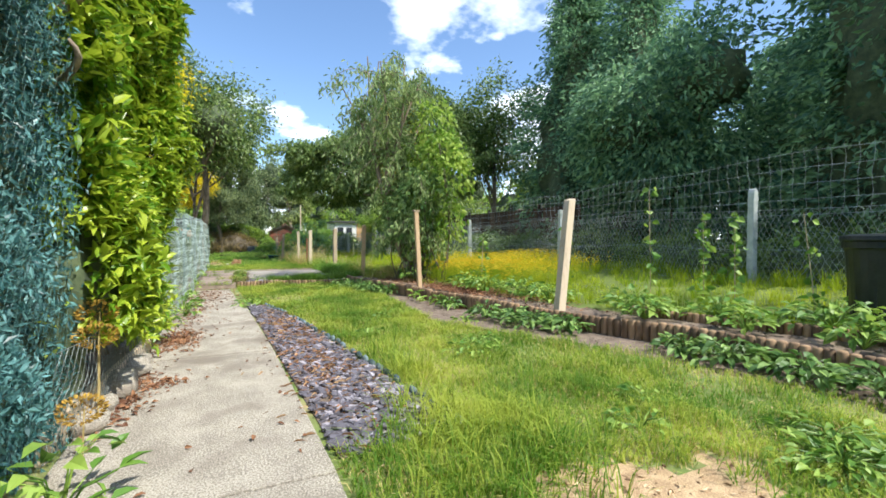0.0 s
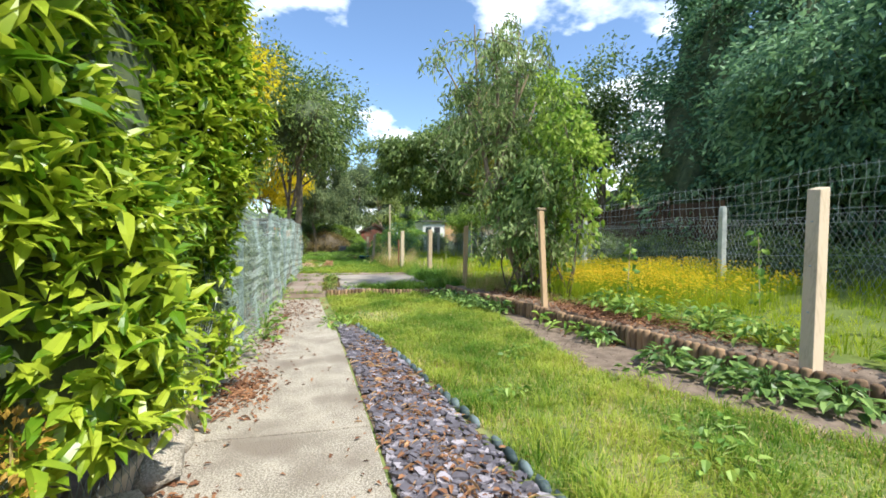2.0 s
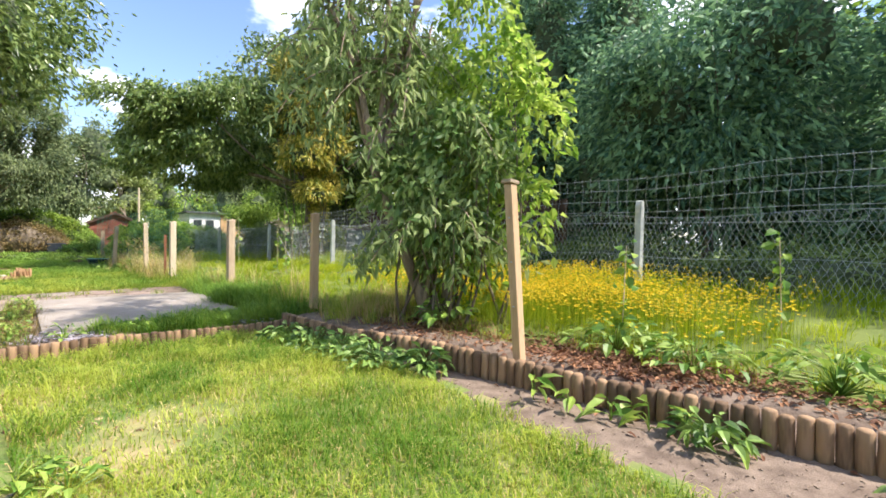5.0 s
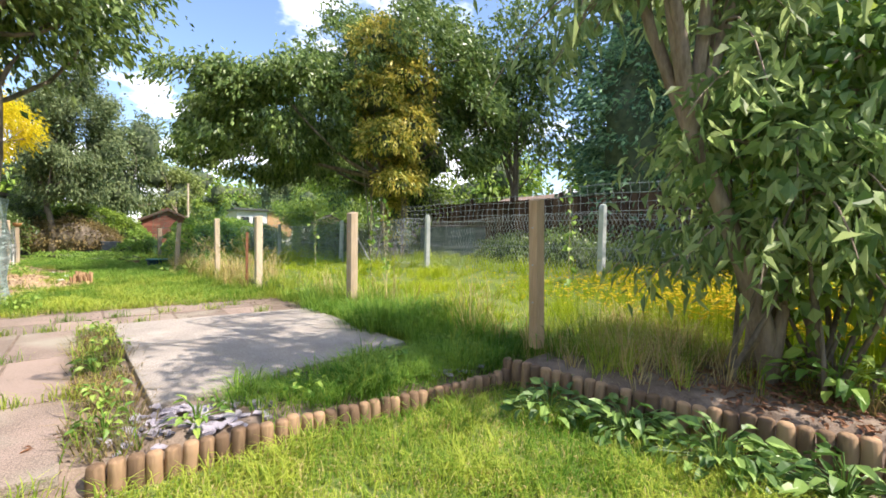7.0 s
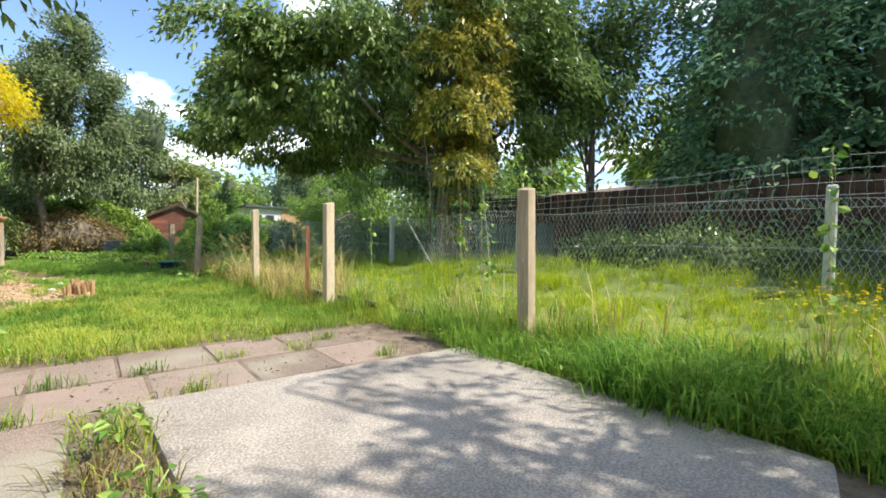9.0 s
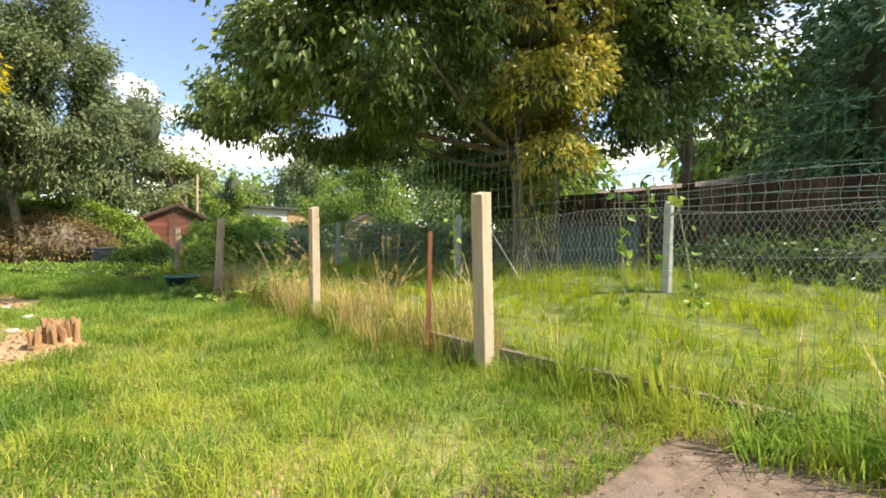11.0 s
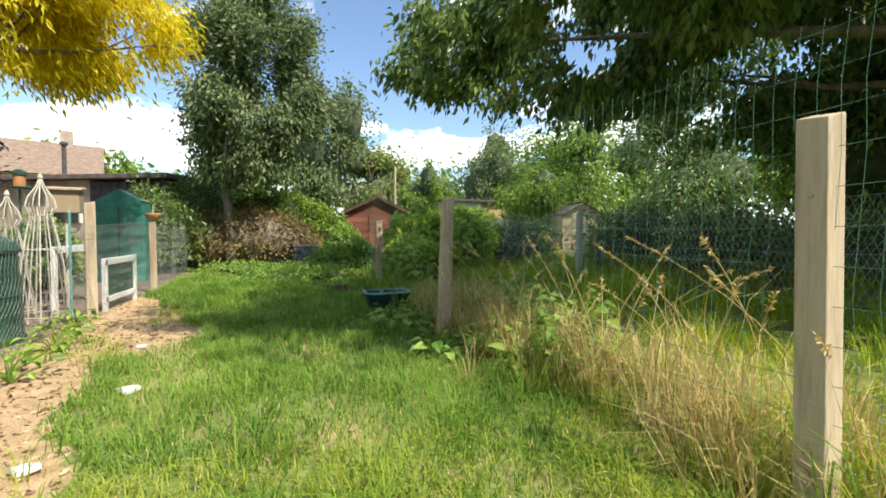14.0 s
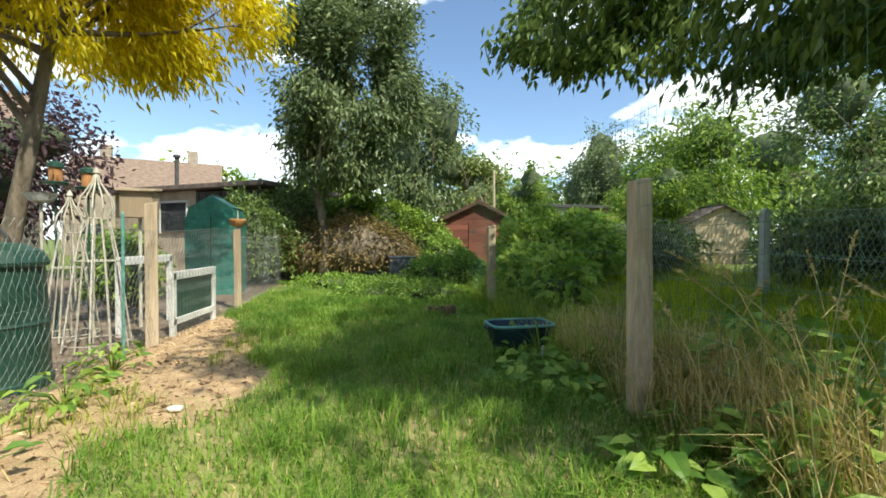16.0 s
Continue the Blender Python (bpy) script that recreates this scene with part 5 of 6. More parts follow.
# ---- more trees and hedges round the plots ----
def sapling_tree(x, y, h, r, n, leaf, size, label, z0=0.35, name="tree", group="", core=0.6, trunk=0.12, category="tree"):
    """A broadleaf tree: trunk, limbs, inner cores in a shade colour and a ragged crown."""
    zb = float(height(x, y))
    ob = tagged(thing(name, x, y, zb), label, category, group)
    blobs = []
    for k in range(7):
        a = k * 2.4 + x
        q = 0.45 * r * (k > 0)
        blobs.append((np.array([q * math.cos(a), q * math.sin(a), h * (z0 + (0.95 - z0) * (0.25 + 0.65 * ((k * 0.37 + 0.2) % 1)))]), np.array([r * 0.62, r * 0.62, h * (1 - z0) * 0.3])))
    C = crown_points(blobs, max(60, n // 40))
    paths, radii = [limb((0, 0, -0.1), (0.1, 0.1, h * 0.7), 0.05, 8)], [(trunk * 1.3, trunk, trunk * 0.4)]
    for c in C[:: max(1, len(C) // 16)]:
        paths.append(limb((0, 0, h * rng.uniform(0.2, 0.6)), c, 0.2, 6)); radii.append((trunk * 0.4, trunk * 0.08))
    V, F = tubes(paths, radii, 6)
    put("trunk", raw("trunk", V, F, M_BARK, True), ob)
    m = len(C) * 40
    P = np.repeat(C, 40, 0) + rng.normal(size=(m, 3)) * r * 0.12
    W = unit(P - [0, 0, h * 0.6]) * 0.6 + rng.normal(size=(m, 3)) * 0.5 - [0, 0, 0.35]
    V, F = leaves(P, W, size * rng.uniform(0.6, 1.3, m), 0.45)
    put("crown", raw("crown", V, F, leaf), ob)
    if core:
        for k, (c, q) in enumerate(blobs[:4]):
            lump("inner_core", tuple(q * core), M_INNER_SHADE, ob, tuple(c), 0.35, 1.2, 3, x + k)
    return ob


sapling_tree(12.4, 9.6, 6.4, 3.0, 32000, F_DARK, 0.2, "large leafy green tree with a sunlit top", 0.1, core=0.5, group="trees behind the chain-link fence")
sapling_tree(12.6, 20.8, 9.2, 3.0, 13500, F_CHERRY, 0.2, "open-crowned tree with sky showing through", 0.42, core=0.0, group="trees behind the chain-link fence")
sapling_tree(12.0, 26.5, 5.2, 2.6, 7000, F_MIDTREE, 0.18, "rounded green tree behind the plots", 0.15, core=0.7)
sapling_tree(1.4, 44.0, 8.2, 2.3, 9000, F_OLIVE, 0.24, "soft grey-green tree beyond the garden's end", 0.12, core=0.6)
sapling_tree(4.2, 46.5, 6.2, 2.0, 8000, F_WILLOW, 0.26, "yellow-green weeping willow beyond the sheds", 0.1, core=0.6)
sapling_tree(6.5, 43.0, 4.4, 1.1, 6000, F_MIDTREE, 0.2, "bright green small tree beyond the sheds", 0.1, core=0.6)
sapling_tree(14.9, 53.0, 9.2, 2.8, 7000, F_OLIVE, 0.26, "tall grey-green tree beyond the sheds", 0.1, core=0.6)
sapling_tree(18.5, 47.0, 8.0, 4.0, 16000, F_MIDTREE, 0.3, "broad light green tree beyond the sheds", 0.1, core=0.5)
sapling_tree(12.3, 41.0, 4.2, 2.0, 16000, F_MIDTREE, 0.17, "leafy green tree by the far plots", 0.05, core=0.5)
sapling_tree(17.0, 36.0, 7.2, 3.0, 14000, F_CHERRY, 0.19, "leafy green tree by the far plots", 0.05, core=0.5)
sapling_tree(-9.8, 34.0, 4.4, 2.6, 9000, F_PURPLE, 0.18, "dark purple-leaved tree near the houses", 0.2, core=0.5)
sapling_tree(-1.7, 18.6, 8.4, 2.6, 22000, F_CHERRY, 0.15, "tall dark green tree overhanging the path's wire fence", 0.38, core=0.4)
sapling_tree(-3.4, 13.3, 7.4, 2.0, 14000, F_YELLOW, 0.13, "golden-leaved tree behind the path's wire fence", 0.38, core=0.4)
sapling_tree(-7.5, 15.0, 6.0, 2.6, 7000, F_OLIVE, 0.2, "grey-green tree in the next garden", 0.2, core=0.7)
for x, y, h, r in [(-22, 30, 8, 5), (-25, 14, 9, 5), (-20, 0, 8, 5), (-12, -14, 8, 4.5), (2, -18, 8, 5), (14, -13, 9, 5), (26, 8, 11, 5), (26, 22, 10, 5), (27, 36, 9, 5), (30, 52, 9, 6), (-4, 58, 8, 5), (-14, 62, 7, 5), (10, 62, 8, 6), (22, 64, 9, 6), (-30, 48, 8, 6)]:
    sapling_tree(x, y, h, r, 3200, F_MIDTREE, 0.6, "distant green tree on the skyline", 0.05, "distant_tree", "trees on the skyline", 0.55, 0.3)

# hedges, brambles and vines at the garden's end and between the plots
bush("bramble_heap", "tangled dry brown brambles under a tree", [((-0.7, 33.6, 0.8), (1.3, 0.9, 0.9)), ((-1.9, 33.9, 0.7), (1.0, 0.8, 0.8)), ((0.2, 34.0, 0.7), (0.7, 0.6, 0.7))], 9000, 0.1, F_BRAMBLE, stems=40)
bush("hedge_bush", "sunlit yellow-green climbing hedge at the garden's end", [((-0.4, 34.8, 1.5), (1.6, 0.7, 0.8)), ((1.0, 34.9, 1.0), (0.8, 0.6, 0.8))], 9000, 0.12, F_MIDTREE)
bush("dark_bush", "dark shaded bush at the garden's end", [((-3.2, 33.2, 0.9), (1.1, 1.0, 1.2)), ((-2.5, 34.4, 1.4), (1.0, 0.8, 1.2))], 8000, 0.11, F_CHERRY)
bush("shed_vine", "green climber sprawling in front of the shed", [((1.75, 31.6, 0.35), (0.45, 0.7, 0.5)), ((1.6, 33.8, 0.55), (0.55, 0.7, 0.75)), ((2.4, 33.2, 0.2), (0.5, 0.7, 0.35)), ((1.2, 32.4, 0.3), (0.6, 0.8, 0.4))], 9000, 0.1, F_WEED)
bush("vine_bush", "broad-leaved green climber over the wire fence", [((2.5, 28.0, 0.45), (0.3, 0.7, 0.45)), ((3.3, 31.0, 0.8), (0.9, 1.1, 0.85)), ((4.6, 32.5, 0.8), (1.1, 1.2, 0.85)), ((2.5, 29.2, 0.4), (0.45, 1.0, 0.55)), ((5.8, 34.5, 0.8), (1.3, 1.2, 1.0))], 17000, 0.15, F_LIME, width=0.6)
bush("hedge_bush", "green bushes at the back of the neighbouring plot", [((6.8, 33.0, 0.7), (1.3, 1.0, 0.9)), ((9.0, 30.0, 0.7), (1.6, 1.2, 1.1)), ((8.2, 27.0, 0.6), (1.0, 1.3, 0.9))], 9000, 0.15, F_CHERRY)
for x, y, r, h in [(9.6, 4, 1.2, 0.8), (9.8, 7.2, 1.3, 0.7), (10.0, 10.5, 1.2, 0.9), (10.1, 13.8, 1.3, 0.8), (10.0, 16.6, 1.2, 0.9), (10.2, 18.6, 1.0, 0.7), (9.4, 1.0, 1.3, 1.0), (10.5, -2, 1.5, 1.2), (9.6, 25.2, 1.2, 0.9), (10.6, 28.2, 1.4, 1.0), (12.5, 30.5, 1.6, 1.2), (13.5, 26.5, 1.6, 1.3)]:
    bush("low_bush", "dark overgrown bush behind the chain-link fence", [((x, y, 0.6), (r, r * 1.3, h)), ((x + 0.7, y + 0.9, 0.5), (r * 0.8, r, h * 0.8))], 3200, 0.14, F_CHERRY, group="bushes behind the chain-link fence", stems=5)
bush("low_bush", "weedy nettles and bindweed at the garden's end", [((0.3, 31.6, 0.1), (1.2, 0.8, 0.22)), ((-0.9, 32.4, 0.1), (1.2, 0.7, 0.2)), ((1.0, 30.3, 0.1), (0.7, 0.7, 0.25)), ((0.0, 30.9, 0.05), (0.9, 0.6, 0.15))], 7000, 0.08, F_WEED, core=0.5)
bush("plot_shrub", "pale green shrub in the vegetable plot", [((-3.3, 28.6, 0.6), (0.5, 0.5, 0.6)), ((-4.2, 26.8, 0.5), (0.7, 0.7, 0.5))], 4000, 0.08, F_WEED)
for c, r in [((-1.3, 6.9, 0.7), (0.16, 0.5, 0.7)), ((-1.35, 8.2, 0.75), (0.18, 0.7, 0.75)), ((-1.4, 9.6, 0.7), (0.2, 0.7, 0.75)), ((-1.5, 11.2, 0.7), (0.2, 0.8, 0.75)), ((-1.6, 14.0, 0.6), (0.25, 1.0, 0.6)), ((-1.75, 17.5, 0.6), (0.3, 1.2, 0.6))]:
    bush("fence_climber", "leafy growth pressing on the wire fence", [(c, r)], 1400, 0.08, F_OLIVE, core=0.6, group="growth behind the path's wire fence", stems=6)
# golden tone here is painted sunlight on green ivy
bush("ivy_mass", "ivy with painted golden sunlight clothing the cherry tree's trunk", [((8.25, 22.4, 1.6), (0.35, 0.35, 1.2)), ((7.7, 21.6, 2.9), (0.75, 0.8, 0.5)), ((8.3, 22.0, 3.3), (0.7, 0.7, 0.8)), ((7.3, 21.7, 4.2), (1.0, 1.1, 0.8)), ((8.2, 21.5, 4.8), (0.9, 0.9, 0.9)), ((7.1, 22.0, 5.7), (1.0, 1.1, 0.8)), ((8.0, 21.6, 6.4), (1.1, 1.0, 0.9)), ((7.5, 22.0, 7.5), (1.2, 1.1, 0.8))], 15000, 0.17, F_SUN_IVY, "climber", droop=0.7, core=0.5)
bush("climbing_hop", "bright leafy climber on the buddleia's sunny side", [((4.15, 10.0, 0.9), (0.4, 0.45, 0.7)), ((4.2, 10.1, 2.0), (0.45, 0.5, 0.8)), ((4.2, 10.3, 3.0), (0.5, 0.5, 0.7)), ((4.4, 9.6, 3.2), (0.6, 0.5, 0.6)), ((4.3, 9.9, 4.0), (0.5, 0.5, 0.6)), ((4.45, 9.3, 1.5), (0.35, 0.4, 0.7)), ((4.5, 9.25, 2.6), (0.45, 0.45, 0.7))], 3000, 0.125, F_LIME, "climber", 0.6, 0.7, 0.0, stems=9)
bush("shaded_climber", "dark broad-leaved climber covering the buddleia's foot", [((3.75, 10.0, 1.45), (0.6, 0.5, 0.65)), ((4.0, 9.85, 2.3), (0.65, 0.55, 0.7)), ((3.5, 10.4, 1.9), (0.45, 0.5, 0.5)), ((3.9, 10.1, 0.9), (0.4, 0.4, 0.4))], 2100, 0.12, F_BUDLEAF, "climber", 0.6, 0.8, 0.0, stems=14)


def bean_pole(x, y, h, lean, n):
    z = float(height(x, y))
    ob = tagged(thing("climbing_bean", x, y, z), "runner bean climbing a thin cane", "plant", "beans on canes")
    top = np.array([lean[0], lean[1], h])
    V, F = tubes([[(0, 0, 0), top * 0.5, top]], [(0.006, 0.005)], 6)
    put("cane", raw("cane", V, F, M_POST), ob)
    t = np.linspace(0, 1.06, 60)
    P = t[:, None] * top + np.stack([0.025 * np.cos(t * 40), 0.025 * np.sin(t * 40), 0 * t], 1)
    V, F = tubes([P], [(0.004, 0.002)], 4)
    put("vine", raw("vine", V, F, F_WEED), ob)
    u = rng.uniform(0.05, 1.05, n)
    Q = u[:, None] * top + rng.normal(size=(n, 3)) * [0.05, 0.05, 0.03]
    W = rng.normal(size=(n, 3)) * [1, 1, 0.2] - [0, 0, 0.7]
    V, F = broad(Q, W, rng.normal(size=(n, 3)), rng.uniform(0.07, 0.15, n), 0.75)
    put("foliage", raw("foliage", V, F, F_WEED), ob)
    return ob


for x, y, h, lean, n in [(6.0, 5.0, 1.75, (0.06, 0.1), 26), (6.0, 4.1, 1.35, (-0.05, 0), 60), (6.05, 3.7, 1.3, (0.05, 0.05), 40), (6.0, 2.75, 1.25, (-0.1, 0.1), 22), (6.0, 13.6, 1.9, (0.05, 0.05), 34), (5.5, 18.5, 1.6, (0.03, 0.05), 18), (5.0, 21.7, 1.75, (0, 0.1), 22), (5.1, 18.6, 1.7, (0.1, 0.2), 24), (5.0, 17.7, 1.85, (0.1, 0.4), 28), (4.6, 8.1, 1.0, (0.05, 0), 30), (6.0, 7.0, 1.1, (0, 0.05), 24)]:
    bean_pole(x, y, h, lean, n)


# ---- sheds, buildings ----
def plank_wall(parent, a, b, z0, top, board, material, thick=0.02, gable=None, upright=False, name="board"):
    """Lapped boards between two plan points. gable: ridge height above the middle."""
    a, b = np.asarray(a, float), np.asarray(b, float)
    L = np.linalg.norm(b - a)
    ang = math.degrees(math.atan2(b[1] - a[1], b[0] - a[0]))
    if upright:
        n = int(L / board)
        for i in range(n):
            h = top - z0 + rng.uniform(-0.01, 0.01)
            p = a + (b - a) * (i + 0.5) / n
            part(name, box(L / n - 0.006, thick, h, 0.003), material, parent, m=pose(p[0], p[1], z0, 0, 0, ang))
        return
    z = z0
    while z < (gable or top) - 0.02:
        w = L if z + board <= top + 0.01 or not gable else L * max(0.06, (gable - z - board * 0.5) / (gable - top))
        p = (a + b) / 2
        part(name, box(w, thick, board - 0.004, 0.003, (0, 0, 0), (3, 0, 0)), material, parent, m=pose(p[0], p[1], z, 0, 0, ang))
        z += board


def build_red_shed():
    ob = tagged(thing("shed", 2.93, 36.2, 0), "weathered red-brown timber shed with an apex felt roof", "shed")
    w, d, e, r = 1.12, 1.9, 1.78, 2.32
    plank_wall(ob, (-w, 0), (w, 0), 0.05, e, 0.14, M_REDWOOD, gable=r)
    plank_wall(ob, (w, 0), (w, d), 0.05, e, 0.14, M_REDWOOD)
    plank_wall(ob, (-w, d), (-w, 0), 0.05, e, 0.14, M_REDWOOD)
    plank_wall(ob, (w, d), (-w, d), 0.05, e, 0.14, M_REDWOOD, gable=r)
    part("wall_body", box(2 * w - 0.05, d - 0.05, e, 0.0, (0, d / 2, 0)), M_REDWOOD, ob)
    for s in (-1, 1):
        ang = math.degrees(math.atan2(r - e, w))
        L = math.hypot(w, r - e) + 0.14
        part("roof_panel", box(L, d + 0.3, 0.03, 0.006), M_FELT, ob, m=pose(s * (w / 2 + 0.05), d / 2, (r + e) / 2 + 0.0, 0, s * ang, 0))
        part("barge_board", box(L, 0.025, 0.11, 0.004), M_DARKWOOD, ob, m=pose(s * (w / 2 + 0.05), -0.17, (r + e) / 2 - 0.07, 0, s * ang, 0))
    for x in (-w, w):
        part("corner_post", box(0.05, 0.05, e, 0.004, (x, -0.01, 0.0)), M_DARKWOOD, ob)
    door = part("door", box(0.8, 0.03, 1.65, 0.004, (0.1, -0.03, 0.06)), M_REDWOOD, ob)
    part("handle", box(0.03, 0.04, 0.14, 0.004, (0.42, -0.06, 0.85)), M_GREYWALL, door)
    for z in (0.35, 1.35):
        part("hinge", box(0.3, 0.012, 0.04, 0.002, (-0.14, -0.052, z)), M_GREYWALL, door)
    return ob


def build_long_building():
    ob = tagged(thing("outbuilding", -3.24, 34.4, 0, 152.2), "long flat-roofed outbuilding with dark and cream walls", "outbuilding")
    L, d, h = 6.1, 3.0, 2.45
    part("dark_wall", box(2.5, d, h, 0.01, (1.25, -d / 2, 0)), M_GREYWALL, ob, "dark grey boarded wall")
    part("cream_wall", box(L - 2.5, d, h + 0.05, 0.01, (2.5 + (L - 2.5) / 2, -d / 2, 0)), M_CREAM, ob, "cream rendered wall")
    part("roof", box(L + 0.5, d + 0.5, 0.14, 0.02, (L / 2, -d / 2, h + 0.06)), M_FELT, ob)
    win = part("window", box(1.1, 0.06, 0.85, 0.005, (3.35, 0.03, 1.3)), M_GLASS, ob)
    part("window_frame", box(0.06, 0.08, 0.95, 0.005, (2.78, 0.04, 1.26)), M_WHITE, win)
    part("window_frame", box(0.06, 0.08, 0.95, 0.005, (3.92, 0.04, 1.26)), M_WHITE, win)
    part("window_frame", box(1.2, 0.08, 0.06, 0.005, (3.35, 0.04, 2.16)), M_WHITE, win)
    part("stove_pipe", lathe([(0.06, h), (0.06, h + 1.25), (0.11, h + 1.26), (0.11, h + 1.33), (0.03, h + 1.36)], 12, at=(4.35, -0.8, 0)), M_GREYWALL, ob, "dark metal stove pipe with a cap")
    for i in range(9):
        part("batten", box(0.02, 0.03, h - 0.05, 0.003, (0.12 + i * 0.28, 0.014, 0.02)), M_GREYWALL, ob)
    return ob


def build_house(x, y, rz, w, d, h, r, label):
    ob = tagged(thing("house", x, y, 0, rz), label, "house", "houses beyond the gardens")
    part("wall", box(w, d, h, 0.02, (0, 0, 0)), M_BRICKHOUSE, ob)
    bm = bmesh.new()
    e = 0.3
    A = [bm.verts.new(p) for p in ((-w / 2 - e, -d / 2 - e, h), (w / 2 + e, -d / 2 - e, h), (w / 2 + e, 0, r), (-w / 2 - e, 0, r), (w / 2 + e, d / 2 + e, h), (-w / 2 - e, d / 2 + e, h))]
    bm.faces.new((A[0], A[1], A[2], A[3])); bm.faces.new((A[3], A[2], A[4], A[5])); bm.faces.new((A[1], A[4], A[2])); bm.faces.new((A[0], A[3], A[5])); bm.faces.new((A[0], A[5], A[4], A[1]))
    roof = part("roof", bm, M_ROOF, ob, "brown tiled pitched roof")
    for cx in (-w * 0.32, w * 0.3) if h > 3 else ():
        part("chimney", box(0.7, 0.5, 1.5, 0.02, (cx, 0, r - 0.6)), M_BRICKHOUSE, roof)
    for i in range(3):
        for z in (0.9, 3.4):
            if z + 1.2 < h:
                wn_ = part("window", box(1.0, 0.08, 1.2, 0.01, (-w * 0.33 + i * w * 0.33, -d / 2 - 0.02, z)), M_GLASS, ob)
                part("window_frame", box(1.12, 0.06, 0.07, 0.005, (-w * 0.33 + i * w * 0.33, -d / 2 - 0.05, z - 0.07)), M_WHITE, wn_)
                part("window_frame", box(0.06, 0.06, 1.2, 0.005, (-w * 0.33 + i * w * 0.33, -d / 2 - 0.06, z)), M_WHITE, wn_)
    return ob


M_REDWOOD = mat("red_brown_cladding", (0.15, 0.05, 0.032), (0.30, 0.11, 0.07), 6, 0.85, 0.5, 60, obj=0.5, stretch=(0.3, 1, 1))
M_DARKWOOD = mat("dark_timber", (0.05, 0.03, 0.022), (0.12, 0.07, 0.045), 6, 0.85, 0.5, 60)
M_BROWNFENCE = mat("brown_fence_boards", (0.06, 0.034, 0.02), (0.14, 0.08, 0.045), 5, 0.9, 0.5, 60, obj=0.6)
M_FELT = mat("roof_felt", (0.10, 0.08, 0.07), (0.22, 0.17, 0.14), 5, 0.95, 0.6, 120)
M_GREYWALL = mat("dark_grey_boards", (0.05, 0.05, 0.052), (0.11, 0.105, 0.10), 5, 0.85, 0.4, 60)
M_CREAM = mat("cream_render", (0.42, 0.34, 0.25), (0.58, 0.48, 0.36), 3, 0.9, 0.3, 80, stain=(0.3, 0.24, 0.18))
M_BRICKHOUSE = mat("pale_brick", (0.29, 0.235, 0.18), (0.43, 0.355, 0.27), 3, 0.9, 0.3, 50)
M_ROOF = mat("brown_roof_tiles", (0.18, 0.125, 0.09), (0.30, 0.215, 0.155), 4, 0.9, 0.6, 30)
M_TANPANEL = mat("tan_cladding", (0.42, 0.25, 0.11), (0.56, 0.36, 0.18), 4, 0.8, 0.3, 50)
M_TANK = mat("blue_grey_metal", (0.04, 0.05, 0.06), (0.09, 0.105, 0.12), 6, 0.6, 0.3, 50)
M_WHITE = mat("white_paint", (0.66, 0.66, 0.62), (0.82, 0.82, 0.79), 5, 0.6, 0.2, 60)
M_GLASS = mat("dark_window_glass", (0.03, 0.035, 0.04), (0.06, 0.065, 0.07), 3, 0.05, 0.0, 20)
M_GREENPLASTIC = mat("dark_green_plastic", (0.012, 0.05, 0.035), (0.03, 0.085, 0.06), 5, 0.45, 0.15, 50)
M_BLACKPLASTIC = mat("black_plastic", (0.010, 0.014, 0.015), (0.028, 0.032, 0.034), 5, 0.4, 0.1, 50)
M_NAVY = mat("navy_plastic", (0.008, 0.025, 0.045), (0.02, 0.05, 0.08), 6, 0.4, 0.15, 50)
M_TURQ = mat("turquoise_plastic", (0.10, 0.30, 0.27), (0.17, 0.40, 0.35), 6, 0.45, 0.1, 50)
M_TEALSHEET = mat("teal_plastic_cover", (0.03, 0.20, 0.16), (0.09, 0.34, 0.28), 4, 0.35, 0.4, 20, leaf=0.3)
M_GREYGREEN = mat("grey_green_metal", (0.08, 0.13, 0.115), (0.16, 0.22, 0.20), 4, 0.6, 0.2, 50)
M_CANE = mat("pale_cane", (0.46, 0.42, 0.34), (0.66, 0.62, 0.52), 12, 0.8, 0.3, 60, obj=0.4)
M_TERRA = mat("terracotta", (0.42, 0.19, 0.07), (0.58, 0.30, 0.12), 8, 0.85, 0.3, 60)
M_STUMP = mat("split_stump_wood", (0.30, 0.17, 0.08), (0.56, 0.37, 0.20), 10, 0.9, 0.8, 60, stretch=(1, 1, 0.15))

build_red_shed()
build_long_building()
build_house(-18.5, 58.0, 20, 9, 7, 4.6, 7.2, "pale brick house with a brown pitched roof")
build_house(-24, 47.5, 30, 8, 7, 6.0, 9.3, "pale brick house with a brown pitched roof")
build_house(17.8, 21.0, 82, 11, 6, 2.3, 3.5, "low house with a pale brown roof behind the fence")

fence = tagged(thing("board_fence", 12.0, 20.0, 0), "dark brown upright board fence behind the plots", "fence")
plank_wall(fence, (-0.1, 5.0), (0.25, -6.5), 0.2, 2.62, 0.15, M_BROWNFENCE, 0.025, upright=True)
for k in range(6):
    part("post", box(0.1, 0.1, 2.6, 0.006, (0.1, 4.8 - k * 2.2, 0.2)), M_DARKWOOD, fence)
for z in (0.7, 2.0):
    part("rail", box(0.06, 11.4, 0.08, 0.006, (0.14, -0.75, z), (0, 0, 1.7)), M_DARKWOOD, fence)

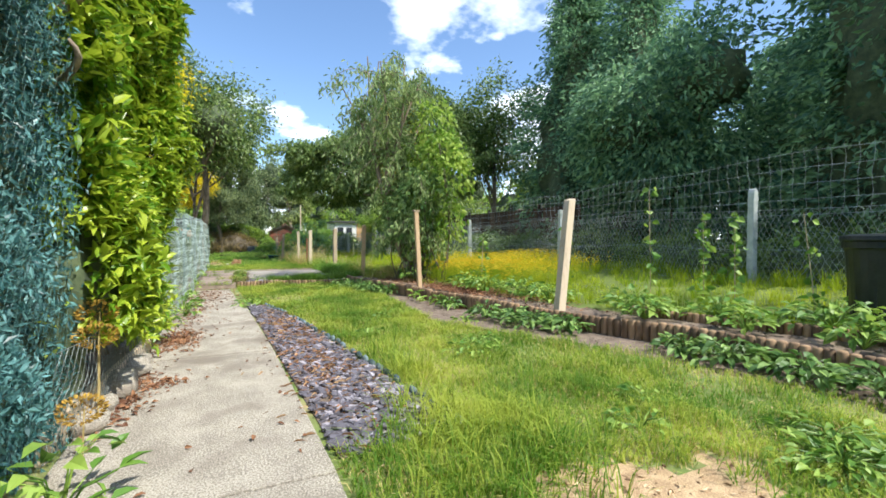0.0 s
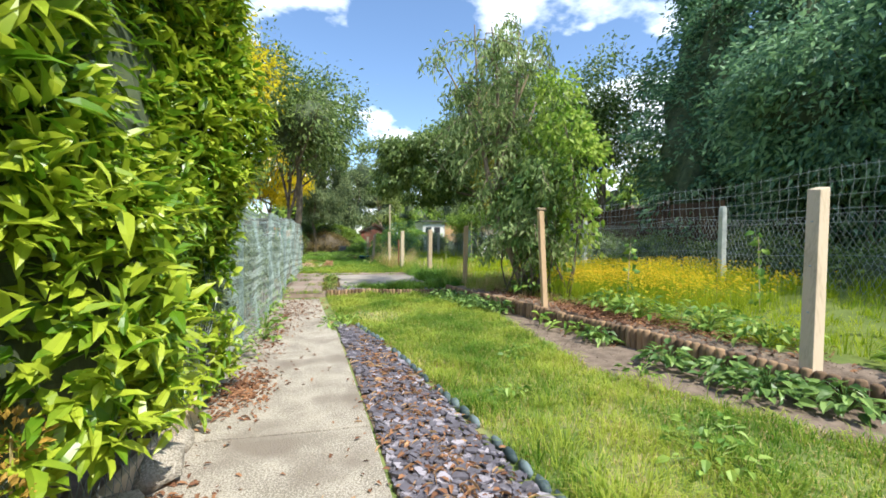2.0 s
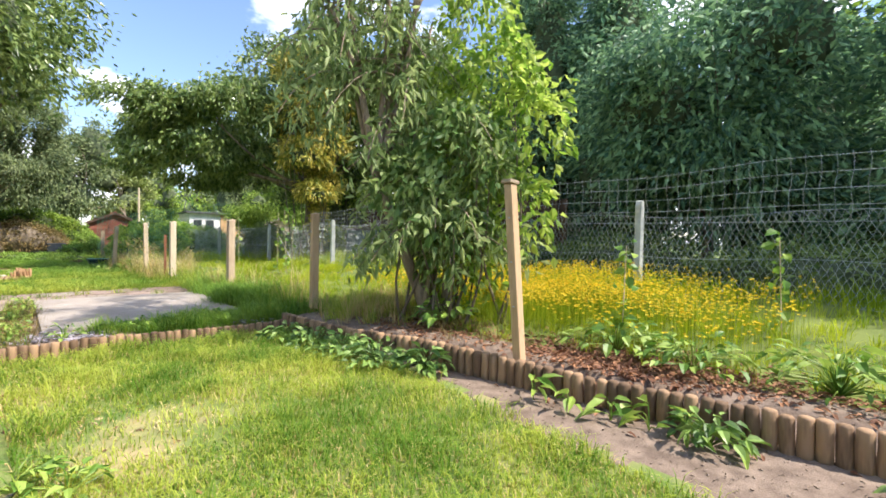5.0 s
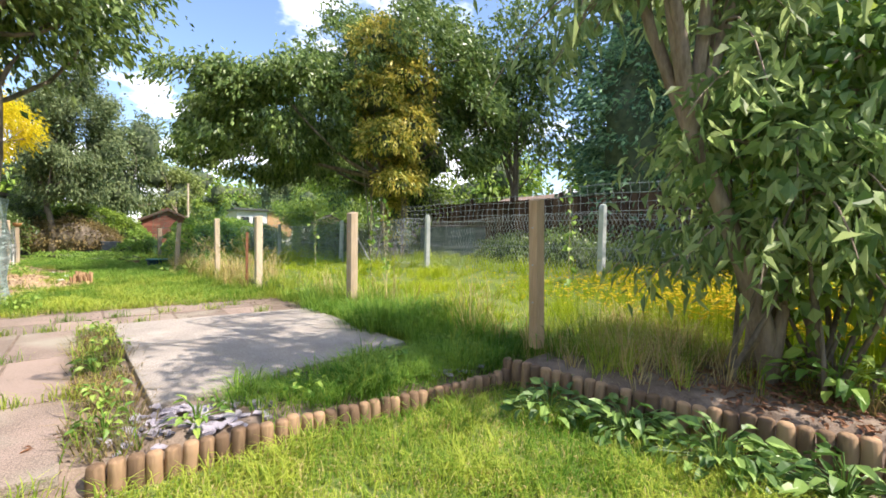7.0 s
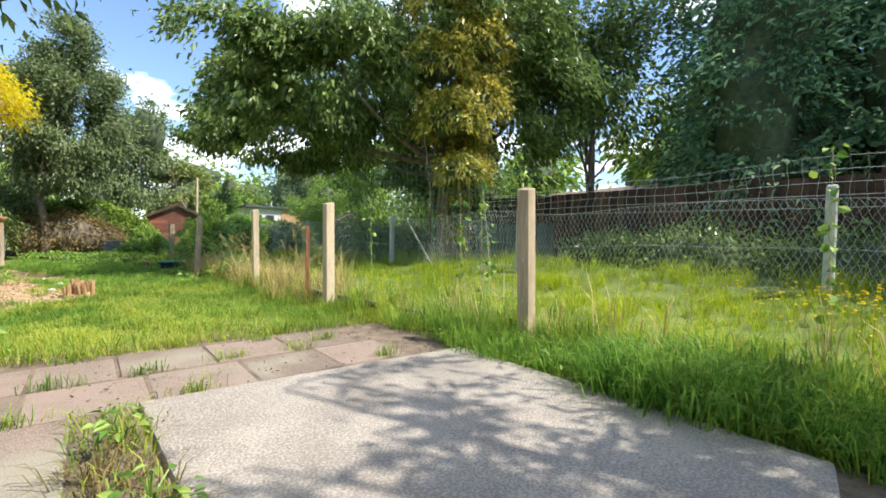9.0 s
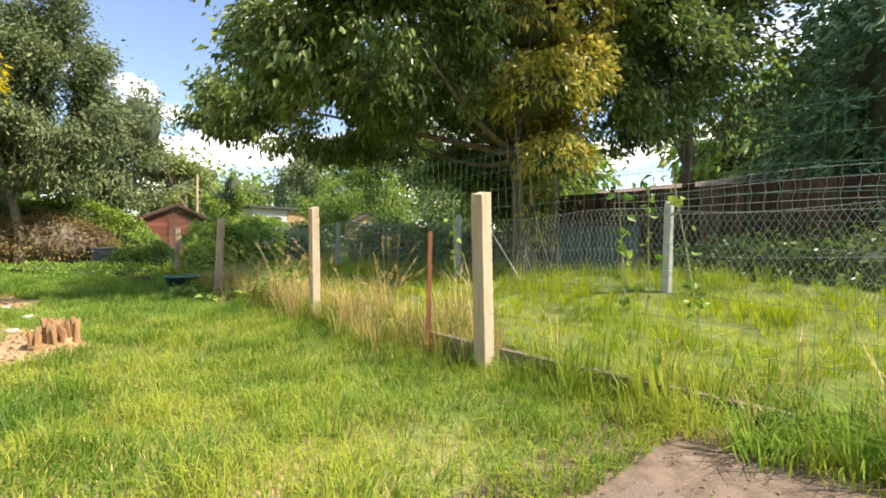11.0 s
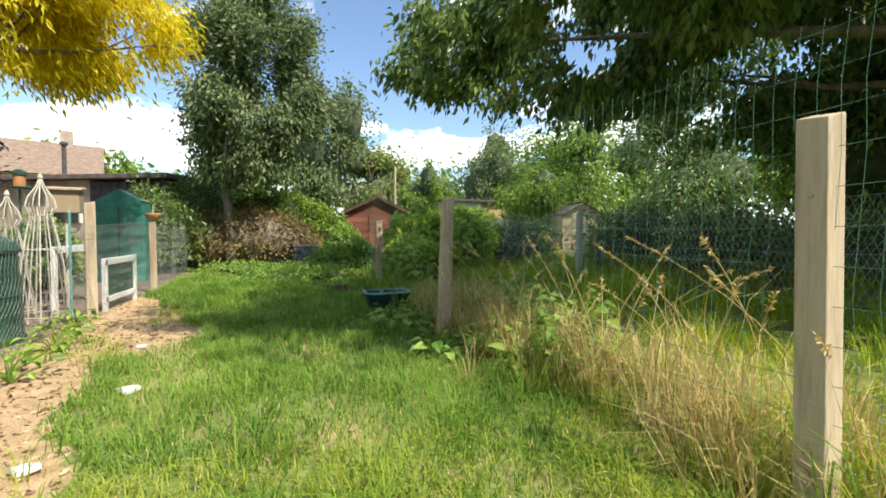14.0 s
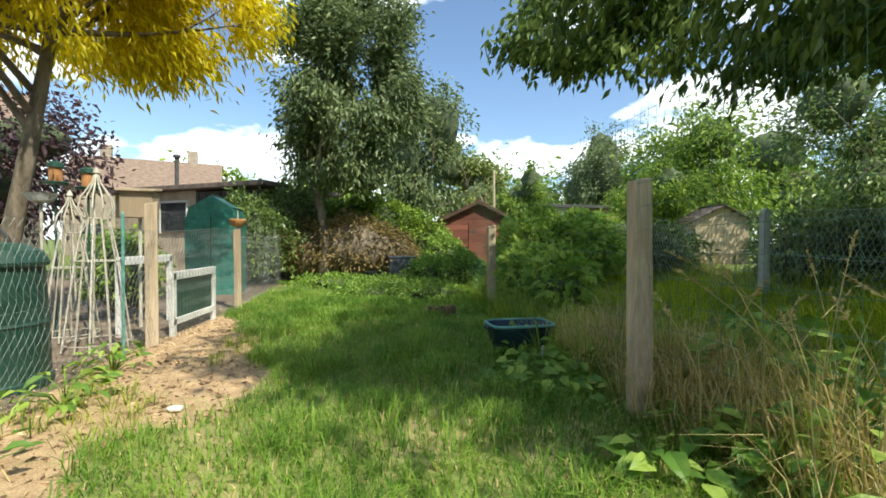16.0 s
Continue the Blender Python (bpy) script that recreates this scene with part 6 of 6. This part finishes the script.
gs = tagged(thing("garden_store", 10.7, 22.5, 0.2, -70), "small grey-green metal garden store on a plot", "shed")
part("body", box(2.5, 1.3, 1.42, 0.015, (0, 0.65, 0)), M_GREYGREEN, gs)
part("roof", box(2.65, 1.45, 0.06, 0.01, (0, 0.65, 1.42), (2, 0, 0)), M_FELT, gs)
for k in (-0.55, 0.55):
    dr = part("door", box(1.0, 0.03, 1.3, 0.008, (k, -0.01, 0.05)), M_GREYGREEN, gs)
    part("handle", box(0.02, 0.03, 0.12, 0.003, (k - 0.42 * k / abs(k), -0.045, 0.7)), M_GREYWALL, dr)
for k in range(9):
    part("rib", box(0.03, 0.02, 1.36, 0.004, (-1.2 + k * 0.3, -0.02, 0.03)), M_GREYGREEN, gs)

ws = tagged(thing("small_shed", 12.9, 38.0, 0, -10), "small grey weathered timber shed with an apex roof", "shed")
plank_wall(ws, (-1.0, 0), (1.0, 0), 0, 1.95, 0.16, M_POST, gable=2.5)
plank_wall(ws, (-1.0, 1.6), (-1.0, 0), 0, 1.95, 0.16, M_POST)
for s in (-1, 1):
    part("roof_panel", box(1.35, 2.0, 0.04, 0.006), M_FELT, ws, m=pose(s * 0.52, 0.8, 2.22, 0, s * 28, 0))

cv = tagged(thing("chalet", 10.6, 45.0, 0, 4), "low cream and tan flat-roofed chalet beyond the gardens", "building")
part("cream_wall", box(4.4, 3.2, 2.9, 0.02, (0, 1.6, 0)), M_WHITE, cv)
part("tan_panel", box(2.0, 0.05, 2.0, 0.01, (1.1, -0.03, 0.85)), M_TANPANEL, cv, "tan timber cladding")
part("roof", box(5.0, 3.8, 0.16, 0.02, (0, 1.6, 2.9)), M_GREYWALL, cv)
for k in (-1.6, -0.7):
    part("window", box(0.6, 0.05, 0.8, 0.005, (k, -0.03, 1.6)), M_GLASS, cv)

pole = tagged(thing("pole", 4.75, 42.0, 0), "thin grey timber pole standing beyond the shed", "pole")
part("shaft", lathe([(0.07, 0), (0.065, 2), (0.05, 4.3), (0.02, 4.32)], 10), M_POST, pole)
snag = tagged(thing("dead_branch", 3.5, 37.9, 1.6), "bare pale dead branch leaning behind the shed", "branch")
V, F = tubes([[(0.3, 0, -1.6), (0.3, 0, 0), (0.1, 0, 0.6), (-0.2, 0, 1.15)], [(0.1, 0, 0.6), (0.02, 0, 1.0), (0.05, 0, 1.25)]], [(0.07, 0.06, 0.02), (0.035, 0.015)], 7)
put("limb", raw("limb", V, F, M_PALEBARK, True), snag)


# ---- things on the ground and in the plots ----
def build_tub():
    ob = tagged(thing("trug_tub", 1.53, 26.42, 0.0, 8), "navy plastic garden trough with a turquoise rim, filled with weeds", "trough")
    bm = bmesh.new()
    rings = []
    for w, d, z in ((0.26, 0.17, 0.0), (0.30, 0.19, 0.02), (0.37, 0.235, 0.25), (0.395, 0.25, 0.26), (0.395, 0.25, 0.285), (0.36, 0.225, 0.285), (0.33, 0.2, 0.18)):
        ring = []
        for k in range(24):
            a = 2 * math.pi * k / 24
            c, s = math.cos(a), math.sin(a)
            f = (abs(c) ** 5 + abs(s) ** 5) ** -0.2
            ring.append(bm.verts.new((w * c * f, d * s * f, z)))
        rings.append(ring)
    for lo, hi in zip(rings, rings[1:]):
        for k in range(24):
            bm.faces.new((lo[k], lo[(k + 1) % 24], hi[(k + 1) % 24], hi[k]))
    bm.faces.new(rings[0][::-1]); bm.faces.new(rings[-1])
    part("body", bm, M_NAVY, ob, smooth=True)
    V, F = tubes([[(0.385 * math.cos(a) * (abs(math.cos(a)) ** 5 + abs(math.sin(a)) ** 5) ** -0.2, 0.243 * math.sin(a) * (abs(math.cos(a)) ** 5 + abs(math.sin(a)) ** 5) ** -0.2, 0.285) for a in np.linspace(0, 2 * math.pi, 41)]], [(0.014, 0.014)], 6)
    put("rim", raw("rim", V, F, M_TURQ, True), ob, label="turquoise rolled rim")
    lump("soil", (0.32, 0.2, 0.05), M_SOIL, ob, (0, 0, 0.2), 0.3, 2, 2)
    for s in (-1, 1):
        part("handle", box(0.03, 0.14, 0.03, 0.008, (s * 0.41, 0, 0.24)), M_NAVY, ob)
    ob.scale = (0.8, 0.8, 1.0)
    return ob


build_tub()
leafy_plant(1.53, 26.42, 0.2, 0.33, 50, 0.06, None, "small weeds growing in a plastic trough", "trough_weeds")
can = tagged(thing("label_stick", 1.62, 26.12, 0.0), "white plastic plant label stuck in the ground", "plant label")
part("tag", box(0.05, 0.006, 0.17, 0.002, (0, 0, -0.02), (10, 14, 20)), M_WHITE, can)


M_OLDBOARD = mat("old_grey_board", (0.16, 0.13, 0.09), (0.32, 0.27, 0.2), 8, 0.9, 0.6, 60, stretch=(0.2, 1, 1))


def build_stump():
    ob = tagged(thing("tree_stump", -0.36, 21.9, 0.0), "splintered orange-brown tree stump in chippings", "tree stump")
    for k in range(34):
        a, q = rng.uniform(0, 6.28), rng.uniform(0.02, 0.17)
        h = rng.uniform(0.1, 0.24) * (1.15 - q)
        bm = box(rng.uniform(0.035, 0.08), rng.uniform(0.02, 0.05), h + 0.08, 0.006, (0, 0, -0.06))
        for v in bm.verts:
            if v.co.z > h * 0.6:
                v.co.z += rng.uniform(-0.04, 0.05)
                v.co.x *= 0.55
        part("splinter", bm, M_STUMP, ob, m=pose(q * math.cos(a) * 1.15, q * math.sin(a), 0, rng.normal() * 6, rng.normal() * 6, rng.uniform(0, 180)))
    lump("root_plate", (0.24, 0.2, 0.07), M_STUMP, ob, (0, 0, 0.0), 0.5, 1.5, 3, 4.0)
    return ob


build_stump()


def build_wheelie_bin():
    ob = tagged(thing("wheelie_bin", 6.42, 2.32, 0.3, -30), "black ribbed plastic bin standing in long grass", "bin")
    part("body", lathe([(0.26, 0), (0.28, 0.03), (0.34, 0.8), (0.35, 0.82), (0.37, 0.83), (0.37, 0.9), (0.35, 0.91)], 28), M_BLACKPLASTIC, ob, smooth=False)
    part("lid", lathe([(0.385, 0.905), (0.39, 0.92), (0.385, 0.96), (0.3, 0.98), (0.05, 0.99)], 28), M_BLACKPLASTIC, ob)
    for k in range(10):
        a = k * 0.628
        part("rib", box(0.03, 0.02, 0.74, 0.004, (0.3 * math.cos(a), 0.3 * math.sin(a), 0.04), (0, 0, math.degrees(a) + 90)), M_BLACKPLASTIC, ob)
    return ob


build_wheelie_bin()

# compost bin by the netting
cb = tagged(thing("compost_bin", -2.52, 25.75, 0.0), "dark green ribbed plastic compost bin", "compost bin")
part("body", lathe([(0.36, 0), (0.36, 0.06), (0.345, 0.07), (0.335, 0.45), (0.345, 0.46), (0.335, 0.48), (0.31, 0.86), (0.32, 0.87)], 28), M_GREENPLASTIC, cb)
lid = part("lid", lathe([(0.335, 0.875), (0.34, 0.9), (0.3, 0.98), (0.2, 1.03), (0.04, 1.05)], 28), M_GREENPLASTIC, cb)
part("knob", lathe([(0.03, 1.045), (0.03, 1.08), (0.05, 1.09), (0.05, 1.11), (0.01, 1.12)], 14), M_GREENPLASTIC, lid)


def wigwam(x, y, h, r, n, label):
    ob = tagged(thing("cane_wigwam", x, y, 0.02), label, "plant support", "cane wigwams")
    for k in range(n):
        a = 2 * math.pi * k / n + rng.normal() * 0.05
        c, s = math.cos(a), math.sin(a)
        pts = [(r * c, r * s, 0), (r * 0.62 * c, r * 0.62 * s, h * 0.5), (r * 0.36 * c, r * 0.36 * s, h * 0.74), (r * 0.52 * c, r * 0.52 * s, h * 0.8), (r * 0.44 * c, r * 0.44 * s, h * 0.86), (r * 0.14 * c, r * 0.14 * s, h * 0.94), (0.01 * c, 0.01 * s, h)]
        V, F = tubes([pts], [(0.008, 0.006)], 6)
        put("cane", raw("cane", V, F, M_CANE), ob)
    for q, z in ((0.36, 0.74), (0.62, 0.5), (0.97, 0.04)):
        V, F = tubes([[(r * q * math.cos(a), r * q * math.sin(a), h * z) for a in np.linspace(0, 6.29, 25)]], [(0.006, 0.006)], 5)
        put("hoop", raw("hoop", V, F, M_CANE), ob)
    part("finial", lathe([(0.012, h - 0.02), (0.03, h), (0.02, h + 0.03), (0.004, h + 0.06)], 10), M_CANE, ob)
    return ob


wigwam(-2.5, 26.85, 1.68, 0.27, 11, "pale wicker obelisk with an onion-shaped top")
wigwam(-3.05, 27.3, 1.5, 0.25, 9, "grey wire obelisk behind the netting")

for x, y, h, w, lab in [(-2.06, 26.95, 1.43, 0.11, "grey weathered timber post of the netting"), (-2.07, 29.3, 1.25, 0.1, "timber post with a terracotta bowl on top"), (-1.95, 24.5, 1.4, 0.1, "grey weathered timber post of the netting")]:
    timber_post(x, y, 0.0, h, w, (rng.normal() * 0.6, 0), rng.uniform(0, 30), M_POST, False, lab)
for y in (7.6, 10.4, 13.2, 16.0, 18.8):
    timber_post(float(along(LEFT, y)) - 0.06, y, 0.0, 1.72, 0.05, (0, 0), 0, M_GREYGREEN, False, "slim grey-green post behind the path's netting")
bowl = tagged(thing("terracotta_bowl", -2.07, 29.3, 1.265), "small orange terracotta bowl on a post", "bowl")
part("dish", lathe([(0.05, 0), (0.09, 0.02), (0.12, 0.1), (0.125, 0.12), (0.11, 0.12), (0.09, 0.06), (0.02, 0.05)], 20), M_TERRA, bowl, smooth=True)
part("perch", lathe([(0.008, 0.05), (0.007, 0.24), (0.002, 0.25)], 8), M_CANE, bowl)

cf = tagged(thing("cold_frame", -2.3, 27.95, 0.0, 90), "white-painted timber cold frame behind netting", "cold frame")
for x in (-0.52, 0.52):
    part("leg", box(0.07, 0.05, 0.7, 0.005, (x, -0.2, 0)), M_WHITE, cf)
    part("leg", box(0.07, 0.05, 0.85, 0.005, (x, 0.35, 0)), M_WHITE, cf)
part("top_rail", box(1.1, 0.05, 0.09, 0.005, (0, -0.2, 0.62)), M_WHITE, cf)
part("bottom_rail", box(1.1, 0.05, 0.07, 0.005, (0, -0.2, 0.12)), M_WHITE, cf)
part("back_rail", box(1.1, 0.05, 0.09, 0.005, (0, 0.35, 0.78)), M_WHITE, cf)
part("green_panel", box(0.98, 0.012, 0.46, 0.003, (0, -0.19, 0.18)), M_GREENPLASTIC, cf, "dark green panel")

gh = tagged(thing("mini_greenhouse", -3.25, 31.5, 0.0, 5), "teal plastic-covered mini greenhouse", "greenhouse")
bm = bmesh.new()
prof = [(-0.46, 0.0), (-0.47, 1.4), (-0.4, 1.68), (0, 1.93), (0.4, 1.68), (0.47, 1.4), (0.46, 0.0)]
fr = [bm.verts.new((x, -0.35, z)) for x, z in prof]
bk = [bm.verts.new((x, 0.35, z)) for x, z in prof]
bm.faces.new(fr); bm.faces.new(bk[::-1])
for i in range(len(prof)):
    bm.faces.new((fr[i], bk[i], bk[(i + 1) % len(prof)], fr[(i + 1) % len(prof)]))
bmesh.ops.recalc_face_normals(bm, faces=bm.faces)
part("cover", bm, M_TEALSHEET, gh)
for x, z in prof[1:-1]:
    V, F = tubes([[(x * 1.01, -0.36, z * 1.005), (x * 1.01, 0.36, z * 1.005)]], [(0.012, 0.012)], 6)
    put("frame_tube", raw("frame_tube", V, F, M_GREENPLASTIC), gh)
part("door_zip", box(0.02, 0.01, 1.5, 0.002, (0.0, -0.358, 0.05)), M_GREENPLASTIC, gh)

nb = tagged(thing("nest_box", -2.75, 28.0, 0.0, 10), "plain pale timber nest box on a pole", "nest box")
part("box_body", box(0.34, 0.24, 0.32, 0.006, (0, 0, 1.33)), M_POST, nb)
part("pole", lathe([(0.02, 0), (0.02, 1.33)], 8), M_CANE, nb)
part("lid", box(0.4, 0.3, 0.03, 0.005, (0, -0.02, 1.655), (6, 0, 0)), M_POST, nb)


def feeder(x, y, z):
    ob = tagged(thing("bird_feeder", x, y, 0.0), "green and orange bird feeder on a thin pole", "bird feeder", "bird feeders")
    part("pole", lathe([(0.014, 0), (0.012, z)], 8), M_GREENPLASTIC, ob)
    part("tray", lathe([(0.11, z), (0.12, z + 0.02), (0.1, z + 0.03)], 16), M_GREENPLASTIC, ob)
    part("seed_tube", lathe([(0.062, z + 0.03), (0.062, z + 0.18)], 16), M_TERRA, ob, "tube full of orange seed")
    part("cap", lathe([(0.08, z + 0.18), (0.078, z + 0.22), (0.03, z + 0.25)], 16), M_GREENPLASTIC, ob)


feeder(-3.33, 27.5, 1.66)
feeder(-3.08, 27.62, 1.62)
wb = tagged(thing("white_tray", -3.4, 27.4, 0.0), "white plastic tray standing on a stake", "tray")
part("dish", lathe([(0.06, 1.45), (0.1, 1.47), (0.14, 1.54), (0.15, 1.55)], 16), M_WHITE, wb)
part("stake", lathe([(0.015, 0), (0.015, 1.45)], 8), M_CANE, wb)
stake = tagged(thing("garden_stake", -2.12, 26.6, 0.0), "green plastic-coated stake against netting", "stake")
part("rod", lathe([(0.014, 0), (0.014, 1.3), (0.004, 1.32)], 8), M_TURQ, stake)

wt = tagged(thing("water_tank", 0.45, 33.0, 0.0, 6), "old blue-grey metal water tank in brambles", "water tank")
part("body", box(0.62, 0.55, 0.68, 0.03), M_TANK, wt)
part("rim", box(0.66, 0.59, 0.04, 0.01, (0, 0, 0.66)), M_TANK, wt)
bp = tagged(thing("plant_pot", -0.2, 32.6, 0.0), "black plastic plant pot among weeds", "plant pot")
part("shell", lathe([(0.14, 0), (0.18, 0.3), (0.2, 0.31), (0.2, 0.35), (0.17, 0.35), (0.15, 0.2)], 18), M_BLACKPLASTIC, bp)

# rusty angle post and the boards at the foot of the wire fence
rp = tagged(thing("steel_post", 2.42, 19.22, 0.02), "rusty brown steel angle post by the fence", "fence post")
part("flange", box(0.055, 0.006, 1.22, 0.001), M_RUST, rp, m=pose(0, 0, 0, 0, 0, 10))
part("flange", box(0.006, 0.055, 1.22, 0.001), M_RUST, rp, m=pose(0.025, 0.03, 0, 0, 0, 10))
for a, b in (((2.52, 19.3), (2.56, 18.6)), ((2.58, 18.42), (2.82, 16.5))):
    L = math.dist(a, b)
    kb = tagged(thing("kerb_board", (a[0] + b[0]) / 2, (a[1] + b[1]) / 2, 0.0, math.degrees(math.atan2(b[1] - a[1], b[0] - a[0]))), "grey weathered board on edge at the fence's foot", "board", "boards at the fence's foot")
    part("plank", box(L, 0.06, 0.3, 0.008, (0, 0, -0.05), (2, 0, 0)), M_OLDBOARD, kb)

# litter, stones, fallen leaves
for x, y, s in [(-0.68, 23.95, 0.07), (-0.75, 22.95, 0.06), (2.6, 12.75, 0.05), (-1.0, 25.2, 0.05)]:
    ob = tagged(thing("scrap", x, y, float(height(x, y)) + 0.01), "crumpled white scrap of plastic on the ground", "litter", "white scraps")
    lump("sheet", (s, s * 0.7, s * 0.35), M_WHITE, ob, (0, 0, s * 0.2), 0.6, 1.5, 2, x)


def fallen(label, spots, n, size, leaf, name="fallen_leaves", width=0.45):
    P = []
    for x, y, rx, ry, share in spots:
        m = int(n * share)
        P.append(np.stack([x + rng.normal(size=m) * rx, y + rng.normal(size=m) * ry], 1))
    P = np.concatenate(P)
    on_path = (P[:, 0] > along(LEFT, P[:, 1])) & (P[:, 0] < along(PATH_R, P[:, 1])) & (P[:, 1] < 11.4)
    z = np.where(on_path, 0.036, height(P[:, 0], P[:, 1]) + 0.006) + rng.uniform(0, 0.012, len(P))
    on_slate = (P[:, 1] > 2.4) & (P[:, 1] < 8.7) & (P[:, 0] > along(PATH_R, P[:, 1])) & (P[:, 0] < along(SLATE_R, P[:, 1]))
    z = z + on_slate * 0.03
    Q = np.column_stack([P, z])
    W = rng.normal(size=(len(Q), 3)) * [1, 1, 0.15]
    V, F = broad(Q, W, np.array([0, 0, 1.0]) + rng.normal(size=Q.shape) * 0.3, size * rng.uniform(0.5, 1.3, len(Q)), width, 0.3)
    return tagged(put(name, raw(name, V, F, leaf)), label, "leaves", kind="stuff")


fallen("dry brown leaves fallen on path and slate", [(-0.72, 5.9, 0.12, 0.3, 0.3), (-0.85, 4.0, 0.08, 0.35, 0.22), (-0.65, 4.2, 0.12, 0.1, 0.06), (0.0, 4.6, 0.5, 1.6, 0.02), (0.6, 4.6, 0.2, 1.0, 0.16), (0.55, 6.2, 0.16, 0.8, 0.12), (-0.8, 8.5, 0.16, 1.6, 0.3), (-0.55, 10.4, 0.3, 0.9, 0.2)], 2100, 0.05, F_DEADLEAF)
fallen("straw and dead stems scattered over slate chippings", [(0.7, 3.6, 0.22, 0.8, 0.35), (0.6, 5.0, 0.2, 1.0, 0.35), (0.45, 6.8, 0.15, 1.0, 0.3)], 520, 0.09, F_NEEDLE, "dead_stems", 0.08)
fallen("dry leaf litter and bark in the raised bed", [(3.85, 7.9, 0.25, 0.55, 0.5), (3.7, 10.2, 0.35, 0.6, 0.35), (4.4, 6.6, 0.3, 0.8, 0.2), (4.3, 7.4, 0.25, 0.4, 0.15)], 4200, 0.06, F_DEADLEAF, "leaf_litter")


def chippings(label, n, zone, size, material, name, box4):
    x, y = scatter(n, *box4)
    k = rng.random(n) < zone(x, y)
    x, y = x[k], y[k]
    P = np.stack([x, y, height(x, y) + rng.uniform(0.0, 0.012, len(x))], 1)
    W = rng.normal(size=P.shape) * [1, 1, 0.2]
    V, F = leaves(P, W, size * rng.uniform(0.5, 1.6, len(P)), 0.4, 0.12, 0.0)
    return tagged(put(name, raw(name, V, F, material)), label, "chippings", kind="stuff")


F_CHIP = foliage("wood_chip_piece", (0.17, 0.10, 0.05), (0.70, 0.52, 0.32), 0.8, 0.05)
F_CLOD = foliage("soil_crumb", (0.11, 0.08, 0.055), (0.27, 0.21, 0.16), 0.9, 0.0)
chippings("pale straw and wood chippings on bare ground", 70000, lambda x, y: chip_zone(x, y) * 0.9, 0.036, F_CHIP, "wood_chippings", (-2.4, 3.8, 1.0, 29.4))
chippings("soil crumbs and bits on the bed's edge", 30000, lambda x, y: np.where((y < 10.3) & (x > along(BED, y) - 0.75) & (x < along(BED, y) + 0.7), 0.8, 0.0) + np.where((y > 12) & (y < 16.9) & (x < 2.5) & (x > -0.35) , 0.5, 0.0), 0.022, F_CLOD, "soil_crumbs", (-0.4, 5.3, 0, 17))

stick = tagged(thing("white_cane", 6.95, 21.72, 0.2), "pale bamboo cane leaning in the neighbouring plot", "cane")
V, F = tubes([[(0.00, 0.00, 0.0), (-0.39, 0.68, 1.23)]], [(0.018, 0.016)], 8)
put("shaft", raw("shaft", V, F, M_CANE), stick)


def net_tunnel():
    ob = tagged(thing("net_tunnel", -3.7, 26.3, 0.0, 20), "low hoops covered with black crop netting", "netting tunnel")
    arc = [(0.75 * math.cos(a), 0.0, 1.45 * math.sin(a)) for a in np.linspace(0.05, math.pi - 0.05, 17)]
    for y in (-0.6, 0.0, 0.6):
        V, F = tubes([[(p[0], y, p[2]) for p in arc]], [(0.012, 0.012)], 6)
        put("hoop", raw("hoop", V, F, M_BLACKPLASTIC), ob)
    segs = []
    for y in np.arange(-0.6, 0.6, 0.07):
        for p, q in zip(arc, arc[1:]):
            segs += [((p[0], y, p[2]), (q[0], y + 0.035, q[2])), ((q[0], y + 0.035, q[2]), (p[0], y + 0.07, p[2]))]
    V, F = wires(segs, 0.003)
    tagged(put("netting", raw("netting", V, F, M_BLACKPLASTIC), ob), kind="stuff")


net_tunnel()
